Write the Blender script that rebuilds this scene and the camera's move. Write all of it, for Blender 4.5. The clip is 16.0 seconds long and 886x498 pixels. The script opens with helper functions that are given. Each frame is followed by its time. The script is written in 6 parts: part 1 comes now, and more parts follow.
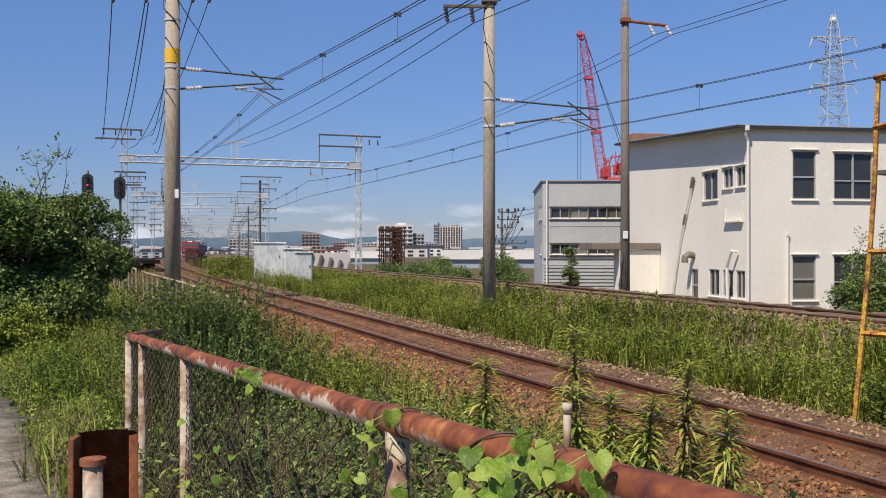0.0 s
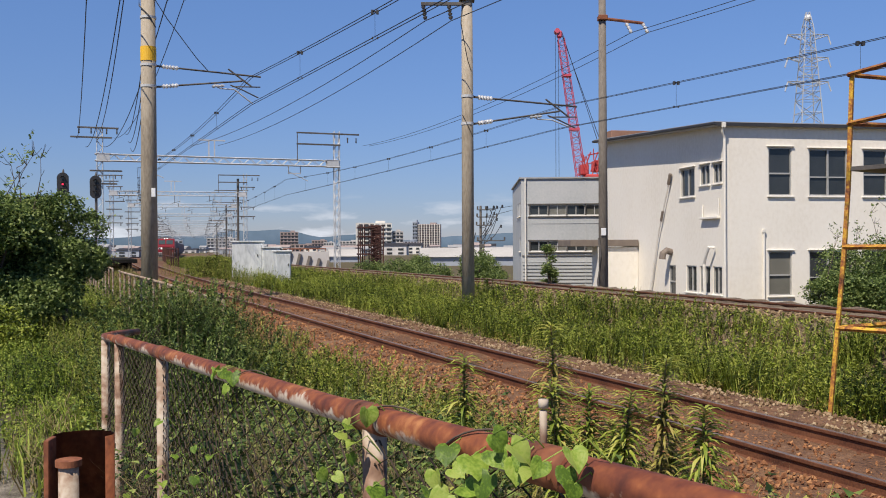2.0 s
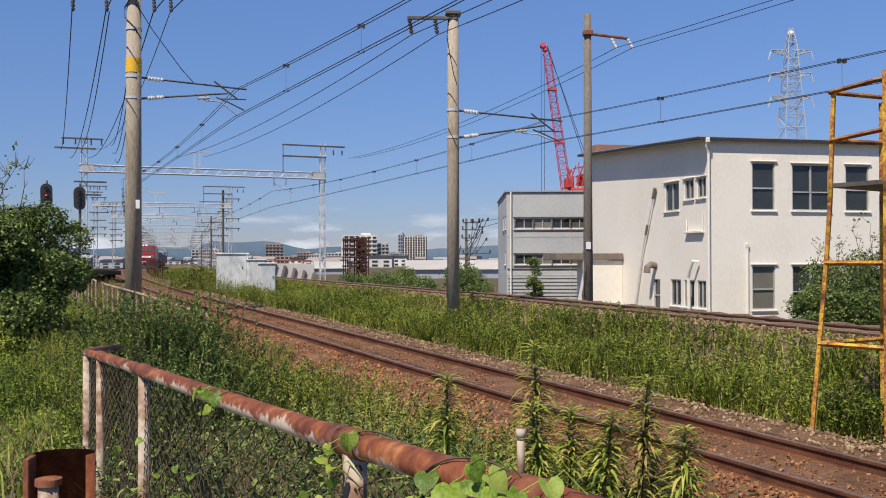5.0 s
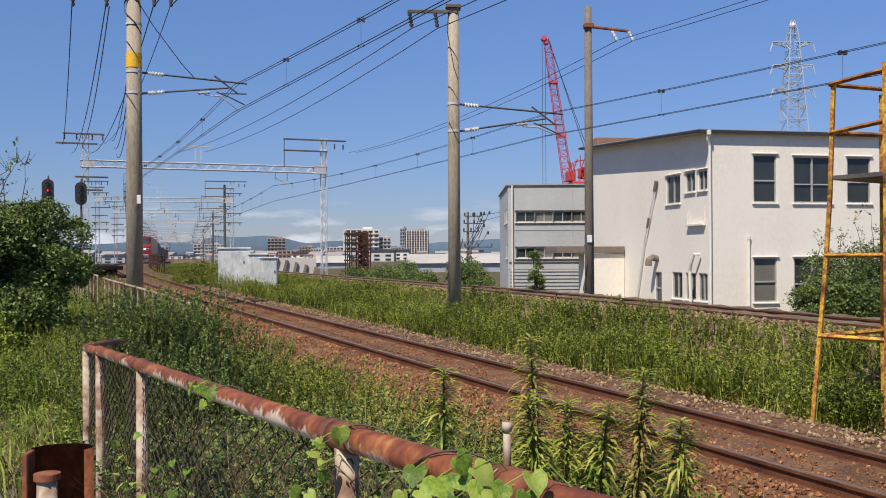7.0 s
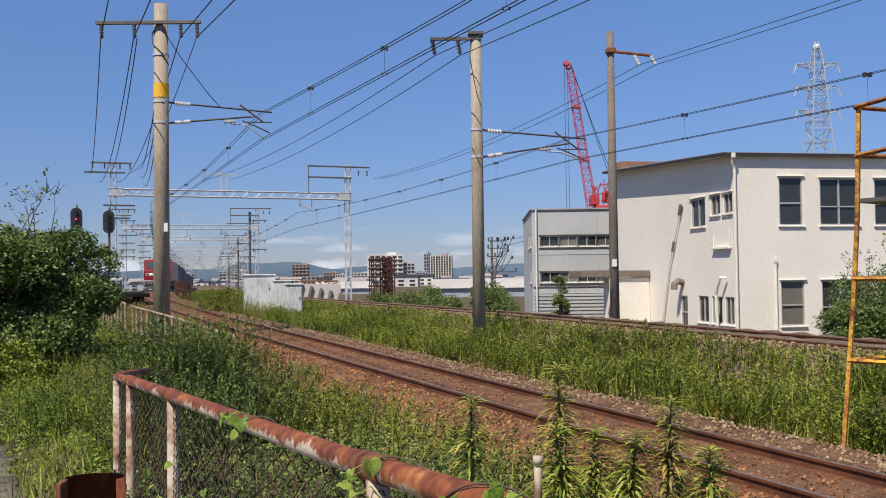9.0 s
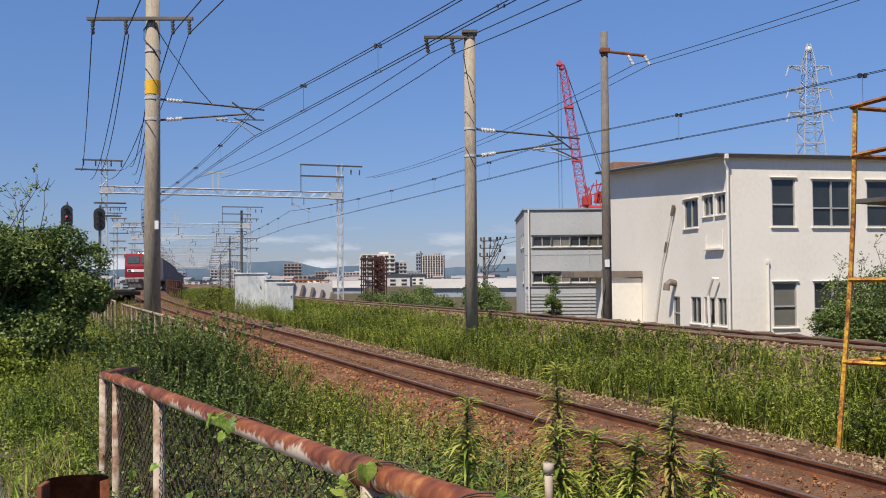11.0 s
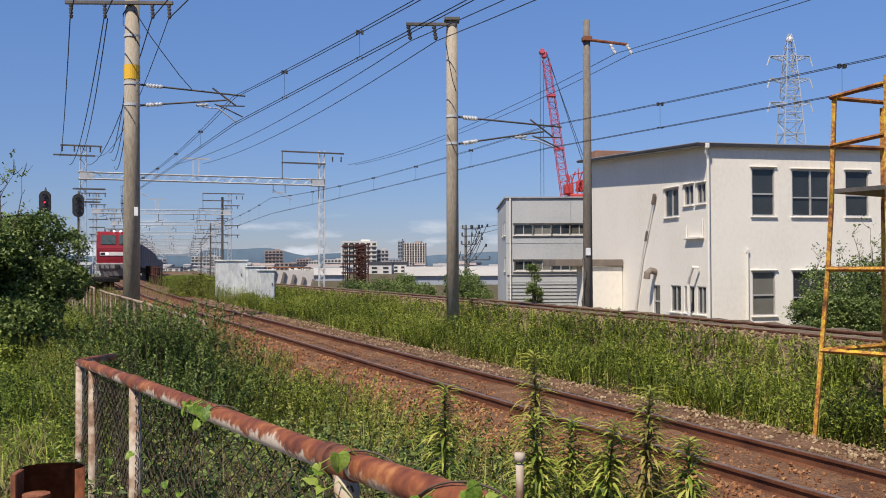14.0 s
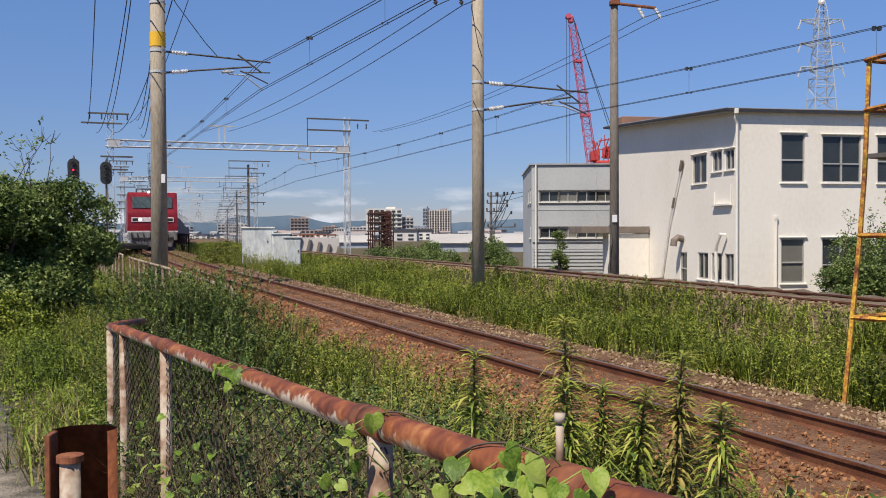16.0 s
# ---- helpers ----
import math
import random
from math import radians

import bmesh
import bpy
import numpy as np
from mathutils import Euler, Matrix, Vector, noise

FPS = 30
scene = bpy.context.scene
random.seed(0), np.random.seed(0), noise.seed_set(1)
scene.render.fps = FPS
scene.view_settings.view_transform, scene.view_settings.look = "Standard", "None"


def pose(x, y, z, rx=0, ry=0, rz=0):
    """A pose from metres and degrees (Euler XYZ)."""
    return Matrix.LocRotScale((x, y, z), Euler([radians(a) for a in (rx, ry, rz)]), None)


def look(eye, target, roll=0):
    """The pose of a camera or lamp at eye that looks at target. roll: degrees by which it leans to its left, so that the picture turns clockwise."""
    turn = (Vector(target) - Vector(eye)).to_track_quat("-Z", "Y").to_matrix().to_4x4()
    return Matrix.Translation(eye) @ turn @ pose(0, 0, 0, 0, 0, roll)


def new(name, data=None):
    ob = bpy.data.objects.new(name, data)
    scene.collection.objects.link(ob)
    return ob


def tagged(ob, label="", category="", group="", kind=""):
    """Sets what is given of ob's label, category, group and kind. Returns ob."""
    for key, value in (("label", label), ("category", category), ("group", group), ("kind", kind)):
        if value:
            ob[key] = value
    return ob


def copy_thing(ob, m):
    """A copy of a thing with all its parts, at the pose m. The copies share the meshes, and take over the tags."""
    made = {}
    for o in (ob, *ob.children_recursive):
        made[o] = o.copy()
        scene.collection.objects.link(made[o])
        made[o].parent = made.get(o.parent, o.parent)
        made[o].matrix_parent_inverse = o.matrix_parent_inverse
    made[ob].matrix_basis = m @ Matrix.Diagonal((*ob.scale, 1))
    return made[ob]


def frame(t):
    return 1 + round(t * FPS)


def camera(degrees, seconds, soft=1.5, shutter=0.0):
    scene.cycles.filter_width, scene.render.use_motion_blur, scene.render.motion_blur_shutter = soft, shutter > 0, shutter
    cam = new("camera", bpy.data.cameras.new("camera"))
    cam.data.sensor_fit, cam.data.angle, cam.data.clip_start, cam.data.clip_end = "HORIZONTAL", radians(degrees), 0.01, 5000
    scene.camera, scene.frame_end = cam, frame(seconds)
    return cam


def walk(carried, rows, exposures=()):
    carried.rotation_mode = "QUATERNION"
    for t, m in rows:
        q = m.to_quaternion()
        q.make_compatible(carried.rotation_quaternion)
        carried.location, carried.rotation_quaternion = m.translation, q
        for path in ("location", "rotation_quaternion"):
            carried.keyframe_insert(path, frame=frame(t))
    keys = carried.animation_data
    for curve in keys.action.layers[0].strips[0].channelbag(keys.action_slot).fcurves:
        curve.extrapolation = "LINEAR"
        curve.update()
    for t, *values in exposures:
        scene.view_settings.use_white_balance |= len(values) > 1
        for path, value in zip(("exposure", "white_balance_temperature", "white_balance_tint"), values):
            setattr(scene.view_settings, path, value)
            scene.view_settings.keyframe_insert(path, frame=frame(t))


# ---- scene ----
cam = camera(51.0, 16.0, soft=1.0)

PATH = [
    (0, (0.0, 0.001, 1.85), (0.0, 2.001, 1.85), -0.0),
    (0.5, (0.0, -0.001, 1.852), (0.005, 1.999, 1.857), -0.3),
    (1, (0.004, 0.002, 1.862), (0.025, 2.002, 1.876), -0.3),
    (1.5, (0.005, 0.005, 1.854), (0.037, 2.005, 1.866), -0.4),
    (2, (0.005, 0.003, 1.849), (0.05, 2.002, 1.844), -0.3),
    (2.5, (0.011, 0.001, 1.847), (0.072, 2.0, 1.832), -0.4),
    (3, (0.015, -0.002, 1.852), (0.074, 1.997, 1.845), -0.5),
    (3.5, (0.022, 0.002, 1.862), (0.097, 2.001, 1.862), -0.3),
    (4, (0.01, 0.0, 1.87), (0.081, 1.999, 1.881), 0.2),
    (6.5, (0.031, -0.021, 1.876), (0.115, 1.977, 1.9), -0.6),
    (7, (0.036, -0.018, 1.876), (0.108, 1.981, 1.884), -0.3),
    (7.5, (0.033, -0.022, 1.881), (0.092, 1.977, 1.889), 0.0),
    (8, (0.028, -0.035, 1.89), (0.078, 1.964, 1.913), 0.0),
    (8.5, (0.025, -0.048, 1.893), (0.062, 1.951, 1.943), -0.2),
    (9, (0.026, -0.049, 1.893), (0.047, 1.949, 1.955), -0.7),
    (9.2, (0.023, -0.048, 1.895), (0.038, 1.951, 1.96), -0.7),
    (11.5, (0.01, 0.073, 1.88), (0.07, 2.071, 1.938), 0.0),
    (12, (0.008, 0.068, 1.881), (0.098, 2.066, 1.928), 0.5),
    (12.5, (0.014, 0.061, 1.877), (0.114, 2.058, 1.923), 0.3),
    (13, (0.021, 0.065, 1.872), (0.116, 2.062, 1.905), 0.4),
    (13.5, (0.032, 0.066, 1.875), (0.121, 2.064, 1.91), -0.0),
    (14, (0.025, 0.068, 1.883), (0.102, 2.066, 1.918), -0.2),
    (14.5, (0.019, 0.069, 1.879), (0.072, 2.068, 1.891), -0.4),
    (15, (0.011, 0.092, 1.873), (0.039, 2.092, 1.858), -0.3),
    (15.5, (0.009, 0.1, 1.867), (0.032, 2.1, 1.834), -0.2),
    (16, (0.009, 0.1, 1.869), (0.032, 2.1, 1.834), -0.2),
]
walk(cam, [(t, look(eye, target, roll)) for t, eye, target, roll in PATH])

# ---- world, sun, exposure ----
SUN_AZ = Vector((-0.52, -0.85, 0.0)).normalized()
SUN_EL = radians(54)
SUN_DIR = Vector((SUN_AZ.x * math.cos(SUN_EL), SUN_AZ.y * math.cos(SUN_EL), math.sin(SUN_EL)))
world = bpy.data.worlds.new("sky")
scene.world = world
world.use_nodes = True
wn, wl = world.node_tree.nodes, world.node_tree.links
wn.clear()
w_out = wn.new("ShaderNodeOutputWorld")
w_bg = wn.new("ShaderNodeBackground")
w_sky = wn.new("ShaderNodeTexSky")
w_sky.sky_type = "NISHITA"
w_sky.sun_disc = False
w_sky.sun_elevation = SUN_EL
w_sky.sun_rotation = math.atan2(SUN_AZ.x, SUN_AZ.y)
w_sky.air_density, w_sky.dust_density, w_sky.ozone_density = 1.0, 0.0, 4.0
w_bg.inputs["Strength"].default_value = 0.098
# low summer clouds close to the horizon
w_co = wn.new("ShaderNodeTexCoord")
w_sep = wn.new("ShaderNodeSeparateXYZ")
w_map = wn.new("ShaderNodeMapping")
w_map.inputs["Scale"].default_value = (13, 13, 52)
w_no = wn.new("ShaderNodeTexNoise")
w_no.inputs["Scale"].default_value = 1.0
w_no.inputs["Detail"].default_value = 9.0
w_ramp = wn.new("ShaderNodeValToRGB")
w_ramp.color_ramp.elements[0].position, w_ramp.color_ramp.elements[1].position = 0.53, 0.68
w_band = wn.new("ShaderNodeMapRange")
w_band.inputs["From Min"].default_value, w_band.inputs["From Max"].default_value = 0.06, 0.025
w_mul = wn.new("ShaderNodeMath")
w_mul.operation = "MULTIPLY"
w_mix = wn.new("ShaderNodeMixRGB")
w_mix.inputs["Color2"].default_value = (7.2, 7.6, 8.4, 1)
wl.new(w_co.outputs["Generated"], w_map.inputs["Vector"])
wl.new(w_co.outputs["Generated"], w_sep.inputs["Vector"])
wl.new(w_map.outputs["Vector"], w_no.inputs["Vector"])
wl.new(w_no.outputs["Fac"], w_ramp.inputs["Fac"])
wl.new(w_sep.outputs["Z"], w_band.inputs["Value"])
wl.new(w_ramp.outputs["Color"], w_mul.inputs[0])
wl.new(w_band.outputs["Result"], w_mul.inputs[1])
wl.new(w_mul.outputs["Value"], w_mix.inputs["Fac"])
w_tint = wn.new("ShaderNodeMixRGB")
w_tint.blend_type = "MULTIPLY"
w_tint.inputs["Fac"].default_value = 1.0
w_grad = wn.new("ShaderNodeValToRGB")
w_grad.color_ramp.elements[0].position, w_grad.color_ramp.elements[1].position = 0.0, 0.3
w_grad.color_ramp.elements[0].color = (0.49, 0.52, 0.76, 1)
w_grad.color_ramp.elements[1].color = (0.87, 1.0, 1.27, 1)
w_high = w_grad.color_ramp.elements.new(0.8)
w_high.color = (0.42, 0.52, 0.76, 1)  # deeper blue towards the zenith
wl.new(w_sep.outputs["Z"], w_grad.inputs["Fac"])
wl.new(w_grad.outputs["Color"], w_tint.inputs["Color2"])
wl.new(w_sky.outputs["Color"], w_tint.inputs["Color1"])
wl.new(w_tint.outputs["Color"], w_mix.inputs["Color1"])
wl.new(w_mix.outputs["Color"], w_bg.inputs["Color"])
wl.new(w_bg.outputs["Background"], w_out.inputs["Surface"])
sun = new("sun", bpy.data.lights.new("sun", "SUN"))
sun.data.energy, sun.data.angle, sun.data.color = 5.4, radians(0.53), (1.0, 0.90, 0.77)
sun.matrix_world = look(SUN_DIR * 50, (0, 0, 0))
scene.view_settings.exposure = 0.0


# ---- materials ----
def ramp_mat(name, colours, rough=0.7, metal=0.0, scale=4.0, fine=40.0, bump=0.3, bump_dist=0.01, stretch=(1, 1, 1), island=0.0, per_object=0.0, spec=0.5, leaf=0.0):
    """A surface with broad and fine variation: colours run through a ramp driven by two noises."""
    m = bpy.data.materials.new(name)
    m.use_nodes = True
    n, l = m.node_tree.nodes, m.node_tree.links
    n.clear()
    out, bs = n.new("ShaderNodeOutputMaterial"), n.new("ShaderNodeBsdfPrincipled")
    co, mp = n.new("ShaderNodeTexCoord"), n.new("ShaderNodeMapping")
    mp.inputs["Scale"].default_value = stretch
    l.new(co.outputs["Object"], mp.inputs["Vector"])
    a, b = n.new("ShaderNodeTexNoise"), n.new("ShaderNodeTexNoise")
    a.inputs["Scale"].default_value, a.inputs["Detail"].default_value = scale, 5
    b.inputs["Scale"].default_value, b.inputs["Detail"].default_value = fine, 3
    l.new(mp.outputs["Vector"], a.inputs["Vector"])
    l.new(mp.outputs["Vector"], b.inputs["Vector"])
    mix = n.new("ShaderNodeMath")
    mix.operation = "MULTIPLY_ADD"
    mix.inputs[1].default_value = 0.45
    sc = n.new("ShaderNodeMath")
    sc.operation = "MULTIPLY"
    sc.inputs[1].default_value = 0.55
    l.new(a.outputs["Fac"], sc.inputs[0])
    l.new(b.outputs["Fac"], mix.inputs[0])
    l.new(sc.outputs[0], mix.inputs[2])
    value = mix.outputs[0]
    for amount, node, socket in ((island, "ShaderNodeNewGeometry", "Random Per Island"), (per_object, "ShaderNodeObjectInfo", "Random")):
        if amount:
            g = n.new(node)
            k = n.new("ShaderNodeMapRange")
            k.inputs["To Min"].default_value, k.inputs["To Max"].default_value = -amount / 2, amount / 2
            l.new(g.outputs[socket], k.inputs["Value"])
            ad = n.new("ShaderNodeMath")
            ad.operation = "ADD"
            l.new(value, ad.inputs[0])
            l.new(k.outputs["Result"], ad.inputs[1])
            value = ad.outputs[0]
    r = n.new("ShaderNodeValToRGB")
    lo, hi = 0.34, 0.66
    while len(r.color_ramp.elements) < len(colours):
        r.color_ramp.elements.new(0.5)
    for i, c in enumerate(colours):
        r.color_ramp.elements[i].position = lo + (hi - lo) * i / max(1, len(colours) - 1)
        r.color_ramp.elements[i].color = (*c, 1)
    l.new(value, r.inputs["Fac"])
    l.new(r.outputs["Color"], bs.inputs["Base Color"])
    bs.inputs["Roughness"].default_value, bs.inputs["Metallic"].default_value = rough, metal
    bs.inputs["Specular IOR Level"].default_value = spec
    if bump:
        bp = n.new("ShaderNodeBump")
        bp.inputs["Strength"].default_value, bp.inputs["Distance"].default_value = bump, bump_dist
        l.new(b.outputs["Fac"], bp.inputs["Height"])
        l.new(bp.outputs["Normal"], bs.inputs["Normal"])
    surface = bs.outputs["BSDF"]
    if leaf:
        tr, mx = n.new("ShaderNodeBsdfTranslucent"), n.new("ShaderNodeMixShader")
        mx.inputs["Fac"].default_value = leaf
        l.new(r.outputs["Color"], tr.inputs["Color"])
        l.new(surface, mx.inputs[1])
        l.new(tr.outputs["BSDF"], mx.inputs[2])
        surface = mx.outputs[0]
    l.new(surface, out.inputs["Surface"])
    return m


def glow_mat(name, colour, strength):
    m = bpy.data.materials.new(name)
    m.use_nodes = True
    bs = m.node_tree.nodes["Principled BSDF"]
    bs.inputs["Base Color"].default_value = (*colour, 1)
    bs.inputs["Emission Color"].default_value = (*colour, 1)
    bs.inputs["Emission Strength"].default_value = strength
    return m


M_EARTH = ramp_mat("earth", [(0.06, 0.042, 0.02), (0.11, 0.085, 0.038), (0.085, 0.09, 0.028)], 0.95, scale=1.5, fine=30, bump=0.6, bump_dist=0.03)
M_ASPHALT = ramp_mat("asphalt", [(0.09, 0.076, 0.058), (0.25, 0.22, 0.175), (0.43, 0.385, 0.315)], 0.95, scale=5, fine=60, bump=1.0, bump_dist=0.02)
M_BALLAST = ramp_mat("ballast_bed", [(0.095, 0.045, 0.023), (0.18, 0.09, 0.045), (0.27, 0.155, 0.085)], 0.95, scale=2, fine=28, bump=1.0, bump_dist=0.05)
M_BALLAST_G = ramp_mat("grey_brown_ballast", [(0.085, 0.058, 0.034), (0.17, 0.122, 0.074), (0.28, 0.215, 0.14)], 0.95, scale=2, fine=24, bump=1.0, bump_dist=0.05)
M_STONE_BANK = ramp_mat("grey_brown_stone", [(0.06, 0.037, 0.019), (0.18, 0.118, 0.06), (0.37, 0.265, 0.15)], 0.92, scale=3, fine=40, island=0.4, bump=0.2)
M_STONE_RED = ramp_mat("rust_stained_stone", [(0.130, 0.050, 0.021), (0.270, 0.115, 0.045), (0.410, 0.205, 0.090)], 0.92, scale=3, fine=40, island=0.32, bump=0.2)
M_STONE_GREY = ramp_mat("grey_stone", [(0.130, 0.075, 0.036), (0.248, 0.160, 0.084), (0.432, 0.320, 0.194)], 0.92, scale=3, fine=40, island=0.36, bump=0.2)
M_RAIL = ramp_mat("rusted_rail_steel", [(0.07, 0.026, 0.015), (0.145, 0.054, 0.026), (0.21, 0.088, 0.042)], 0.7, 0.25, scale=3, fine=50, bump=0.15)
M_RAILTOP = ramp_mat("worn_rail_head", [(0.17, 0.12, 0.09), (0.26, 0.19, 0.15), (0.33, 0.26, 0.21)], 0.45, 0.5, scale=5, fine=60, bump=0.1)
M_SLEEPER = ramp_mat("weathered_sleeper", [(0.06, 0.035, 0.024), (0.13, 0.075, 0.05), (0.20, 0.13, 0.09)], 0.9, scale=2, fine=25, stretch=(0.3, 3, 1), bump=0.6, per_object=0.2)
M_CONCRETE = ramp_mat("weathered_concrete", [(0.235, 0.195, 0.145), (0.35, 0.30, 0.23), (0.43, 0.375, 0.30)], 0.9, scale=1.2, fine=22, stretch=(1, 1, 0.25), bump=0.2)
M_CONCRETE_D = ramp_mat("dark_concrete", [(0.11, 0.094, 0.078), (0.17, 0.148, 0.125), (0.225, 0.20, 0.172)], 0.9, scale=1.2, fine=22, stretch=(1, 1, 0.25), bump=0.2)
M_STEEL = ramp_mat("galvanised_steel", [(0.42, 0.43, 0.44), (0.54, 0.55, 0.56), (0.64, 0.65, 0.66)], 0.55, 0.1, scale=2, fine=30, bump=0.1)
M_STEEL_D = ramp_mat("dark_weathered_steel", [(0.07, 0.065, 0.06), (0.12, 0.11, 0.10), (0.17, 0.15, 0.13)], 0.65, 0.3, scale=2, fine=30, bump=0.1)
M_WIRE = ramp_mat("wire", [(0.035, 0.037, 0.04), (0.06, 0.06, 0.065)], 0.6, 0.4, bump=0)
M_PORC = ramp_mat("white_porcelain", [(0.66, 0.67, 0.68), (0.8, 0.8, 0.8)], 0.3, bump=0)
M_YELLOW = ramp_mat("yellow_paint", [(0.72, 0.40, 0.02), (0.82, 0.50, 0.03)], 0.6, scale=3, bump=0.05)
M_YRUST = ramp_mat("chipped_yellow_paint_on_rust", [(0.10, 0.035, 0.015), (0.25, 0.085, 0.025), (0.42, 0.19, 0.03), (0.64, 0.39, 0.034), (0.74, 0.49, 0.042)], 0.7, scale=3.4, fine=30, bump=0.25, bump_dist=0.004)
M_YRUSTY = ramp_mat("rust_with_scraps_of_yellow_paint", [(0.07, 0.027, 0.014), (0.17, 0.06, 0.024), (0.30, 0.115, 0.03), (0.55, 0.32, 0.034)], 0.8, scale=4, fine=30, bump=0.3, bump_dist=0.004)
M_FRAMERUST = ramp_mat("dark_red_rust", [(0.03, 0.011, 0.009), (0.06, 0.022, 0.016), (0.11, 0.04, 0.027)], 0.85, scale=1.2, fine=9, bump=0.2)
M_RUST = ramp_mat("brown_rust", [(0.10, 0.035, 0.02), (0.22, 0.075, 0.035), (0.33, 0.13, 0.06)], 0.8, 0.1, scale=4, fine=40, bump=0.25, bump_dist=0.003)


def pipe_mat():
    """Orange brown rust with rings along the pipe; flaking white paint survives in patches, mostly on the underside."""
    m = ramp_mat("rusting_painted_pipe", [(0.07, 0.018, 0.011), (0.15, 0.04, 0.018), (0.26, 0.08, 0.028), (0.42, 0.18, 0.065)], 0.7, 0.0, scale=5, fine=38, bump=0.35, bump_dist=0.003)
    n, l = m.node_tree.nodes, m.node_tree.links
    bs = next(x for x in n if x.type == "BSDF_PRINCIPLED")
    rust = bs.inputs["Base Color"].links[0].from_socket
    co, geo, sep = n.new("ShaderNodeTexCoord"), n.new("ShaderNodeNewGeometry"), n.new("ShaderNodeSeparateXYZ")
    big, small = n.new("ShaderNodeTexNoise"), n.new("ShaderNodeTexNoise")
    big.inputs["Scale"].default_value, big.inputs["Detail"].default_value = 3.6, 4
    small.inputs["Scale"].default_value, small.inputs["Detail"].default_value = 45, 6
    l.new(co.outputs["Object"], big.inputs["Vector"])
    l.new(co.outputs["Object"], small.inputs["Vector"])
    l.new(geo.outputs["Normal"], sep.inputs["Vector"])
    s1, s2, s3 = (n.new("ShaderNodeMath") for _ in range(3))
    s1.operation = s2.operation = "MULTIPLY_ADD"
    s1.inputs[1].default_value = -0.2
    l.new(sep.outputs["Z"], s1.inputs[0])
    l.new(big.outputs["Fac"], s1.inputs[2])
    s2.inputs[1].default_value = 0.55
    l.new(small.outputs["Fac"], s2.inputs[0])
    l.new(s1.outputs[0], s2.inputs[2])
    r = n.new("ShaderNodeValToRGB")
    r.color_ramp.elements[0].position, r.color_ramp.elements[1].position = 0.80, 0.90
    l.new(s2.outputs[0], r.inputs["Fac"])
    mx = n.new("ShaderNodeMixRGB")
    mx.inputs["Color2"].default_value = (0.52, 0.44, 0.35, 1)
    l.new(r.outputs["Color"], mx.inputs["Fac"])
    l.new(rust, mx.inputs["Color1"])
    l.new(mx.outputs["Color"], bs.inputs["Base Color"])
    return m


M_PIPE = pipe_mat()
M_POSTW = ramp_mat("dirty_white_paint", [(0.10, 0.042, 0.02), (0.25, 0.155, 0.10), (0.42, 0.34, 0.26), (0.52, 0.46, 0.375)], 0.75, scale=6, fine=26, bump=0.2, bump_dist=0.003)
M_MESHWIRE = ramp_mat("dark_mesh_wire", [(0.018, 0.013, 0.01), (0.045, 0.03, 0.02), (0.08, 0.055, 0.04)], 0.8, 0.2, scale=10, bump=0)
M_WALLW = ramp_mat("cream_render_wall", [(0.74, 0.69, 0.60), (0.80, 0.755, 0.67), (0.83, 0.79, 0.71)], 0.92, scale=0.4, fine=7, stretch=(1, 1, 0.7), bump=0.04)
M_TRIMW = ramp_mat("white_trim", [(0.68, 0.65, 0.58), (0.78, 0.75, 0.69)], 0.85, scale=3, bump=0.05)
M_ROOFD = ramp_mat("dark_roof_edge", [(0.02, 0.02, 0.023), (0.045, 0.045, 0.05)], 0.6, scale=3, bump=0.05)
M_ROOFG = ramp_mat("grey_roof_sheet", [(0.28, 0.28, 0.28), (0.40, 0.40, 0.40)], 0.6, scale=1, bump=0.05)
M_WALLG = ramp_mat("grey_panel_wall", [(0.38, 0.40, 0.41), (0.44, 0.455, 0.46), (0.49, 0.50, 0.50)], 0.8, scale=0.5, fine=8, bump=0.05, per_object=0.12)
M_GLASS = ramp_mat("dark_window_glass", [(0.025, 0.03, 0.034), (0.055, 0.06, 0.065)], 0.06, 0.0, scale=0.8, bump=0, per_object=0.2)
M_GLASS_L = ramp_mat("pale_blinds_behind_glass", [(0.085, 0.085, 0.072), (0.19, 0.185, 0.16)], 0.15, scale=0.8, bump=0, per_object=0.4)
M_FRAME = ramp_mat("aluminium_frame", [(0.42, 0.41, 0.39), (0.55, 0.54, 0.51)], 0.5, 0.3, bump=0)
M_AWNING = ramp_mat("faded_brown_awning", [(0.14, 0.11, 0.09), (0.23, 0.19, 0.155)], 0.8, scale=2, bump=0.1)
M_TOWERBRICK = ramp_mat("brown_tile_wall", [(0.22, 0.115, 0.075), (0.31, 0.175, 0.12)], 0.85, scale=1, fine=12, bump=0.1)
M_CRANE = ramp_mat("red_crane_paint", [(0.48, 0.06, 0.10), (0.62, 0.12, 0.17)], 0.5, scale=1, bump=0)
M_CRANE_O = ramp_mat("orange_red_crane_body", [(0.42, 0.04, 0.04), (0.56, 0.085, 0.075)], 0.5, scale=1, bump=0)
M_PYLON = ramp_mat("pylon_steel", [(0.42, 0.44, 0.46), (0.55, 0.57, 0.59)], 0.6, 0.2, bump=0)
M_CABINET = ramp_mat("white_cabinet_paint", [(0.44, 0.46, 0.45), (0.60, 0.62, 0.61), (0.70, 0.715, 0.71)], 0.6, scale=1.5, fine=12, stretch=(1, 1, 0.3), bump=0.05)
M_BLACK = ramp_mat("black_paint", [(0.012, 0.012, 0.014), (0.03, 0.03, 0.033)], 0.55, bump=0)
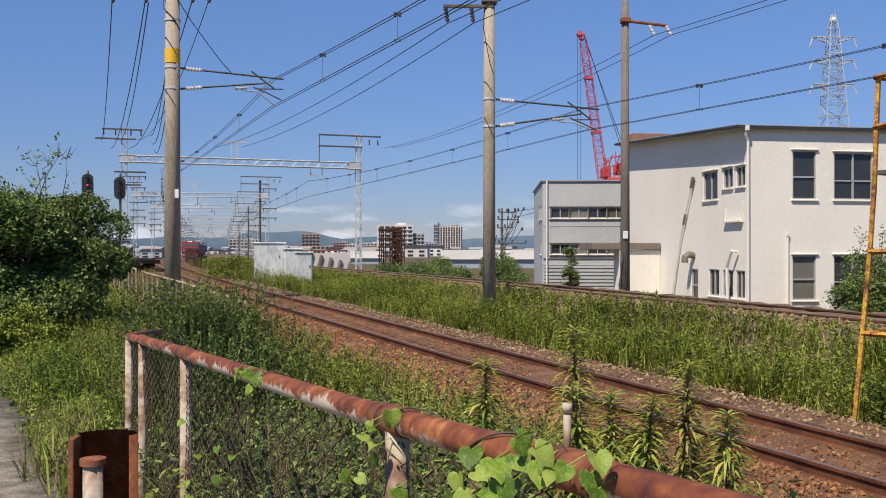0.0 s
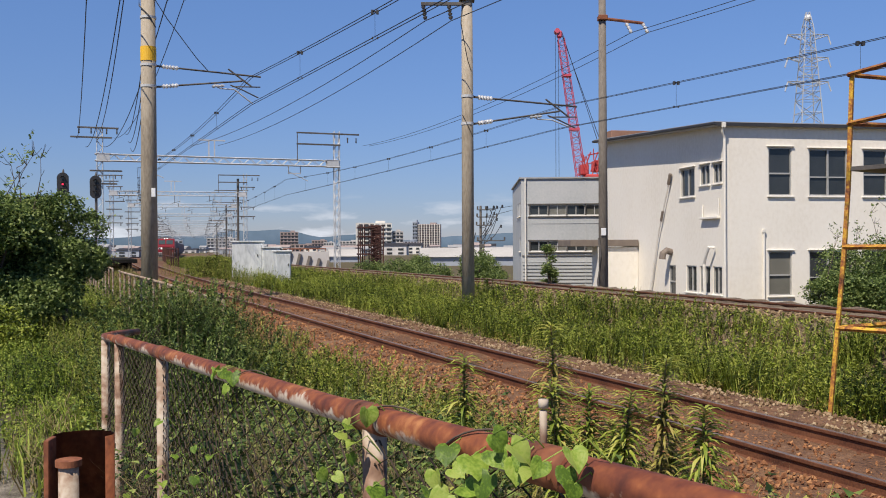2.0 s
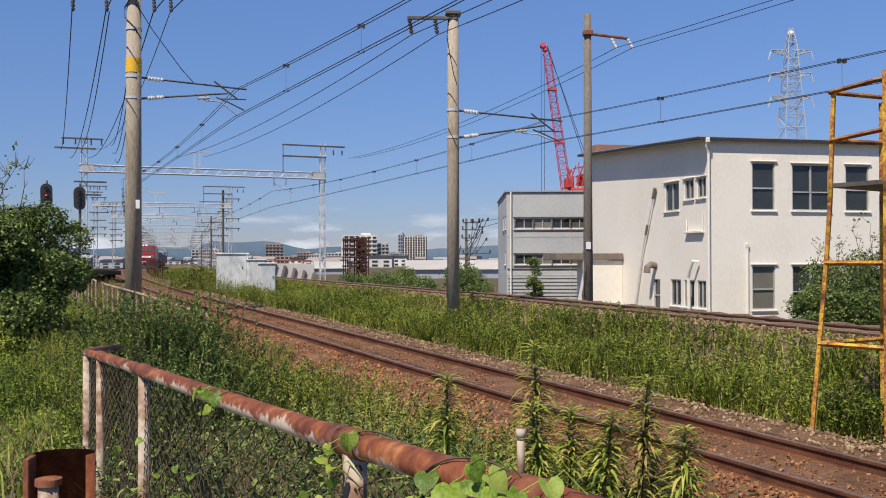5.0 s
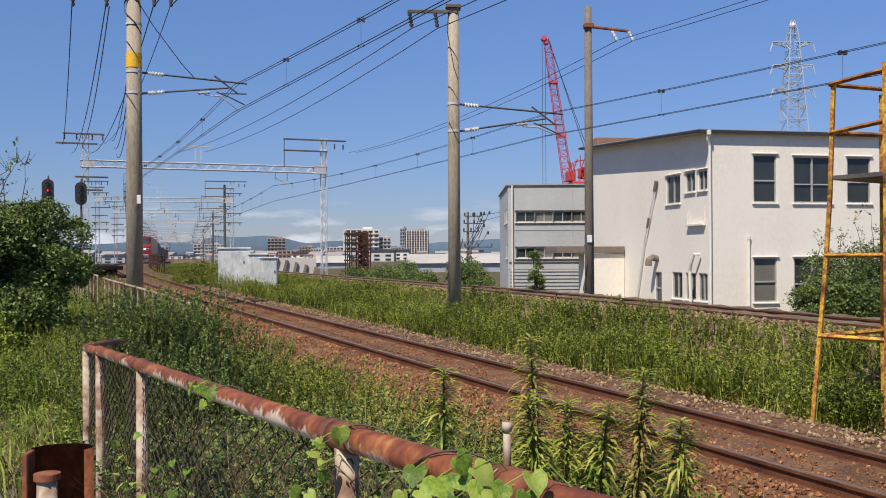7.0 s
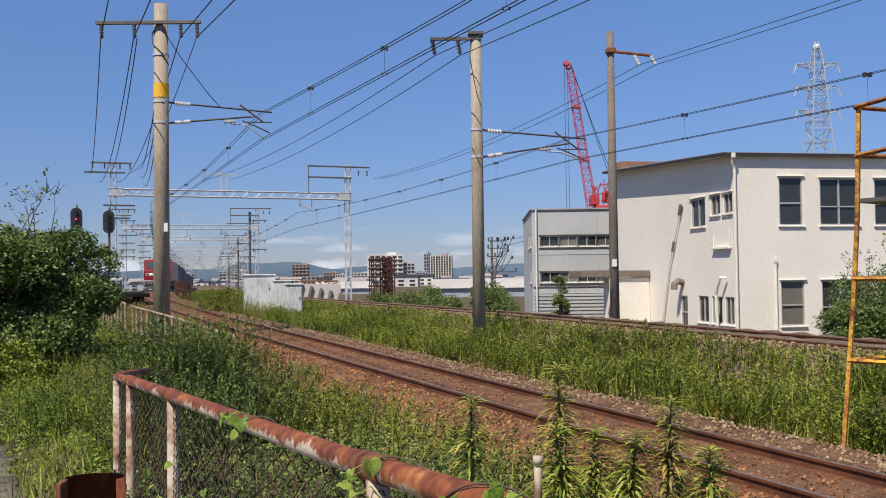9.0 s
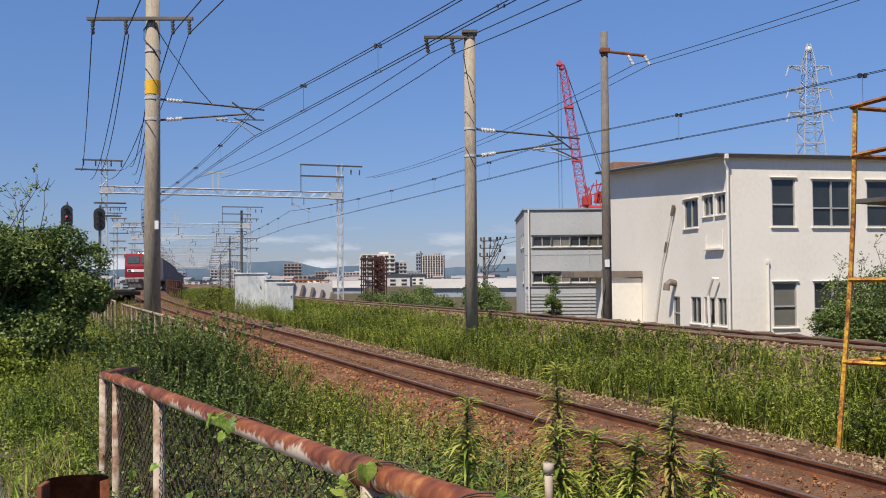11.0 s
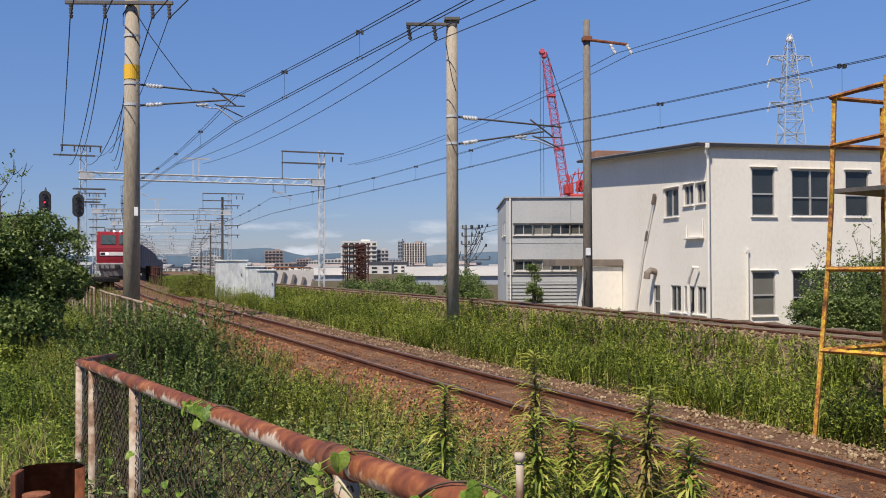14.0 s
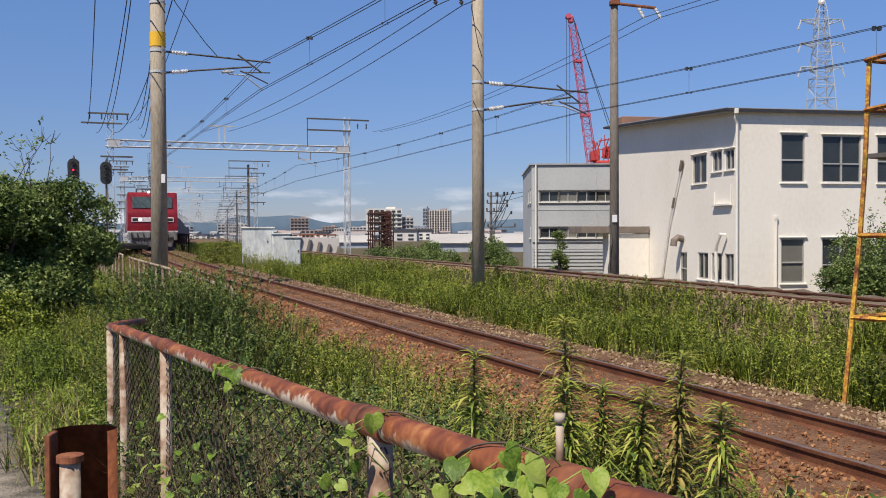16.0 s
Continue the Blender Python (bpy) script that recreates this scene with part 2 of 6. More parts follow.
M_LOCO = ramp_mat("locomotive_red", [(0.20, 0.008, 0.016), (0.26, 0.013, 0.022)], 0.35, scale=1, bump=0)
M_LOCO_W = ramp_mat("pale_band", [(0.68, 0.60, 0.58), (0.78, 0.72, 0.7)], 0.45, bump=0)
M_UNDER = ramp_mat("dusty_underframe", [(0.10, 0.10, 0.10), (0.17, 0.165, 0.16), (0.24, 0.235, 0.225)], 0.8, scale=2, fine=12, bump=0.2)
M_WINDSCREEN = ramp_mat("windscreen", [(0.05, 0.075, 0.075), (0.09, 0.12, 0.12)], 0.08, bump=0)
M_CONT = ramp_mat("dull_purple_container", [(0.17, 0.11, 0.13), (0.23, 0.16, 0.18)], 0.6, scale=1, bump=0.05, per_object=0.15)
M_CONT_B = ramp_mat("blue_grey_container", [(0.13, 0.115, 0.145), (0.19, 0.17, 0.20)], 0.6, scale=1, bump=0.05, per_object=0.15)
M_LAMP = glow_mat("lit_headlamp", (1.0, 0.95, 0.88), 2.2)
M_REDLIGHT = glow_mat("red_signal_light", (1.0, 0.03, 0.08), 1.3)
# the blue of distance haze is painted into the hills' base colour
M_HILL = ramp_mat("haze_tinted_hills", [(0.07, 0.115, 0.165), (0.105, 0.155, 0.215)], 1.0, scale=0.002, fine=0.02, bump=0)
M_APT = ramp_mat("pale_apartment_wall", [(0.48, 0.45, 0.43), (0.58, 0.56, 0.54)], 0.9, scale=0.1, fine=1, bump=0, per_object=0.2)
M_APTG = ramp_mat("grey_apartment_wall", [(0.30, 0.33, 0.38), (0.38, 0.41, 0.46)], 0.9, scale=0.1, fine=1, bump=0)
M_APTB = ramp_mat("brown_apartment_wall", [(0.32, 0.25, 0.23), (0.40, 0.33, 0.31)], 0.9, scale=0.1, fine=1, bump=0)
M_WARE = ramp_mat("pale_warehouse_roof", [(0.42, 0.40, 0.37), (0.54, 0.52, 0.49)], 0.7, scale=0.2, fine=3, bump=0)
LEAF_G = [(0.022, 0.034, 0.006), (0.115, 0.15, 0.022), (0.24, 0.275, 0.04), (0.40, 0.39, 0.095)]
M_WEED = ramp_mat("weed_leaves", LEAF_G, 0.6, scale=0.7, fine=6, island=0.42, bump=0, leaf=0.2, spec=0.3)
M_GRASS = ramp_mat("grass_blades", [(0.022, 0.038, 0.006), (0.13, 0.175, 0.018), (0.25, 0.315, 0.033), (0.39, 0.42, 0.08)], 0.6, scale=0.5, fine=5, island=0.42, bump=0, leaf=0.22, spec=0.3)
M_TALL = ramp_mat("pale_green_weed_leaves", [(0.10, 0.14, 0.02), (0.22, 0.285, 0.035), (0.35, 0.40, 0.065), (0.48, 0.47, 0.12)], 0.6, scale=4, fine=20, island=0.4, bump=0, leaf=0.25, spec=0.3)
M_VERGE = ramp_mat("verge_leaves", [(0.018, 0.034, 0.006), (0.13, 0.20, 0.024), (0.255, 0.345, 0.042), (0.39, 0.44, 0.085)], 0.6, scale=0.8, fine=6, island=0.4, bump=0, leaf=0.3, spec=0.3)
M_FEATHER = ramp_mat("feathery_weed_leaves", [(0.016, 0.034, 0.008), (0.07, 0.12, 0.027), (0.14, 0.205, 0.045), (0.27, 0.33, 0.085)], 0.6, scale=1.5, fine=8, island=0.42, bump=0, leaf=0.2, spec=0.3)
M_DECK = ramp_mat("sooty_deck", [(0.012, 0.012, 0.012), (0.025, 0.024, 0.022)], 1.0, scale=2, fine=20, bump=0.1, spec=0.05)
M_DRYLEAF = ramp_mat("yellowing_leaves", [(0.12, 0.10, 0.024), (0.30, 0.27, 0.055), (0.45, 0.38, 0.11), (0.33, 0.20, 0.07)], 0.7, scale=2, island=0.35, bump=0, leaf=0.25)
M_DRY = ramp_mat("dry_stems", [(0.10, 0.075, 0.03), (0.22, 0.17, 0.08), (0.30, 0.24, 0.12)], 0.8, scale=2, island=0.42, bump=0, leaf=0.15)
M_BUSH = ramp_mat("bush_leaves", [(0.06, 0.10, 0.032), (0.165, 0.235, 0.066), (0.24, 0.315, 0.095), (0.30, 0.365, 0.125)], 0.55, scale=0.6, fine=5, island=0.42, bump=0, leaf=0.4, spec=0.35)
M_VINE = ramp_mat("vine_leaves", [(0.09, 0.165, 0.02), (0.185, 0.30, 0.035), (0.29, 0.41, 0.06), (0.38, 0.47, 0.10)], 0.5, scale=1.5, fine=7, island=0.2, per_object=0.34, bump=0.15, bump_dist=0.02, leaf=0.35, spec=0.4)
M_DRYTOP = ramp_mat("yellow_green_buds", [(0.20, 0.24, 0.04), (0.34, 0.36, 0.06), (0.45, 0.42, 0.09)], 0.6, scale=6, island=0.2, bump=0, leaf=0.3)
M_BARK = ramp_mat("bark", [(0.06, 0.045, 0.035), (0.13, 0.10, 0.075)], 0.9, scale=4, bump=0.4)


# ---- building blocks ----
def thing(name, label, category, m=None, group=""):
    ob = new(name)
    ob.empty_display_size = 0.1
    ob.matrix_world = m if m is not None else Matrix()
    return tagged(ob, label, category, group)


def mesh_object(name, bm, material, smooth=False):
    me = bpy.data.meshes.new(name)
    bmesh.ops.recalc_face_normals(bm, faces=bm.faces)
    bm.to_mesh(me)
    bm.free()
    me.materials.append(material)
    if smooth:
        for f in me.polygons:
            f.use_smooth = True
    return new(name, me)


def part(name, bm, material, parent, label="", smooth=False):
    ob = mesh_object(name, bm, material, smooth)
    ob.parent = parent
    if label:
        ob["label"] = label
    return ob


def share(name, source, parent, m):
    """Another piece on the mesh of an earlier one."""
    ob = new(name, source.data)
    ob.parent = parent
    ob.matrix_basis = m
    return ob


def box(bm, c, size, m=None, bevel=0.0):
    r = bmesh.ops.create_cube(bm, size=1.0)
    vs = r["verts"]
    bmesh.ops.scale(bm, vec=size, verts=vs)
    if bevel:
        es = list({e for v in vs for e in v.link_edges})
        r = bmesh.ops.bevel(bm, geom=es, offset=bevel, segments=1, affect="EDGES")
        vs = r["verts"]
    bmesh.ops.translate(bm, vec=c, verts=vs)
    if m is not None:
        bmesh.ops.transform(bm, matrix=m, verts=vs)
    return bm


def rod(bm, a, b, r, r2=None, n=6, caps=True):
    """A round or square bar from a to b."""
    a, b = Vector(a), Vector(b)
    d = b - a
    if d.length < 1e-6:
        return bm
    m = Matrix.Translation((a + b) / 2) @ d.to_track_quat("Z", "Y").to_matrix().to_4x4()
    bmesh.ops.create_cone(bm, cap_ends=caps, segments=n, radius1=r, radius2=r if r2 is None else r2, depth=d.length, matrix=m)
    return bm


def tube(bm, pts, r, n=6):
    """A bent round bar along points."""
    rings = []
    pts = [Vector(p) for p in pts]
    for i, p in enumerate(pts):
        d = (pts[min(i + 1, len(pts) - 1)] - pts[max(i - 1, 0)]).normalized()
        q = d.to_track_quat("Z", "Y").to_matrix()
        rr = r[i] if isinstance(r, (list, tuple)) else r
        rings.append([bm.verts.new(p + q @ Vector((rr * math.cos(2 * math.pi * k / n), rr * math.sin(2 * math.pi * k / n), 0))) for k in range(n)])
    for a, b in zip(rings, rings[1:]):
        for k in range(n):
            bm.faces.new((a[k], a[(k + 1) % n], b[(k + 1) % n], b[k]))
    bm.faces.new(rings[0][::-1])
    bm.faces.new(rings[-1])
    return bm


def B():
    return bmesh.new()


def raw(name, verts, faces, material, smooth=False):
    me = bpy.data.meshes.new(name)
    me.from_pydata(verts, [], faces)
    me.materials.append(material)
    if smooth:
        me.polygons.foreach_set("use_smooth", [True] * len(me.polygons))
    me.update()
    return new(name, me)


# ---- lines of the two tracks ----
def centre_line(start, bearing, step=1.0, length=520.0):
    pts, p, s = [], Vector(start), 0.0
    while s < length:
        pts.append((p.x, p.y))
        b = radians(bearing(s))
        p = p + Vector((-math.sin(b), math.cos(b))) * step
        s += step
    return np.array(pts)


def ramp(v, knots):
    return float(np.interp(v, [k[0] for k in knots], [k[1] for k in knots]))


S_BACK = 40.0  # how far both lines run on behind the camera


def near_bearing(s):
    return ramp(s - S_BACK, [(29, 24.5), (72, 17.9), (105, 13.4), (130, 12.3), (150, 13.4), (170, 14.4), (400, 13)])


def far_bearing(s):
    return ramp(s - S_BACK, [(40, 21), (60, 20), (110, 13), (170, 13.5), (400, 13)])


def line_start(offset, b):
    b = radians(b)
    n, u = Vector((math.cos(b), math.sin(b))), Vector((-math.sin(b), math.cos(b)))
    return n * offset - u * S_BACK


NEAR = centre_line(line_start(6.855, 24.5), near_bearing)
FAR = centre_line(line_start(13.4, 21.0), far_bearing)
Z_NEAR = [(-40, -0.6), (5.7, 0.0), (56, 0.93), (75, 1.03), (90, 1.0), (120, 0.84), (140, 0.5), (180, -0.2), (480, -0.5)]
Z_FAR = [(-40, 0.3), (10, 0.6), (28, 0.7), (60, 0.7), (200, 0.4), (480, 0.0)]


def on_line(line, heights, s, side=0.0, up=0.0):
    """The point at s metres along a track, side metres to its right, up metres over the rail."""
    k = s + S_BACK
    i = int(min(max(k, 0), len(line) - 2))
    f = k - i
    p = line[i] * (1 - f) + line[i + 1] * f
    d = line[i + 1] - line[i]
    d = d / np.hypot(*d)
    return Vector((p[0] + d[1] * side, p[1] - d[0] * side, ramp(s, heights) + up))


def heading(line, s):
    i = int(min(max(s + S_BACK, 0), len(line) - 2))
    d = line[i + 1] - line[i]
    return math.degrees(math.atan2(-d[0], d[1]))


def track_coords(line, xy):
    """For many points: distance along a track and offset to its right."""
    s = np.empty(len(xy))
    o = np.empty(len(xy))
    d = np.gradient(line, axis=0)
    d /= np.hypot(d[:, 0], d[:, 1])[:, None]
    for k in range(0, len(xy), 4000):
        q = xy[k:k + 4000]
        i = np.argmin(((q[:, None, :] - line[None]) ** 2).sum(2), axis=1)
        v = q - line[i]
        s[k:k + 4000] = i - S_BACK + (v * d[i]).sum(1)
        o[k:k + 4000] = v[:, 0] * d[i, 1] - v[:, 1] * d[i, 0]
    return s, o


def soft_step(a, b, v):
    t = np.clip((v - a) / (b - a), 0, 1)
    return t * t * (3 - 2 * t)


def terrain(xy):
    """Ground height at many points."""
    xy = np.asarray(xy, float)
    s1, o1 = track_coords(NEAR, xy)
    s2, o2 = track_coords(FAR, xy)
    z1 = np.interp(s1, *zip(*Z_NEAR))
    z2 = np.interp(s2, *zip(*Z_FAR))
    fade = 1 - soft_step(200, 480, xy[:, 1])
    left = np.interp(s1, [-40, 0, 7, 15, 30, 56, 100, 200], [0.9, 0.36, 0.0, -0.12, 0.05, 0.4, 0.3, -0.6])
    left = left - 0.9 * soft_step(-8.5, -20, o1)
    mid = z1 - 0.42
    base = left + (mid - left) * soft_step(-4.6, -1.6, o1)
    base = base + (-0.9 - base) * soft_step(2.2, 4.5, o2)
    far_away = np.maximum(soft_step(70, 200, xy[:, 1]) * soft_step(6, 14, np.abs(o1)), soft_step(60, 200, np.abs(xy[:, 0])))
    base = base + (-1.0 - base) * far_away
    bed1 = z1 - 0.125 - np.maximum(np.abs(o1) - 1.75, 0) * 0.5
    bed2 = z2 - 0.06 - np.maximum(np.abs(o2) - 1.7, 0) * 0.62
    z = np.maximum(base, np.maximum(bed1, bed2))
    return z * fade + (-1.0) * (1 - fade)


def ground_z(x, y):
    return float(terrain(np.array([[x, y]]))[0])


# ---- ground ----
def axis_lines(lo, hi, a, b, fine, grow=1.25):
    """Grid lines: fine from a to b, ever wider out to lo and hi."""
    mid = list(np.arange(a, b, fine))
    out, step = [], fine
    v = b
    while v < hi:
        out.append(v)
        step *= grow
        v += step
    out.append(hi)
    left, step, v = [], fine, a
    while v > lo:
        step *= grow
        v -= step
        left.append(max(v, lo))
    return np.array(left[::-1] + mid + out)


PATH_EDGE = ([0, 4, 6, 12, 20, 40], [-6.2, -6.2, -6.35, -6.95, -7.5, -8.4])  # along the track, edge of the asphalt


def build_ground():
    gx = axis_lines(-4500, 4500, -26, 24, 0.32)
    gy = axis_lines(-4500, 4800, -5, 66, 0.36)
    X, Y = np.meshgrid(gx, gy)
    xy = np.column_stack([X.ravel(), Y.ravel()])
    z = terrain(xy)
    rng = np.random.default_rng(3)
    z = z + rng.normal(0, 0.012, len(z)) * (np.abs(xy[:, 0]) < 30)
    w, h = len(gx), len(gy)
    i = np.arange(w * h).reshape(h, w)
    faces = np.stack([i[:-1, :-1], i[:-1, 1:], i[1:, 1:], i[1:, :-1]], -1).reshape(-1, 4)
    c = xy[faces].mean(1)
    s1, o1 = track_coords(NEAR, c)
    s2, o2 = track_coords(FAR, c)
    kind = np.zeros(len(faces), int)
    kind[(np.abs(o1) < 2.5) | (np.abs(o2) < 3.0)] = 1
    kind[(np.abs(o2) < 3.6) & (np.abs(o1) > 2.5)] = 2
    kind[(c[:, 1] > 480) & (kind == 1)] = 0
    ob = raw("ground", np.column_stack([xy, z]).tolist(), faces.tolist(), M_EARTH, True)
    ob.data.materials.append(M_BALLAST)
    ob.data.materials.append(M_BALLAST_G)
    ob.data.polygons.foreach_set("material_index", kind)
    tagged(ob, "railway embankment of earth and ballast beside an asphalt path", "ground", kind="structure")


build_ground()


def build_path():
    """The asphalt path: a slab with a ragged edge towards the verge."""
    rng = np.random.default_rng(17)
    ss = np.arange(-14, 40, 0.25)
    cols = np.linspace(0, 1, 14)
    xy = []
    for s in ss:
        edge = float(np.interp(s, *PATH_EDGE)) + rng.normal(0, 0.07)
        for c in cols:
            q = on_line(NEAR, Z_NEAR, s, -11.5 + (edge + 11.5) * c)
            xy.append((q.x, q.y))
    xy = np.array(xy)
    z = terrain(xy)
    w, n = len(cols), len(xy)
    verts = np.column_stack([xy, z + 0.045]).tolist()
    rim = [k * w + w - 1 for k in range(len(ss))]
    verts += [(xy[k][0], xy[k][1], z[k] - 0.1) for k in rim]
    faces = []
    for k in range(len(ss) - 1):
        for j in range(w - 1):
            a = k * w + j
            faces.append((a, a + 1, a + w + 1, a + w))
        faces.append((rim[k], n + k, n + k + 1, rim[k + 1]))
    tagged(raw("pavement", verts, faces, M_ASPHALT, True), "worn grey asphalt path with a ragged grassy edge", "path", kind="structure")


build_path()


# ---- tracks ----
RAIL_PROFILE = [(-0.062, -0.15), (0.062, -0.15), (0.062, -0.138), (0.012, -0.118), (0.010, -0.045), (0.034, -0.03), (0.034, -0.004), (0.026, 0.0),
                (-0.026, 0.0), (-0.034, -0.004), (-0.034, -0.03), (-0.010, -0.045), (-0.012, -0.118), (-0.062, -0.138)]


def sweep_rail(line, heights, side, s0, s1):
    stations = list(np.arange(s0, 70, 1.5)) + list(np.arange(70, s1, 6))
    verts, faces = [], []
    n = len(RAIL_PROFILE)
    for s in stations:
        c, r = on_line(line, heights, s, side), radians(heading(line, s))
        for x, z in RAIL_PROFILE:
            verts.append((c.x + math.cos(r) * x, c.y + math.sin(r) * x, c.z + z))
    for k in range(len(stations) - 1):
        for j in range(n):
            faces.append((k * n + j, k * n + (j + 1) % n, (k + 1) * n + (j + 1) % n, (k + 1) * n + j))
    return verts, faces, n


def build_track(name, label, line, heights, sleeper_end):
    track = thing(name, label, "railway track")
    for side in (-0.566, 0.566):
        v, f, n = sweep_rail(line, heights, side, -30, 430)
        ob = raw("rail", v, f, M_RAIL)
        ob.data.materials.append(M_RAILTOP)
        ob.data.polygons.foreach_set("material_index", [1 if k % n == 7 else 0 for k in range(len(f))])
        ob.parent = track
    bm = B()
    box(bm, (0, 0, 0), (2.1, 0.22, 0.14), bevel=0.015)
    first = None
    s = -6.0
    while s < sleeper_end:
        c = on_line(line, heights, s, random.uniform(-0.03, 0.03), -0.215)
        m = pose(c.x, c.y, c.z, 0, 0, heading(line, s) + random.uniform(-1.2, 1.2))
        if first is None:
            first = part("sleeper", bm, M_SLEEPER, track)
            first.matrix_basis = m
        else:
            share("sleeper", first, track, m)
        s += 0.62
    return track


build_track("railway_track", "single rusty narrow gauge track on brown ballast", NEAR, Z_NEAR, 75)
build_track("railway_track", "second rusty track on a raised ballast bank", FAR, Z_FAR, 60)


# ---- masts and wires ----
def insulator(bm, a, b, r=0.07, discs=5):
    a, b = Vector(a), Vector(b)
    d = b - a
    for k in range(discs):
        p = a + d * (k + 0.2) / discs
        rod(bm, p, p + d * 0.55 / discs, r, r * 0.75, 10)
    rod(bm, a, b, r * 0.5, n=8)


def concrete_pole(x, y, z0, z1, r0, r1, label, m_pole, lean=0.0):
    t = thing("catenary_pole", label, "utility pole", pose(x, y, z0, 0, lean, 0))
    bm = B()
    h = z1 - z0
    tube(bm, [(0, 0, -0.6), (0, 0, h * 0.5), (0, 0, h)], [r0, (r0 + r1) / 2, r1], 24)
    part("shaft", bm, m_pole, t, smooth=True)
    return t


def bands(t, heights, r, material=None):
    for z in heights:
        bm = B()
        bmesh.ops.create_cone(bm, cap_ends=True, segments=24, radius1=r, radius2=r, depth=0.07, matrix=Matrix.Translation((0, 0, z)))
        part("clamp_band", bm, material or M_STEEL, t)


def bracket(t, d, r, z_top, z_low, reach, z_mess, z_contact):
    """A cantilever with two insulated tubes, a stay and a steady arm; d points to the track."""
    d = Vector((d[0], d[1], 0)).normalized()
    up = Vector((0, 0, 1))
    for z, end, zt in ((z_top, reach + 0.25, z_mess), (z_low, reach * 0.9, z_mess - 0.16)):
        a = d * r + up * z
        b = d * end + up * zt
        bm = B()
        insulator(bm, a + (b - a).normalized() * 0.18, a + (b - a).normalized() * 0.62)
        part("insulator", bm, M_PORC, t, "white ribbed insulator")
        bm = B()
        rod(bm, a, a + (b - a).normalized() * 0.2, 0.03)
        rod(bm, a + (b - a).normalized() * 0.6, b, 0.026, n=8)
        part("arm_tube", bm, M_STEEL_D, t)
    bm = B()
    rod(bm, d * (reach * 0.76) + up * (z_mess + 0.16), d * (reach * 0.99) + up * (z_mess - 0.3), 0.026)
    rod(bm, d * (reach * 0.8) + up * (z_mess - 0.34), d * (reach * 1.08) + up * (z_mess - 0.3), 0.018)
    tube(bm, [d * (reach * 0.78) + up * (z_mess - 0.3), d * (reach * 0.9) + up * (z_mess - 0.42), d * (reach * 1.06) + up * (z_mess - 0.62)], 0.02)
    part("stay", bm, M_STEEL_D, t)
    bm = B()
    tube(bm, [d * (reach * 0.62) + up * (z_mess - 0.3), d * (reach * 0.68) + up * (z_mess - 0.42), d * (reach * 0.82) + up * (z_mess - 0.42), d * reach + up * z_contact], 0.02)
    insulator(bm, d * (reach * 0.6) + up * (z_mess - 0.38), d * (reach * 0.72) + up * (z_mess - 0.33), 0.05, 3)
    part("steady_arm", bm, M_STEEL, t)


def hang(a, b, sag, n=14):
    a, b = Vector(a), Vector(b)
    return [a.lerp(b, k / n) - Vector((0, 0, 4 * sag * (k / n) * (1 - k / n))) for k in range(n + 1)]


def wire(name, label, points, r=0.014, m=None):
    bm = B()
    tube(bm, points, r, 5)
    ob = mesh_object(name, bm, m or M_WIRE)
    tagged(ob, label, "wire", "overhead wires")
    return ob


POLE_A = Vector((-7.63, 26.2, 0.0))
POLE_B = Vector((1.27, 25.5, 0.35))
POLE_C = Vector((5.88, 30.0, -0.6))
N1 = Vector((0.91, 0.4147, 0))
N2 = Vector((0.934, 0.358, 0))


def pole_a():
    t = concrete_pole(*POLE_A[:2], 0.0, 9.75, 0.235, 0.19, "weathered grey concrete pole with a yellow warning band", M_CONCRETE)
    bm = B()
    bmesh.ops.create_cone(bm, cap_ends=False, segments=24, radius1=0.216, radius2=0.215, depth=0.4, matrix=Matrix.Translation((0, 0, 7.28)))
    part("warning_band", bm, M_YELLOW, t, "yellow painted warning band")
    bands(t, (6.97, 6.38, 8.3), 0.222)
    bm = B()
    box(bm, (0.16, -0.17, 3.4), (0.13, 0.03, 0.24), bevel=0.004)
    part("number_plate", bm, M_PORC, t, "small blank white plate")
    bracket(t, N1, 0.2, 6.97, 6.38, 2.94, 6.88, 6.08)
    bm = B()
    box(bm, (-0.28, -0.26, 9.17), (2.95, 0.09, 0.1), bevel=0.01)
    part("crossarm", bm, M_STEEL_D, t, "dark steel crossarm")
    for x in (-1.6, -0.68, 0.62, 1.08):
        bm = B()
        insulator(bm, (x, -0.26, 9.12), (x + 0.03, -0.3, 8.72), 0.06, 4)
        part("insulator", bm, M_STEEL_D, t)
    bm = B()
    tube(bm, [(0.05, -0.22, 9.2), (-0.22, -0.1, 8.9), (-0.2, -0.16, 8.6), (0.1, -0.25, 8.3), (0.24, -0.1, 8.0)], 0.018)
    part("loose_cable", bm, M_WIRE, t)
    bm = B()
    tube(bm, [(0.1, -0.2, 9.0), (0.5, 0.1, 8.3), (1.2, 0.5, 7.3), (1.5, 0.66, 6.95)], 0.012)
    part("loose_cable", bm, M_WIRE, t)


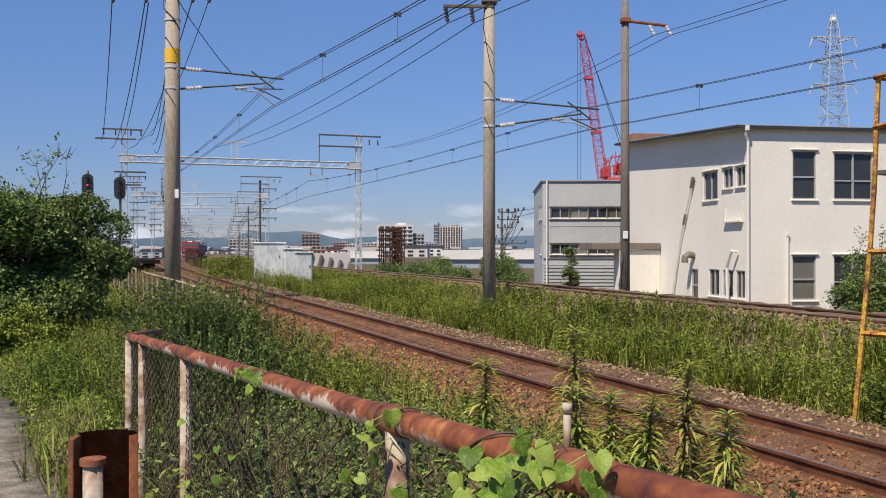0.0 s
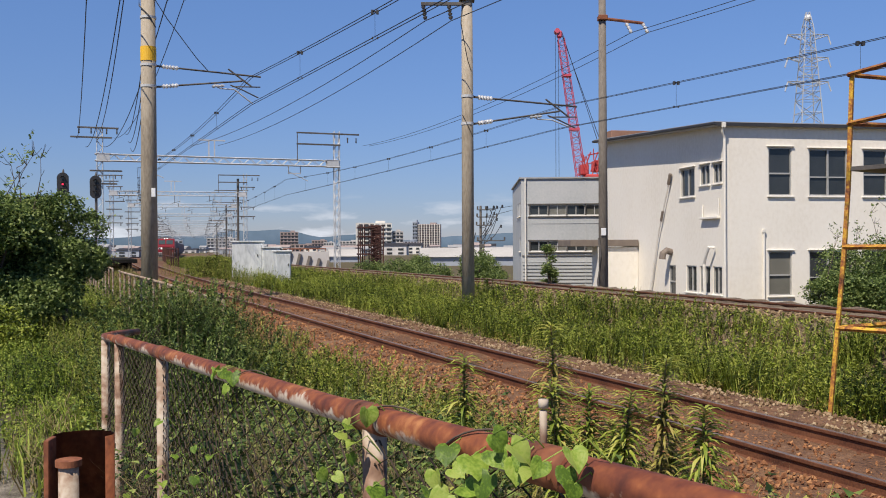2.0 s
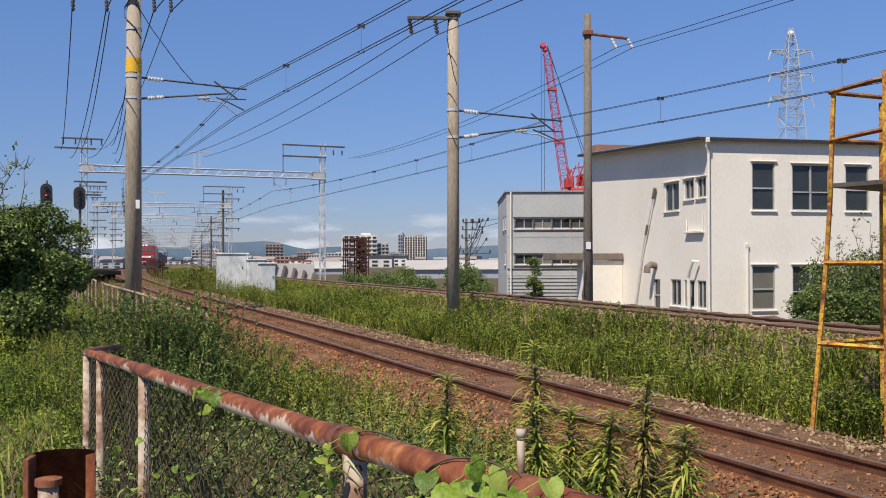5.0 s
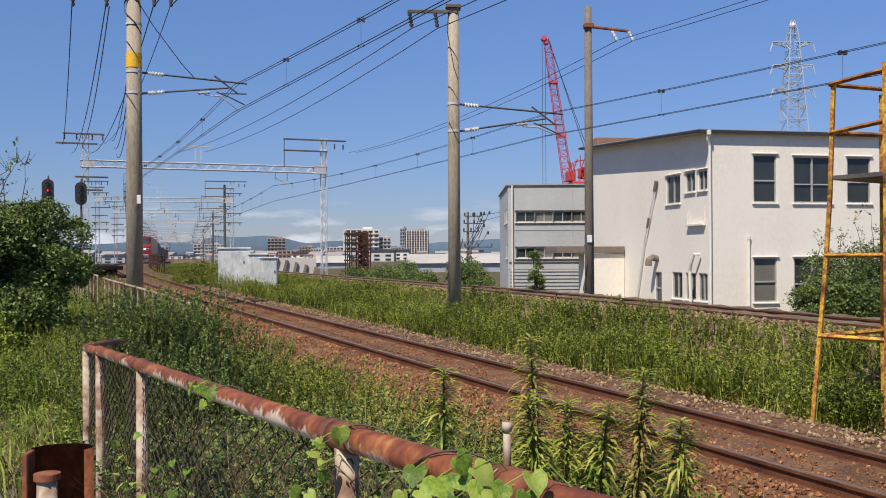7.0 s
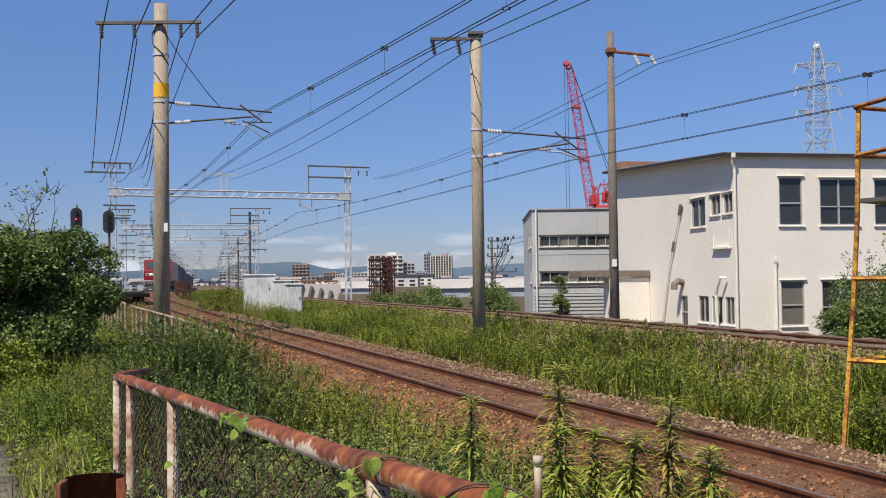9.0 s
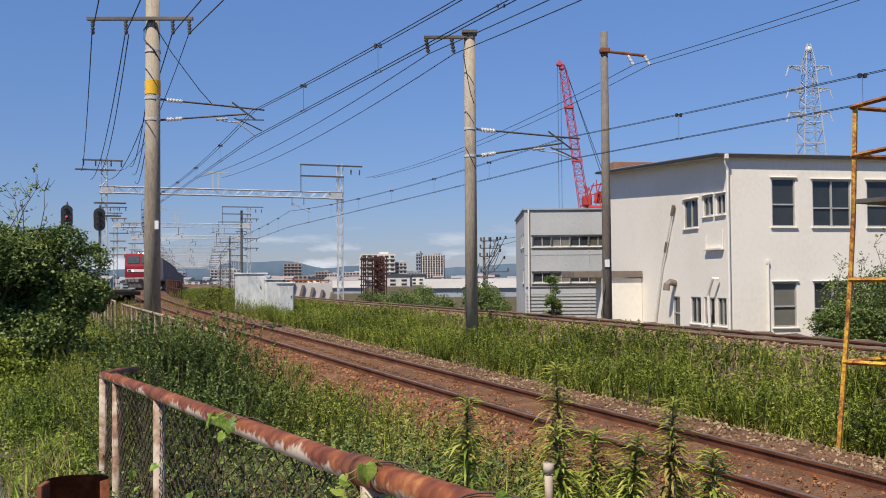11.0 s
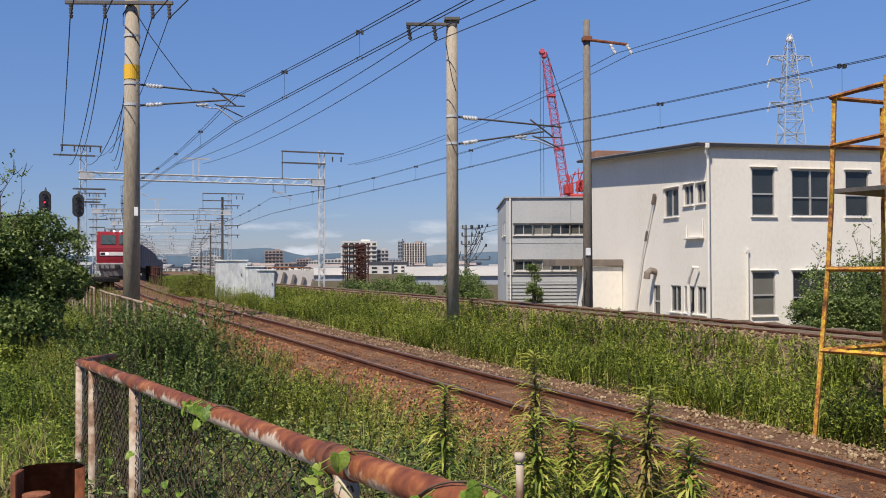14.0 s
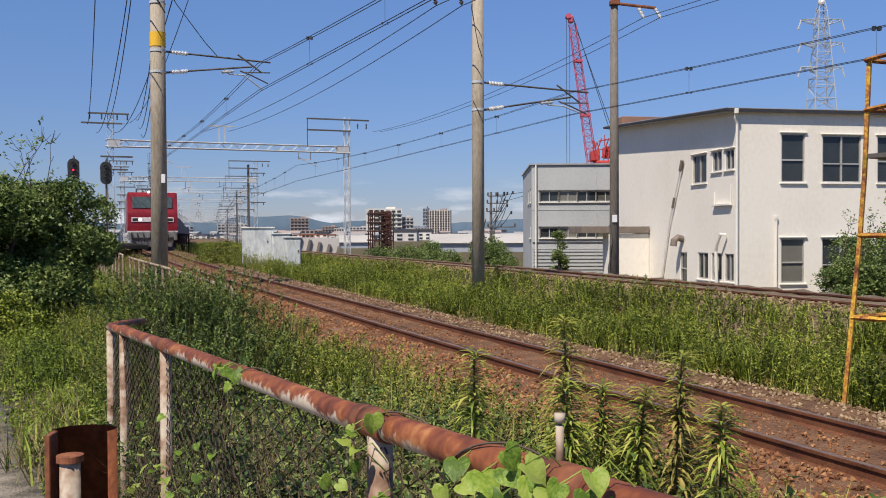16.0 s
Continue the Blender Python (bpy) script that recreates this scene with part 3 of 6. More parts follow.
def pole_b():
    t = concrete_pole(*POLE_B[:2], 0.35, 8.68, 0.175, 0.15, "weathered concrete catenary pole with a short top arm", M_CONCRETE)
    bands(t, (5.62, 4.87), 0.175)
    bracket(t, N2, 0.15, 5.62, 4.87, 3.2, 5.52, 4.92)
    bm = B()
    box(bm, (-0.58, -0.12, 8.13), (1.36, 0.07, 0.09), bevel=0.008)
    box(bm, (0, 0, 8.28), (0.42, 0.42, 0.09), bevel=0.01)
    part("top_arm", bm, M_STEEL_D, t)
    for x in (-1.2, -0.5):
        bm = B()
        insulator(bm, (x, -0.12, 8.08), (x + 0.06, -0.12, 7.7), 0.065, 4)
        part("insulator", bm, M_STEEL_D, t)
    bm = B()
    tube(bm, [(-0.14, -0.12, 8.1), (-0.17, -0.08, 7.6), (0.0, -0.17, 6.6), (0.1, -0.13, 6.3)], 0.012)
    part("loose_cable", bm, M_WIRE, t)
    bm = B()
    tube(bm, [(-0.14, -0.12, 5.1), (0.0, -0.18, 4.8), (0.14, -0.1, 4.5)], 0.012)
    part("loose_cable", bm, M_WIRE, t)


def pole_c():
    t = concrete_pole(*POLE_C[:2], -0.9, 9.85, 0.165, 0.115, "dark concrete power pole with one crossarm", M_CONCRETE_D)
    bm = B()
    rod(bm, (-0.15, -0.14, 10.1), (1.3, -0.14, 9.93), 0.05, n=8)
    box(bm, (0, -0.05, 10.12), (0.3, 0.3, 0.16), bevel=0.02)
    part("crossarm", bm, M_RUST, t, "rust brown crossarm")
    for x in (0.75, 1.28):
        bm = B()
        insulator(bm, (x, -0.14, 9.93), (x + 0.16, -0.2, 9.6), 0.065, 3)
        part("insulator", bm, M_PORC, t)
    bm = B()
    box(bm, (-0.02, -0.17, 3.2), (0.16, 0.05, 0.24), bevel=0.01)
    part("plate", bm, M_PORC, t)
    bm = B()
    tube(bm, [(-0.1, -0.14, 0.9), (-0.2, -0.13, 1.6), (-0.12, -0.15, 2.4), (-0.16, -0.1, 3.0)], 0.04)
    part("cable_bundle", bm, M_STEEL_D, t)


pole_a()
pole_b()
pole_c()


def gantry(s, detail=True):
    """A lattice beam on two lattice masts across both tracks."""
    a = on_line(NEAR, Z_NEAR, s, -2.25 if detail else -2.6)
    b = on_line(FAR, Z_FAR, s, 2.9)
    q = track_coords(FAR, np.array([[a.x, a.y]]))[0][0]
    b = on_line(FAR, Z_FAR, q, 3.7 if detail else 1.9)
    span = (b - a).to_2d().length
    turn = math.degrees(math.atan2(b.y - a.y, b.x - a.x))
    t = thing("catenary_gantry", "pale steel lattice gantry spanning both tracks", "gantry", pose(a.x, a.y, a.z - 0.4, 0, 0, turn), "catenary gantries")
    beam = 6.95

    def mast(x, ztop, name):
        bm = B()
        w = 0.17
        for i in (-w, w):
            for j in (-w, w):
                rod(bm, (x + i, j, -0.8), (x + i, j, ztop), 0.028, n=4)
        k, z = 0, 0.0
        while z < ztop - 0.4:
            sg = 1 if k % 2 else -1
            for j in (-w, w):
                rod(bm, (x - w * sg, j, z), (x + w * sg, j, z + 0.42), 0.016, n=4)
                rod(bm, (x + j, -w * sg, z), (x + j, w * sg, z + 0.42), 0.016, n=4)
            z += 0.42
            k += 1
        part(name, bm, M_STEEL, t)

    mast(0, 8.9, "mast")
    mast(span, 9.15, "mast")
    bm = B()
    for zz in (beam - 0.2, beam + 0.2):
        for j in (-0.2, 0.2):
            rod(bm, (-0.3, j, zz), (span + 0.2, j, zz), 0.035, n=4)
    k, x = 0, 0.0
    while x < span - 0.3:
        sg = 1 if k % 2 else -1
        for j in (-0.2, 0.2):
            rod(bm, (x, j, beam - 0.2 * sg), (x + 0.42, j, beam + 0.2 * sg), 0.018, n=4)
        x += 0.42
        k += 1
    part("beam", bm, M_STEEL, t, "pale lattice beam")
    for x, w in ((0.2, 0.75), (span - 0.3, 0.8)):
        bm = B()
        for j in (-0.22, 0.22):
            box(bm, (x, j, beam), (w, 0.02, 0.44), bevel=0.005)
        for zz in (-0.23, 0.23):
            box(bm, (x, 0, beam + zz), (w + 0.1, 0.5, 0.05), bevel=0.005)
        part("end_plate", bm, M_STEEL, t)
    for x0, x1, z in ((-1.3, 1.1, 8.75), (-1.7, 0.7, 8.15), (-0.6, 1.3, 6.1), (-0.5, 1.0, 5.3), (span - 2.8, span + 1.5, 8.95), (span - 2.8, span + 0.2, 8.2)):
        bm = B()
        box(bm, ((x0 + x1) / 2, -0.25, z), (x1 - x0, 0.1, 0.1), bevel=0.01)
        part("crossarm", bm, M_STEEL_D, t)
    bm = B()
    rod(bm, (span - 2.75, -0.25, 7.1), (span - 2.75, -0.25, 8.95), 0.03)
    part("upright", bm, M_STEEL_D, t)
    for x in (-1.2, -0.5, 0.4, 1.0, span + 0.7, span + 1.3):
        bm = B()
        insulator(bm, (x, -0.25, 8.72), (x, -0.25, 8.37), 0.06, 4)
        part("insulator", bm, M_STEEL_D, t)
    if not detail:
        # feeder brackets and drop arms under the beam
        for x in [q + random.Random(s).uniform(-0.7, 0.7) for q in (1.3, 3.4, span * 0.5, span - 3.2)]:
            bm = B()
            drop = random.Random(s + x).uniform(0.5, 1.1)
            rod(bm, (x, -0.25, beam - 0.2), (x, -0.25, beam - drop), 0.03, n=6)
            rod(bm, (x - 0.3, -0.25, beam - drop), (x + 0.5, -0.25, beam - drop + 0.2), 0.022, n=6)
            insulator(bm, (x + 0.35, -0.25, beam - drop), (x + 0.35, -0.25, beam - drop - 0.35), 0.05, 3)
            part("drop_arm", bm, M_STEEL_D, t)
        for x, zs in ((span + 0.2, (4.6, 5.6, 7.7)), (0.3, (3.9, 4.6, 7.6))):
            for z in zs:
                bm = B()
                box(bm, (x, -0.25, z), (1.6, 0.1, 0.09), bevel=0.01)
                for e in (-0.6, 0.6):
                    rod(bm, (x + e, -0.25, z), (x + e, -0.25, z - 0.3), 0.05, n=6)
                part("crossarm", bm, M_STEEL_D, t)
        if s in (100, 148, 226):
            bm = B()
            rod(bm, (span - 0.75, 0.1, -0.8), (span - 0.75, 0.1, 8.6), 0.13, n=10)
            part("feeder_pole", bm, M_STEEL_D, t, "dark feeder pole beside the mast")
    # T post on the beam and hangers below it, one over each track
    bm = B()
    c = span * 0.45
    box(bm, (c - 0.18, 0, beam + 0.72), (0.07, 0.1, 1.1))
    box(bm, (c + 0.18, 0, beam + 0.72), (0.07, 0.1, 1.1))
    box(bm, (c, 0, beam + 1.3), (1.7, 0.1, 0.08))
    part("wire_support", bm, M_STEEL, t)
    for x, ln in ((2.9, 0.9), (span - 2.9, 0.9)):
        bm = B()
        box(bm, (x - 0.4, 0, beam - 0.45), (0.06, 0.06, 0.6))
        box(bm, (x + 0.4, 0, beam - 0.45), (0.06, 0.06, 0.6))
        box(bm, (x, 0, beam - 0.72), (0.86, 0.06, 0.06))
        rod(bm, (x - 0.4, 0, beam - 0.6), (x + 0.9, 0, beam - 1.2), 0.025)
        part("hanger_frame", bm, M_STEEL, t)
    return t


GANTRY_S = [61, 100, 124, 148, 172, 198, 226, 256, 288, 322, 360]
for gs in GANTRY_S:
    gantry(gs, gs < 70)


def build_wires():
    # near line: messenger and contact wire with hangers
    def pair(name, label, line, heights, supports, z_mess, z_con, sag, r):
        for s0, s1 in zip(supports, supports[1:]):
            a0, b0 = on_line(line, heights, s0), on_line(line, heights, s1)
            t = thing("catenary_wires", f"messenger and contact wires over the {label} track", "overhead wires", None, "overhead wires")
            for dy in (-0.05, 0.05):
                a, b = on_line(line, heights, s0, dy), on_line(line, heights, s1, dy)
                bm = B()
                tube(bm, hang((a.x, a.y, z_mess(s0)), (b.x, b.y, z_mess(s1)), sag), r, 5)
                part("messenger_wire", bm, M_WIRE, t)
                bm = B()
                tube(bm, hang((a.x, a.y, z_con(s0)), (b.x, b.y, z_con(s1)), 0.03), r, 5)
                part("contact_wire", bm, M_WIRE, t)
            n = int((s1 - s0) // 5)
            for k in range(1, n):
                f = k / n
                q = a0.lerp(b0, f)
                zm = z_mess(s0) * (1 - f) + z_mess(s1) * f - 4 * sag * f * (1 - f)
                zc = z_con(s0) * (1 - f) + z_con(s1) * f - 4 * 0.03 * f * (1 - f)
                bm = B()
                rod(bm, (q.x, q.y, zm), (q.x, q.y, zc), 0.0035, n=4)
                for e in (-0.05, 0.05):
                    box(bm, (q.x + e, q.y, zm - 0.01), (0.05, 0.07, 0.08))
                    box(bm, (q.x + e, q.y, zc), (0.03, 0.05, 0.04))
                rod(bm, (q.x - 0.07, q.y, zm), (q.x + 0.07, q.y, zm), 0.016, n=6)
                part("hanger", bm, M_WIRE, t)
    pair("near", "nearer", NEAR, Z_NEAR, [-18, 27.3, 61, 104, 146, 190, 236], lambda s: 6.88 if s < 30 else ramp(s, [(61, 6.9), (104, 6.9), (240, 6.4)]),
         lambda s: ramp(s, [(-18, 5.85), (27.3, 6.08), (61, 6.0), (104, 6.0), (240, 5.6)]), 0.5, 0.0095)
    pair("far", "raised", FAR, Z_FAR, [-20, 23.6, 60, 103, 146, 190], lambda s: ramp(s, [(-20, 5.2), (23.6, 5.9), (60, 6.3), (190, 6.2)]),
         lambda s: ramp(s, [(-20, 4.2), (23.6, 5.26), (60, 5.28), (190, 5.2)]), 0.3, 0.0075)
    # two lines from the beam support past the short arm of the middle pole
    for dx, dz in ((-1.2, 0.0), (-0.5, 0.0)):
        p = (POLE_B.x + dx + 0.06, POLE_B.y - 0.12, 8.02)
        wire("feeder_wire", "thin dark feeder wire", hang((-13.4 + (dx + 0.85) * 2.2, 58.0, 8.2), p, 0.45), 0.013)
        wire("feeder_wire", "thin dark feeder wire", hang(p, (p[0] + 17.0, p[1] - 38, 8.2), 0.5), 0.013)
    # two lines on the power pole
    for x in (0.91, 1.44):
        p = (POLE_C.x + x, POLE_C.y - 0.2, 8.7 + 0.02)
        wire("power_line", "thin dark power line", hang((-4.4 + x * 0.8, 58, 8.15), p, 0.5), 0.011)
        wire("power_line", "thin dark power line", hang(p, (p[0] + 17.5, p[1] - 45, 8.9), 0.55), 0.011)
    # the bundle on the banded pole, to the first gantry and overhead to the back
    for k, x in enumerate((-1.6, -0.68, -0.58, 0.62, 1.08)):
        p = (POLE_A.x + x, POLE_A.y - 0.3, 8.72)
        wire("power_line", "dark power line sagging from a crossarm", hang(p, (-21.2 + 0.55 * k, 57.6, 8.65 - 0.55 * (k % 2)), 1.1), 0.016 if k < 4 else 0.012)
        if k in (0, 1, 3, 4):
            wire("power_line", "dark power line overhead", hang(p, (p[0] + 17 + k, p[1] - 42, 9.3), 0.4), 0.017)
    for k in range(3):
        wire("power_line", "dark power line sagging behind the pole", hang((POLE_A.x - 0.1, POLE_A.y + 0.2, 7.9 - 0.6 * k), (-18.2 + 0.15 * k, 57.6, 8.9 - 0.45 * k), 0.9), 0.016)


build_wires()


# ---- white works building ----
def window_unit(parent, m, w, h, kind="sash", glass=None, hood=True):
    """A window in its own space: x along the wall, z up, y into the wall; origin at the sill's middle."""
    fr = 0.05
    bm = B()
    box(bm, (0, 0.1, h / 2), (w, 0.012, h))
    pane = part("window_pane", bm, glass or M_GLASS, parent)
    bm = B()
    for x in (-w / 2 + fr / 2, w / 2 - fr / 2):
        box(bm, (x, 0.07, h / 2), (fr, 0.07, h))
    box(bm, (0, 0.07, fr / 2), (w - 2 * fr, 0.07, fr))
    box(bm, (0, 0.07, h - fr / 2), (w - 2 * fr, 0.07, fr))
    if kind == "sash":
        box(bm, (0, 0.065, h * 0.46), (w - 2 * fr, 0.06, 0.06))
    elif kind == "quad":
        box(bm, (0, 0.065, h / 2), (0.07, 0.06, h - 2 * fr))
        box(bm, (0, 0.06, h * 0.4), (w - 2 * fr, 0.05, 0.05))
    else:
        box(bm, (0, 0.065, h / 2), (0.05, 0.06, h - 2 * fr))
    frame_ob = part("window_frame", bm, M_FRAME, parent)
    bm = B()
    box(bm, (0, -0.02, -0.045), (w + 0.14, 0.13, 0.06), bevel=0.012)
    sill = part("window_sill", bm, M_TRIMW, parent)
    obs = [pane, frame_ob, sill]
    if hood:
        bm = B()
        box(bm, (0, -0.03, h + 0.045), (w + 0.16, 0.11, 0.04), bevel=0.01)
        obs.append(part("window_hood", bm, M_TRIMW, parent))
    for o in obs:
        o.matrix_basis = m


def wall_with_holes(width, z0, z1f, holes, thick=0.22, start=0.0):
    """A wall in x-z with rectangular openings through it; z1f gives the top at x."""
    xs = sorted({start, width, *[v for h in holes for v in h[:2]]})
    zs = sorted({z0, *[v for h in holes for v in h[2:]]})
    nx, nz = len(xs) - 1, len(zs)
    bm = B()
    made = {}

    def vert(i, j, y):
        if (i, j, y) not in made:
            z = zs[j] if j < len(zs) else z1f(xs[i])
            made[i, j, y] = bm.verts.new((xs[i], thick if y else 0.0, z))
        return made[i, j, y]

    def solid(i, j):
        if not (0 <= i < nx and 0 <= j < nz):
            return False
        x, lo = (xs[i] + xs[i + 1]) / 2, zs[j]
        hi = zs[j + 1] if j + 1 < len(zs) else lo + 1
        return not any(h[0] < x < h[1] and h[2] < (lo + hi) / 2 < h[3] for h in holes)
    for i in range(nx):
        for j in range(nz):
            if not solid(i, j):
                continue
            for y in (0, 1):
                bm.faces.new((vert(i, j, y), vert(i + 1, j, y), vert(i + 1, j + 1, y), vert(i, j + 1, y)))
            for (di, dj), (p, q) in (((-1, 0), ((i, j), (i, j + 1))), ((1, 0), ((i + 1, j), (i + 1, j + 1))), ((0, -1), ((i, j), (i + 1, j))), ((0, 1), ((i, j + 1), (i + 1, j + 1)))):
                if not solid(i + di, j + dj):
                    bm.faces.new((vert(*p, 0), vert(*q, 0), vert(*q, 1), vert(*p, 1)))
    return bm


def white_building():
    t = thing("works_building", "cream rendered two storey works building with a flat roof", "building", pose(11.85, 36.0, 0, 0, 0, 9.5))
    base, W, D = -1.0, 16.0, 13.0

    def roof_z(y):
        return 6.5 + 0.06 * y

    right = [(1.84, 2.85, 3.8, 5.7, "sash"), (3.6, 5.29, 3.8, 5.66, "quad"), (6.0, 7.08, 3.8, 5.66, "sash"), (8.2, 9.9, 3.8, 5.66, "quad"), (10.6, 11.6, 3.8, 5.66, "sash"),
             (1.84, 2.85, -0.15, 1.6, "sash"), (3.6, 5.29, -0.15, 1.6, "quad"), (6.0, 7.08, -0.15, 1.6, "sash")]
    left = [(2.65, 3.98, 3.92, 5.12, "pair"), (1.31, 2.14, 4.32, 5.14, "pair"), (0.28, 1.02, 4.32, 5.12, "pair"),
            (2.5, 3.45, -0.1, 1.0, "pair"), (1.3, 2.2, -0.1, 1.0, "pair"), (0.3, 1.05, -0.1, 1.0, "pair"), (4.5, 5.2, -0.35, 0.98, "sash")]
    part("wall", wall_with_holes(W, base, lambda x: roof_z(0), [h[:4] for h in right]), M_WALLW, t)
    ob = part("wall", wall_with_holes(D, base, lambda x: roof_z(x), [h[:4] for h in left], start=0.221), M_WALLW, t)
    # the side wall runs back from the corner: its x lies along the building's y, its y into the house
    side = Matrix(((0, 1, 0, 0), (1, 0, 0, 0.0), (0, 0, 1, 0), (0, 0, 0, 1)))
    ob.matrix_basis = side
    bm = B()
    box(bm, (W / 2, D - 0.1, 2.9), (W, 0.2, 7.8))
    box(bm, (W - 0.1, D / 2, 2.7), (0.2, D - 0.5, 7.4))
    part("rear_wall", bm, M_WALLW, t)
    bm = B()
    box(bm, (W / 2 + 0.2, D / 2, 3.1), (W - 1, D - 1, 0.2))
    part("upper_floor", bm, M_CONCRETE, t)
    for x0, x1, z0, z1, k in right:
        window_unit(t, pose((x0 + x1) / 2, 0, z0), x1 - x0, z1 - z0, k, M_GLASS_L if z0 < 0 and k == "sash" else None)
    for y0, y1, z0, z1, k in left:
        window_unit(t, side @ pose((y0 + y1) / 2, 0, z0), y1 - y0, z1 - z0, k, None, z0 > 0)
    # roof
    bm = B()
    a, b = -0.5, D + 0.3
    v = [bm.verts.new(p) for p in ((-0.55, -0.2, roof_z(-0.2)), (W + 0.4, -0.2, roof_z(-0.2)), (W + 0.4, b, roof_z(b)), (-0.55, b, roof_z(b)))]
    f = bm.faces.new(v)
    r = bmesh.ops.extrude_face_region(bm, geom=[f])
    bmesh.ops.translate(bm, vec=(0, 0, 0.16), verts=[e for e in r["geom"] if isinstance(e, bmesh.types.BMVert)])
    part("roof", bm, M_ROOFG, t, "pale grey roof sheet")
    bm = B()
    box(bm, (W / 2, -0.225, roof_z(0) + 0.05), (W + 1.1, 0.04, 0.13))
    part("fascia", bm, M_ROOFD, t, "dark roof edge")
    bm = B()
    rod(bm, (-0.585, -0.3, roof_z(0) + 0.06), (-0.585, b, roof_z(b) + 0.06), 0.06, n=6)
    part("gutter", bm, M_ROOFD, t, "dark gutter")
    bm = B()
    tube(bm, [(-0.2, -0.27, 6.5), (-0.2, -0.16, 6.25), (-0.08, -0.1, 6.0), (-0.08, -0.1, -1)], 0.055, 8)
    box(bm, (-0.2, -0.26, 6.5), (0.15, 0.16, 0.2), bevel=0.02)
    part("downpipe", bm, M_TRIMW, t, "cream downpipe with a hopper head")
    bm = B()
    rod(bm, (1.6, -0.06, 2.35), (1.6, -0.06, -1), 0.045, n=8)
    box(bm, (1.6, -0.06, 2.4), (0.12, 0.1, 0.12))
    part("conduit", bm, M_TRIMW, t)
    # shelf bracket, bent vent pipes and hood on the side wall
    bm = B()
    box(bm, (-0.09, 1.15, 2.95), (0.16, 1.5, 0.09), bevel=0.01)
    rod(bm, (-0.05, 1.85, 2.95), (-0.05, 1.85, 3.5), 0.03)
    rod(bm, (-0.05, 0.45, 2.95), (-0.05, 0.45, 3.7), 0.03)
    part("shelf_bracket", bm, M_TRIMW, t)
    bm = B()
    tube(bm, [(-0.1, 0.75, 1.75), (-0.3, 0.8, 1.78), (-0.32, 1.05, 1.4), (-0.3, 1.22, 1.1), (-0.25, 1.24, -1)], 0.065, 8)
    part("vent_pipe", bm, M_TRIMW, t)
    bm = B()
    tube(bm, [(0, 4.9, 1.55), (-0.25, 4.9, 1.62), (-0.42, 4.9, 1.5), (-0.45, 4.9, 1.25)], 0.15, 12)
    part("vent_hood", bm, M_AWNING, t, "weathered round vent hood")
    bm = B()
    tube(bm, [(-0.12, 7.0, -0.4), (-0.12, 6.1, 2.3), (-0.12, 4.85, 4.75)], [0.06, 0.045, 0.035], 8)
    part("leaning_pipe", bm, M_TRIMW, t, "slanting cream pipe against the wall")
    for low, high, r in (((-0.12, 5.75, 2.95), (-0.12, 5.55, 3.4), 0.06), ((-0.12, 4.95, 4.55), (-0.12, 4.75, 5.0), 0.08)):
        bm = B()
        tube(bm, [low, high], r, 8)
        part("pipe_collar", bm, M_AWNING, t, "weathered brown pipe collar")
    # porch
    bm = B()
    box(bm, (-1.0, 9.15, 0.4), (1.96, 1.0, 2.8), bevel=0.01)
    part("porch", bm, M_WALLW, t)
    bm = B()
    box(bm, (-1.75, 9.5, 1.98), (3.4, 2.0, 0.32), bevel=0.02)
    part("awning", bm, M_AWNING, t, "faded brown porch awning")
    bm = B()
    rod(bm, (-2.04, 8.55, -1), (-2.04, 8.55, 1.8), 0.05, n=8)
    part("post", bm, M_TRIMW, t)
    bm = B()
    box(bm, (1.75, 14.4, 3.55), (2.3, 1.4, 9.0), bevel=0.02)
    part("stair_tower", bm, M_TOWERBRICK, t, "brown stair tower behind the roof")


white_building()


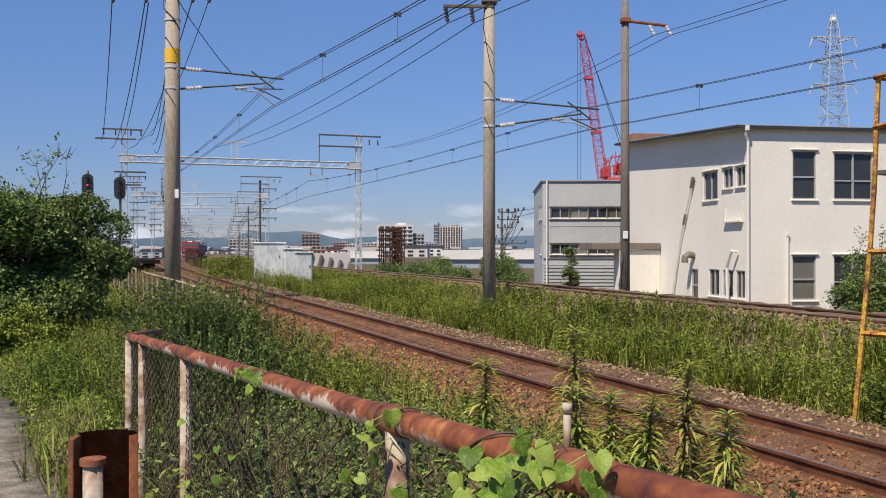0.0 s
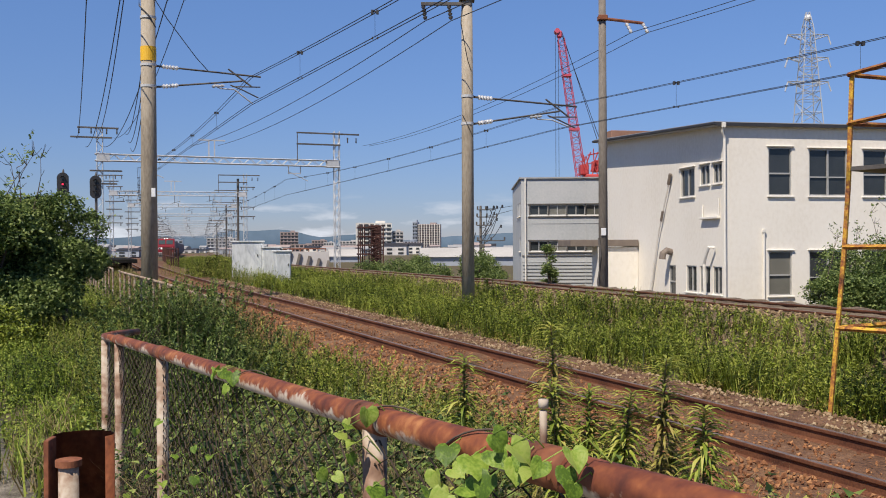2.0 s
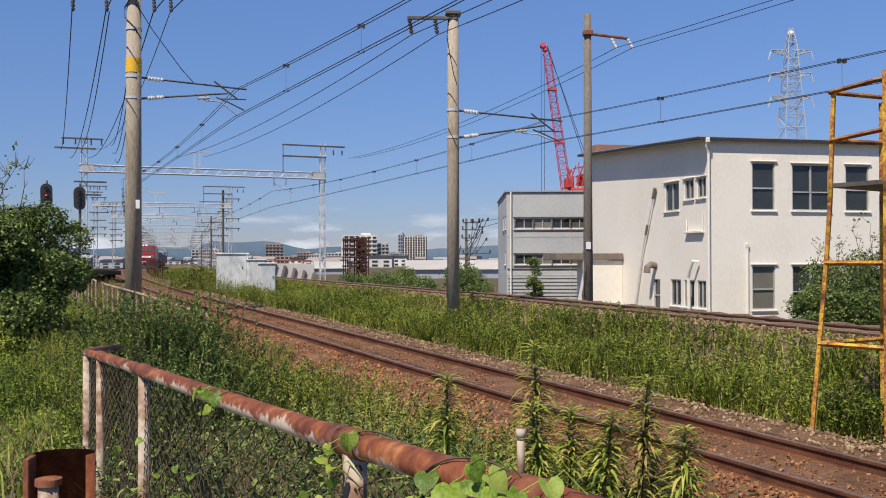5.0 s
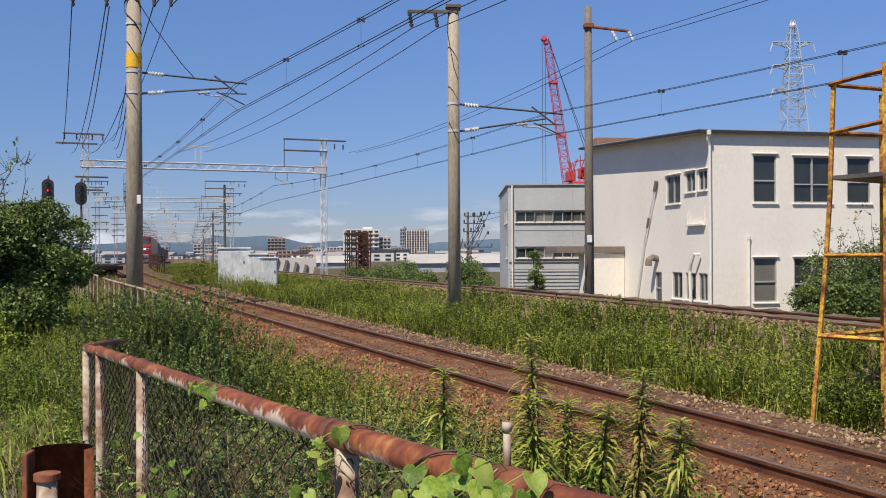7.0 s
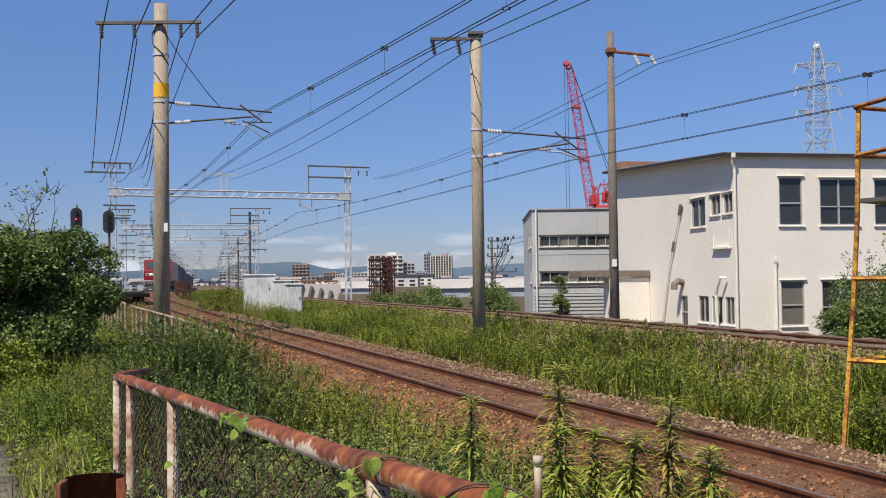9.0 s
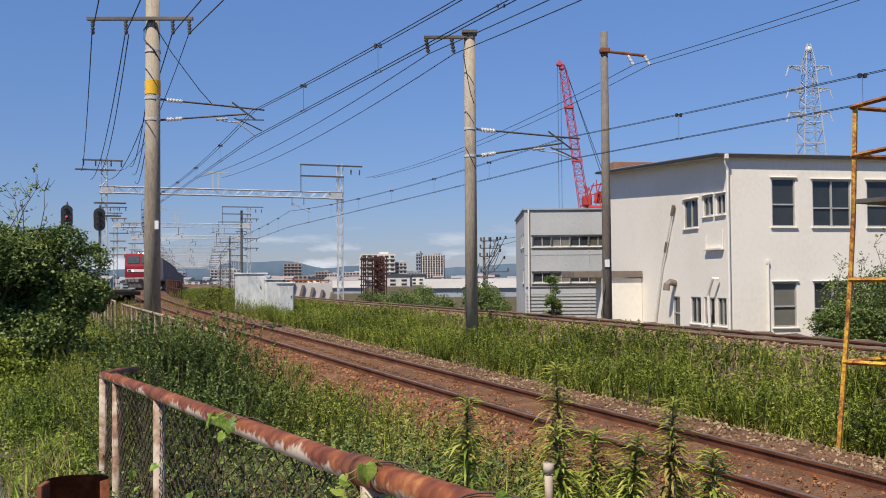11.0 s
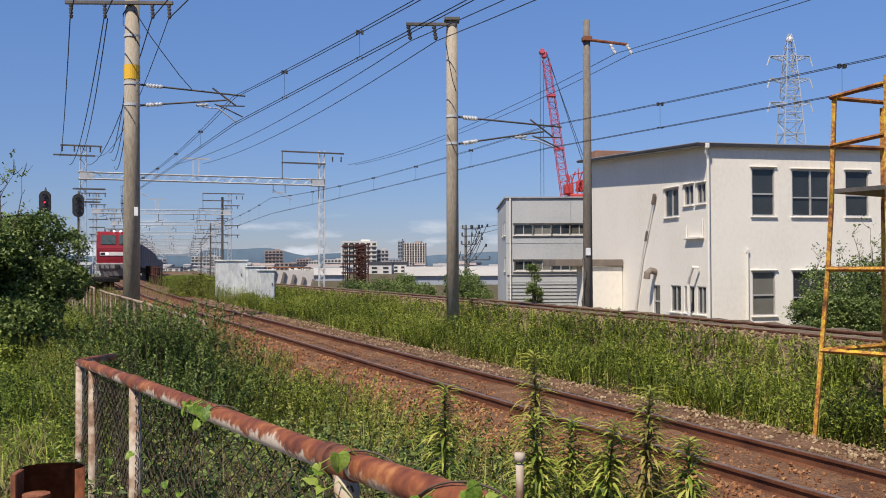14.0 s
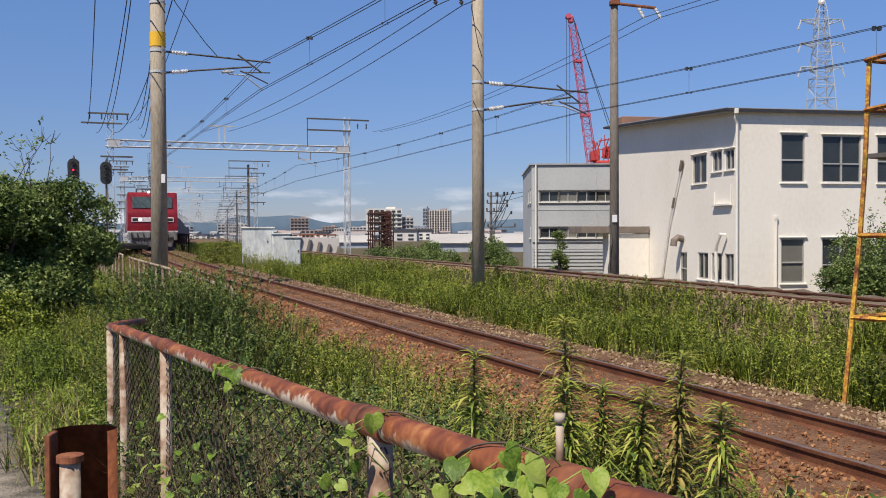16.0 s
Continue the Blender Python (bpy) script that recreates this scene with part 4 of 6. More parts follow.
def grey_building():
    t = thing("panel_building", "grey panel clad factory building with ribbon windows", "building", pose(5.89, 55.0, 0, 0, 0, -3))
    base, W, D, H = -1.0, 16.0, 11.0, 5.85
    holes = [(0.5, 4.9, 3.68, 4.3), (0.5, 4.9, 1.55, 2.15)]
    part("wall", wall_with_holes(W, base, lambda x: H, holes), M_WALLG, t)
    side_holes = [(0.8, 1.9, 3.68, 4.5), (0.8, 1.9, 1.55, 2.35), (3.0, 4.1, 3.68, 4.5)]
    side = Matrix(((0, 1, 0, 0), (1, 0, 0, 0), (0, 0, 1, 0), (0, 0, 0, 1)))
    ob = part("wall", wall_with_holes(D, base, lambda x: H, side_holes, start=0.221), M_WALLG, t)
    ob.matrix_basis = side
    bm = B()
    box(bm, (W / 2, D - 0.1, 2.4), (W, 0.2, 6.8))
    part("rear_wall", bm, M_WALLG, t)
    bm = B()
    box(bm, (W / 2, D / 2, H + 0.04), (W + 0.2, D + 0.2, 0.08))
    part("roof", bm, M_ROOFG, t)
    for z0, z1 in ((3.68, 4.3), (1.55, 2.15)):
        for k in range(4):
            x = 0.5 + 1.1 * k
            window_unit(t, pose(x + 0.55, 0, z0), 1.1, z1 - z0, "pair", M_GLASS_L if k % 2 else M_GLASS, False)
    for y0, y1, z0, z1 in side_holes:
        window_unit(t, side @ pose((y0 + y1) / 2, 0, z0), y1 - y0, z1 - z0, "pair", None, False)
    bm = B()
    for z in (3.2, 0.9):
        box(bm, (W / 2, -0.012, z), (W, 0.02, 0.035))
    for x in (3.8, 7.5):
        box(bm, (x, -0.012, 2.4), (0.04, 0.022, 6.7))
    part("panel_joint", bm, M_WALLG, t)
    bm = B()
    for k in range(8):
        box(bm, (2.6, -0.02, 0.72 - 0.21 * k), (5.0, 0.03, 0.022))
    box(bm, (2.6, -0.03, 1.28), (5.1, 0.05, 0.05))
    part("siding_joint", bm, M_STEEL_D, t)
    for z0, z1 in ((3.68, 4.3), (1.55, 2.15)):
        bm = B()
        box(bm, (2.7, -0.03, z1 + 0.04), (4.6, 0.07, 0.06))
        box(bm, (2.7, -0.03, z0 - 0.1), (4.6, 0.07, 0.05))
        for k in range(5):
            box(bm, (0.5 + 1.1 * k, -0.01, (z0 + z1) / 2), (0.07, 0.05, z1 - z0))
        part("window_band_frame", bm, M_STEEL_D, t, "dark ribbon window frame")
    bm = B()
    rod(bm, (0.25, -0.1, -1), (0.25, -0.1, H), 0.05)
    part("downpipe", bm, M_TRIMW, t)
    bm = B()
    rod(bm, (4.6, -0.7, -1), (4.6, -0.7, 1.2), 0.06)
    part("post", bm, M_TRIMW, t)


grey_building()


# ---- crane, pylon ----
def lattice(bm, a, b, w0, w1, step, r, up=(0, 0, 1)):
    """A four sided lattice bar from a to b."""
    a, b = Vector(a), Vector(b)
    d = (b - a).normalized()
    u = d.cross(Vector((0, 1, 0))).normalized()
    v = d.cross(u).normalized()
    n = max(2, int((b - a).length / step))
    ring = []
    for k in range(n + 1):
        f = k / n
        w = w0 + (w1 - w0) * f
        p = a.lerp(b, f)
        ring.append([p + u * w * i + v * w * j for i, j in ((-1, -1), (1, -1), (1, 1), (-1, 1))])
    for c in range(4):
        rod(bm, ring[0][c], ring[-1][c], r, n=4)
    for k in range(n):
        for c in range(4):
            e = (c + 1) % 4
            rod(bm, ring[k][c], ring[k + 1][e] if (k + c) % 2 else ring[k + 1][c], r * 0.6, n=4)
            rod(bm, ring[k][e] if (k + c) % 2 == 0 else ring[k][c], ring[k + 1][c] if (k + c) % 2 == 0 else ring[k + 1][e], r * 0.6, n=4)
            rod(bm, ring[k][c], ring[k][e], r * 0.6, n=4)


def crane():
    t = thing("crawler_crane", "red lattice boom crawler crane behind the factory", "crane", pose(0, 90, 0))
    bm = B()
    lattice(bm, (15.55, 0, 8.2), (13.6, 0, 22.0), 0.44, 0.3, 0.6, 0.036)
    part("boom", bm, M_CRANE, t, "red lattice boom")
    bm = B()
    box(bm, (13.45, 0, 22.4), (0.5, 0.6, 0.7), bevel=0.12)
    rod(bm, (13.2, -0.4, 22.7), (13.2, 0.4, 22.7), 0.24, n=12)
    part("boom_head", bm, M_CRANE, t)
    for x, z, w in ((14.12, 18.4, 0.85), (14.85, 13.2, 0.95)):
        bm = B()
        box(bm, (x, 0, z), (w, 0.85, 0.22))
        part("joint_plate", bm, M_CRANE, t)
    bm = B()
    box(bm, (16.7, 0, 8.4), (1.9, 2.2, 0.7), bevel=0.12)
    rng = random.Random(12)
    for k in range(22):
        x, z = rng.uniform(15.6, 17.6), rng.uniform(8.4, 10.2)
        rod(bm, (x, -1.0, z), (x + rng.uniform(-0.5, 0.5), -1.0, z + rng.uniform(0.3, 1.1)), 0.05, n=4)
    box(bm, (15.7, -0.3, 9.2), (0.8, 1.4, 1.0), bevel=0.1)
    box(bm, (17.0, 0.2, 9.6), (0.7, 1.6, 1.1), bevel=0.1)
    for x in (15.6, 16.3, 16.9):
        rod(bm, (x, -0.8, 9.0), (x + 0.7, -0.8, 10.9), 0.06)
    rod(bm, (16.0, -0.8, 10.6), (17.6, -0.8, 10.9), 0.06)
    rod(bm, (15.6, -0.8, 9.6), (17.4, -0.8, 10.2), 0.05)
    part("machinery_house", bm, M_CRANE_O, t, "orange red winch house")
    bm = B()
    box(bm, (16.8, 0, 3.6), (3.4, 3.4, 9.2), bevel=0.2)
    part("base", bm, M_CRANE_O, t)
    for x0, x1, y in ((13.05, 13.05, 0.0), (13.35, 13.35, 0.0)):
        bm = B()
        rod(bm, (x0, y, 22.5), (x1, y, 0), 0.02, n=4)
        part("hoist_rope", bm, M_WIRE, t)
    for y in (0.0, 0.4):
        bm = B()
        rod(bm, (13.7, y, 22.6), (17.6 + y, y, 10.6), 0.03, n=4)
        part("stay_rope", bm, M_WIRE, t)


crane()


def pylon():
    t = thing("transmission_tower", "pale steel lattice transmission tower with three arm levels", "pylon", pose(105, 250, -1))
    bm = B()
    lattice(bm, (0, 0, 0), (0, 0, 42), 5.2, 2.5, 3.4, 0.17)
    lattice(bm, (0, 0, 42), (0, 0, 62), 2.5, 1.1, 2.2, 0.15)
    lattice(bm, (0, 0, 62), (0, 0, 66), 1.1, 0.35, 2, 0.12)
    part("tower_body", bm, M_PYLON, t)
    for z in (46.5, 53.0, 59.2):
        for sx in (-1, 1):
            bm = B()
            lattice(bm, (sx * 1.6, 0, z), (sx * 5.6, 0, z + 0.6), 0.7, 0.1, 1.4, 0.09)
            part("arm", bm, M_PYLON, t)
            bm = B()
            rod(bm, (sx * 5.5, 0, z + 0.5), (sx * 6.3, 0, z - 2.0), 0.2, n=6)
            part("insulator_string", bm, M_STEEL, t)
    bm = B()
    bmesh.ops.create_icosphere(bm, subdivisions=2, radius=0.9, matrix=Matrix.Translation((0, 0, 64.5)))
    part("marker", bm, M_PORC, t)


pylon()


# ---- foreground fence ----
FN, FU = Vector((0.897, 0.442, 0)), Vector((-0.442, 0.897, 0))


def fence_at(k, z=0.0, side=0.0):
    """A point k metres along the path fence, z metres over its top rail."""
    p = FN * (0.719 + side) + FU * k
    bend, lift = ramp(k, [(1.9, 0.0), (3.83, 0.008), (5.2, 0.04), (5.8, 0.044)]), ramp(k, [(1.9, 0.0), (3.83, 0.028), (5.2, 0.036)])
    return Vector((p.x + bend, p.y, 1.605 - 0.0535 * k + lift + z))


def chain_link(bm, at, k0, k1, depth, pitch=0.055, r=0.0024):
    """Zigzag strands hooked into their neighbours, sagging and bent out of true."""
    n = int((k1 - k0) / pitch)
    row = 0.024
    rows = int(depth / row)
    wob = lambda k, z: (0.016 * noise.noise((k * 3.1, z * 2.7, 1.0)), 0.02 * noise.noise((k * 2.3, z * 3.3, 6.0)), 0.025 * noise.noise((k * 1.7, z * 1.9, 9.0)))
    for i in range(n):
        pts = []
        for j in range(rows + 1):
            k = k0 + pitch * (i + (i + j) % 2)
            dk, dz, ds = wob(k, j * row)
            pts.append(at(k + dk + random.uniform(-0.002, 0.002), -0.03 - j * row + dz, ds + (0.003 if (i + j) % 2 else -0.003)))
        tube(bm, pts, r, 3)


def path_fence():
    t = thing("pipe_fence", "chain link fence with a rusted pipe top rail", "fence")
    bm = B()
    pts = [fence_at(k) for k in np.arange(-2.0, 5.3, 0.1)]
    tube(bm, pts, 0.0255, 20)
    part("top_rail", bm, M_PIPE, t, "rusty top rail with flaking white paint", True)
    bm = B()
    a, c = fence_at(5.2), fence_at(5.75)
    tube(bm, [a, fence_at(5.5), c, c + Vector((0.01, 0.14, 0)), c + Vector((-0.04, 0.75, -0.04))], 0.022, 12)
    part("return_rail", bm, M_PIPE, t, "", True)
    for k, w, m in ((1.66, 0.024, M_POSTW), (3.83, 0.023, M_POSTW), (5.17, 0.024, M_POSTW), (5.72, 0.024, M_POSTW), (-0.6, 0.024, M_POSTW)):
        bm = B()
        p = fence_at(k)
        rod(bm, (p.x, p.y, p.z - 0.02), (p.x, p.y, p.z - 1.35), w, n=16)
        part("post", bm, m, t, "dirty white steel post", True)
    for k, ln in ((1.66, 0.05), (1.72, 0.03), (3.83, 0.05), (5.17, 0.04), (1.05, 0.05)):
        bm = B()
        a, b = fence_at(k - ln), fence_at(k + ln)
        rod(bm, a, b, 0.0295, n=20)
        part("coupling", bm, M_RUST, t, "rusty pipe coupling", True)
    bm = B()
    chain_link(bm, fence_at, -0.9, 5.7, 1.2)
    part("chain_link_mesh", bm, M_MESHWIRE, t, "dark rusted chain link mesh")
    bm = B()
    chain_link(bm, lambda k, z, side: Vector((fence_at(5.75).x + side, fence_at(5.75).y + k, fence_at(5.75).z + z)), 0.0, 1.2, 1.1)
    part("chain_link_mesh", bm, M_MESHWIRE, t)
    bm = B()
    p = fence_at(1.07)
    rod(bm, p + Vector((0, 0.01, 0.01)), p + Vector((0, 0.01, 0.073)), 0.0055, n=12)
    rod(bm, p + Vector((0, 0.01, 0.077)), p + Vector((0, 0.01, 0.089)), 0.0072, n=12)
    part("stub", bm, M_POSTW, t, "white capped stub on the rail", True)


path_fence()


def rusty_post():
    """A rusted steel channel with a capped bollard standing in it."""
    x, y = -1.30, 3.6
    z0 = ground_z(x, y)
    t = thing("rusted_channel_post", "rust brown curved steel channel beside the fence", "post", pose(x, y, z0, 0, 0, 4))
    h = 1.135 - z0
    bm = B()
    n, prof = 10, []
    for k in range(n + 1):
        a = radians(-35 + 250 * k / n)
        prof.append((0.115 * math.cos(a), 0.085 * math.sin(a)))
    lo, hi = [], []
    for (px, py) in prof:
        lo.append(bm.verts.new((px, py, -0.2)))
        hi.append(bm.verts.new((px, py, h)))
    for k in range(n):
        bm.faces.new((lo[k], lo[k + 1], hi[k + 1], hi[k]))
    bmesh.ops.solidify(bm, geom=bm.faces[:], thickness=0.012)
    part("channel", bm, M_RUST, t, "rust brown steel channel", True)
    bm = B()
    box(bm, (-0.105, -0.06, h / 2 - 0.1), (0.02, 0.09, h + 0.2), bevel=0.003)
    part("edge_plate", bm, M_RUST, t)
    t2 = thing("bollard", "white pipe stub with a rusty cap", "post", pose(x - 0.0, y - 0.15, z0, 0, 0, 0))
    bm = B()
    rod(bm, (0, 0, -0.2), (0, 0, h - 0.085), 0.036, n=16)
    part("pipe", bm, M_POSTW, t2, "", True)
    bm = B()
    rod(bm, (0, 0, h - 0.085), (0, 0, h - 0.062), 0.047, n=24)
    part("cap", bm, M_RUST, t2, "rusty round cap")


rusty_post()


def track_fence():
    """The white railing along the near track."""
    def at(s, z):
        p = on_line(NEAR, Z_NEAR, s, -3.75)
        top = ramp(s, [(9, 0.95), (14, 1.04), (20, 1.14), (26, 1.2), (36, 1.42), (60, 1.7)])
        return Vector((p.x, p.y, top + z))
    t = thing("trackside_railing", "off white steel railing overgrown with weeds", "fence")
    for s0, s1 in ((14.0, 27.0), (28.5, 52.0)):
        bm = B()
        tube(bm, [at(s, 0) for s in np.arange(s0, s1 + 0.1, 1.0)], 0.03, 8)
        part("top_rail", bm, M_POSTW, t, "", True)
        s = s0
        while s <= s1:
            bm = B()
            p = at(s, 0)
            lean = random.uniform(-0.03, 0.03)
            rod(bm, (p.x + lean, p.y, p.z - 1.3), (p.x, p.y, p.z), 0.028, n=8)
            part("post", bm, M_POSTW, t)
            s += 0.98


track_fence()


# ---- yellow inspection tower beside the near track ----
def inspection_tower():
    t = thing("inspection_ladder_tower", "yellow steel platform tower with flaking rust", "tower")
    L, R, K = Vector((5.06, 10.9, 0)), Vector((5.42, 10.25, 0)), Vector((6.05, 11.55, 0))
    Q = R + K - L
    foot = Vector((4.80, 10.9, -0.5))

    def leg(pts, w, m, name="leg"):
        bm = B()
        for a, b in zip(pts, pts[1:]):
            rod(bm, a, b, w, n=4)
        part(name, bm, m, t)
    up = lambda p, z: Vector((p.x, p.y, z))
    leg([foot, up(L + Vector((-0.055, 0, 0)), 1.75), up(L, 2.55), up(L + Vector((0.05, 0, 0)), 3.88)], 0.032, M_YRUST)
    leg([up(R, -0.6), up(R, 4.0)], 0.055, M_YRUST)
    leg([up(K, -0.6), up(K, 2.7)], 0.055, M_YRUST)
    leg([up(K, 2.7), up(K, 3.85)], 0.055, M_YRUST)
    leg([up(Q, -0.6), up(Q, 4.0)], 0.055, M_YRUST)
    for a, b in ((L, R), (L, K), (R, Q), (K, Q)):
        for z in (3.86, 3.28):
            bm = B()
            p, q = up(a, z), up(b, z + (0.06 if a is L else 0))
            rod(bm, p, q, 0.028, n=4)
            part("guard_rail", bm, M_YRUSTY, t, "rusted guard rail with scraps of yellow paint")
        for z in (1.82, 0.86):
            bm = B()
            p, q = up(a, z), up(b, z)
            if a is L:
                p = p + Vector((-0.06 if z > 1 else -0.15, 0, 0))
            rod(bm, p, q, 0.03, n=4)
            part("brace", bm, M_YRUST, t)
    bm = B()
    v = [bm.verts.new(p) for p in (up(L, 2.72), up(R, 2.72), up(Q, 2.72), up(K, 2.72))]
    f = bm.faces.new(v)
    r = bmesh.ops.extrude_face_region(bm, geom=[f])
    bmesh.ops.translate(bm, vec=(0, 0, 0.05), verts=[e for e in r["geom"] if isinstance(e, bmesh.types.BMVert)])
    part("platform", bm, M_STEEL_D, t, "dark weathered platform deck")


inspection_tower()


# ---- signals, cabinets, far things ----
def signal(x, y, z, lit):
    g = ground_z(x, y)
    t = thing("railway_signal", "black oval colour light signal" + (" showing red" if lit else ", dark"), "signal", pose(x, y, z, 0, 0, 12), "signals")
    bm = B()
    w, h = 0.25, 0.52
    n = 20
    front, back = [], []
    for k in range(n):
        a = 2 * math.pi * k / n
        px, pz = w * math.cos(a), w * math.sin(a) + (h - w) * (1 if math.sin(a) > 0 else -1)
        front.append(bm.verts.new((px, -0.06, pz)))
        back.append(bm.verts.new((px, 0.06, pz)))
    bm.faces.new(front)
    bm.faces.new(back[::-1])
    for k in range(n):
        bm.faces.new((front[k], front[(k + 1) % n], back[(k + 1) % n], back[k]))
    part("backboard", bm, M_BLACK, t)
    for k, dz in enumerate((0.26, 0.0, -0.26)):
        bm = B()
        rod(bm, (0, -0.06, dz), (0, -0.09, dz), 0.042, n=12)
        part("lens", bm, M_REDLIGHT if lit and k == 1 else M_GLASS, t, "red lit lens" if lit and k == 1 else "")
        bm = B()
        for q in range(7):
            a0, a1 = radians(10 + 160 * q / 7), radians(10 + 160 * (q + 1) / 7)
            rod(bm, (0.1 * math.cos(a0), -0.16, dz + 0.1 * math.sin(a0)), (0.1 * math.cos(a1), -0.16, dz + 0.1 * math.sin(a1)), 0.012, n=4)
            rod(bm, (0.1 * math.cos(a0), -0.06, dz + 0.1 * math.sin(a0)), (0.1 * math.cos(a0), -0.22, dz + 0.1 * math.sin(a0)), 0.012, n=4)
        part("lens_hood", bm, M_BLACK, t)
    bm = B()
    rod(bm, (0, 0.1, h), (0, 0.1, g - z - 0.3), 0.05, n=12)
    rod(bm, (0, 0.1, h), (0, 0.1, h + 0.16), 0.06, 0.02, n=8)
    part("signal_post", bm, M_STEEL_D, t)


signal(-16.07, 42.0, 4.74, True)
signal(-14.72, 42.3, 4.62, False)


def equipment_cabinet(x, y, w, d, h, z0, turn, label, peak=0.0):
    t = thing("equipment_cabinet", label, "cabinet", pose(x, y, z0, 0, 0, turn), "lineside cabinets")
    bm = B()
    box(bm, (0, 0, h / 2), (w, d, h), bevel=0.02)
    part("body", bm, M_CABINET, t)
    bm = B()
    box(bm, (0, 0, h + 0.03), (w + 0.1, d + 0.1, 0.07), bevel=0.02)
    part("lid", bm, M_CABINET, t)
    bm = B()
    box(bm, (0, -d / 2 - 0.012, h * 0.5), (w * 0.86, 0.02, h * 0.86), bevel=0.006)
    door = part("door", bm, M_CABINET, t)
    bm = B()
    box(bm, (w * 0.3, -d / 2 - 0.035, h * 0.62), (0.04, 0.03, 0.1))
    part("handle", bm, M_STEEL_D, door)
    bm = B()
    box(bm, (0, 0, -0.15), (w + 0.06, d + 0.06, 0.32))
    part("plinth", bm, M_CONCRETE, t)


equipment_cabinet(-7.55, 40.4, 1.3, 0.9, 1.5, 0.58, 14, "off white lineside equipment cabinet in tall grass")
equipment_cabinet(-6.5, 40.2, 0.72, 0.7, 1.32, 0.5, 14, "narrow white lineside cabinet between two others")
equipment_cabinet(-5.85, 39.0, 0.62, 0.6, 1.42, 0.25, 20, "white lineside cabinet with a dented side")


def rust_frame():
    """Open floors on one side, a dense lattice tower on the other."""
    t = thing("rusting_steel_frame", "tall dark rust brown steel frame structure", "steel frame", pose(-6.6, 120, -1.2, 0, 0, 10))
    for x in (-1.5, -0.95, -0.1, 0.5, 1.0, 1.45):
        bm = B()
        for y in (-1.2, 1.2):
            box(bm, (x, y, 2.95), (0.13, 0.2, 5.9))
        part("column", bm, M_FRAMERUST, t)
    for z in (2.15, 3.3, 4.4, 5.55):
        bm = B()
        box(bm, (-0.75, 0, z), (1.9, 2.7, 0.2))
        box(bm, (-0.75, -1.3, z + 0.42), (1.9, 0.06, 0.06))
        part("floor_beam", bm, M_FRAMERUST, t)
    rng = random.Random(8)
    for side in (-1.3, 0.2, 1.3):
        bm = B()
        for k in range(26):
            z = 0.23 * k
            x0, x1 = rng.uniform(-0.2, 0.5), rng.uniform(0.7, 1.5)
            rod(bm, (x0, side, z), (x1, side, min(5.8, z + rng.uniform(-0.7, 0.9))), 0.055, n=4)
            rod(bm, (x1, side, z), (x0, side + 0.2, min(5.8, z + rng.uniform(0.3, 1.1))), 0.05, n=4)
        part("bracing", bm, M_FRAMERUST, t)


rust_frame()


def apartment(x, y, z0, w, d, h, m, turn, floors, bays, label, piers=False):
    t = thing("apartment_building", label, "building", pose(x, y, z0, 0, 0, turn), "far apartment blocks")
    bm = B()
    box(bm, (0, 0, h / 2), (w, d, h))
    part("wall", bm, m, t)
    bm = B()
    box(bm, (0, 0, h + h * 0.012), (w * 1.01, d * 1.01, h * 0.025))
    box(bm, (w * 0.2, 0, h * 1.05), (w * 0.25, d * 0.5, h * 0.07))
    part("roof", bm, m, t)
    bm = B()
    fh, bw = h / floors, w / bays
    box(bm, (0, 0, 0), (bw * 0.66, 0.12 * bw, fh * 0.5))
    first = None
    for i in range(floors):
        for j in range(bays):
            mm = pose(-w / 2 + (j + 0.5) * bw, -d / 2 - 0.02 * bw, (i + 0.55) * fh)
            if first is None:
                first = part("window", bm, M_GLASS, t)
                first.matrix_basis = mm
            else:
                share("window", first, t, mm)
    for i in range(floors):
        bm = B()
        box(bm, (0, -d / 2 - 0.12 * bw, (i + 0.12) * fh), (w, 0.24 * bw, fh * 0.2))
        part("balcony", bm, m, t)
    if piers:
        for j in range(bays + 1):
            bm = B()
            box(bm, (-w / 2 + j * bw, -d / 2 - 0.2 * bw, h * 0.52), (0.22 * bw, 0.4 * bw, h * 1.03))
            part("pier", bm, M_TRIMW, t, "white pier")


apartment(6.0, 800, -4, 20, 14, 24.5, M_APTB, -6, 12, 9, "tall brown grey apartment block with white piers", True)
apartment(-5.2, 801, -4, 4.0, 16, 26.5, M_APTG, -6, 9, 2, "slim grey stair tower of a distant block")
apartment(-85.5, 600, -3, 11.5, 10, 14.5, M_APTB, 8, 7, 5, "distant brown apartment block with balconies")
apartment(-20.8, 400, -3, 14.4, 9, 14.8, M_TRIMW, 10, 8, 6, "distant white apartment block")
apartment(-11.2, 404, -3, 4.8, 9, 11.4, M_APT, 10, 7, 3, "distant pale stepped apartment block")
apartment(-55, 500, -3, 8, 8, 8.5, M_APTB, 4, 5, 5, "distant pinkish brown block")
apartment(-47, 470, -3, 5, 8, 7.2, M_APT, 4, 4, 4, "distant narrow pale block")
apartment(-8, 560, -3, 9, 8, 8.4, M_APTG, 4, 4, 5, "distant blue grey block behind the sheds")
apartment(-50, 640, -3, 14, 10, 9.0, M_APT, 4, 4, 6, "low pale distant building")
apartment(-150, 700, -3, 22, 10, 12.0, M_APT, 12, 5, 8, "distant pale building beyond the line")
apartment(-172, 640, -3, 16, 10, 10.0, M_APTG, 12, 4, 6, "distant grey building beyond the line")
apartment(-128, 640, -3, 12, 10, 8.0, M_APT, 12, 4, 6, "distant low white building")
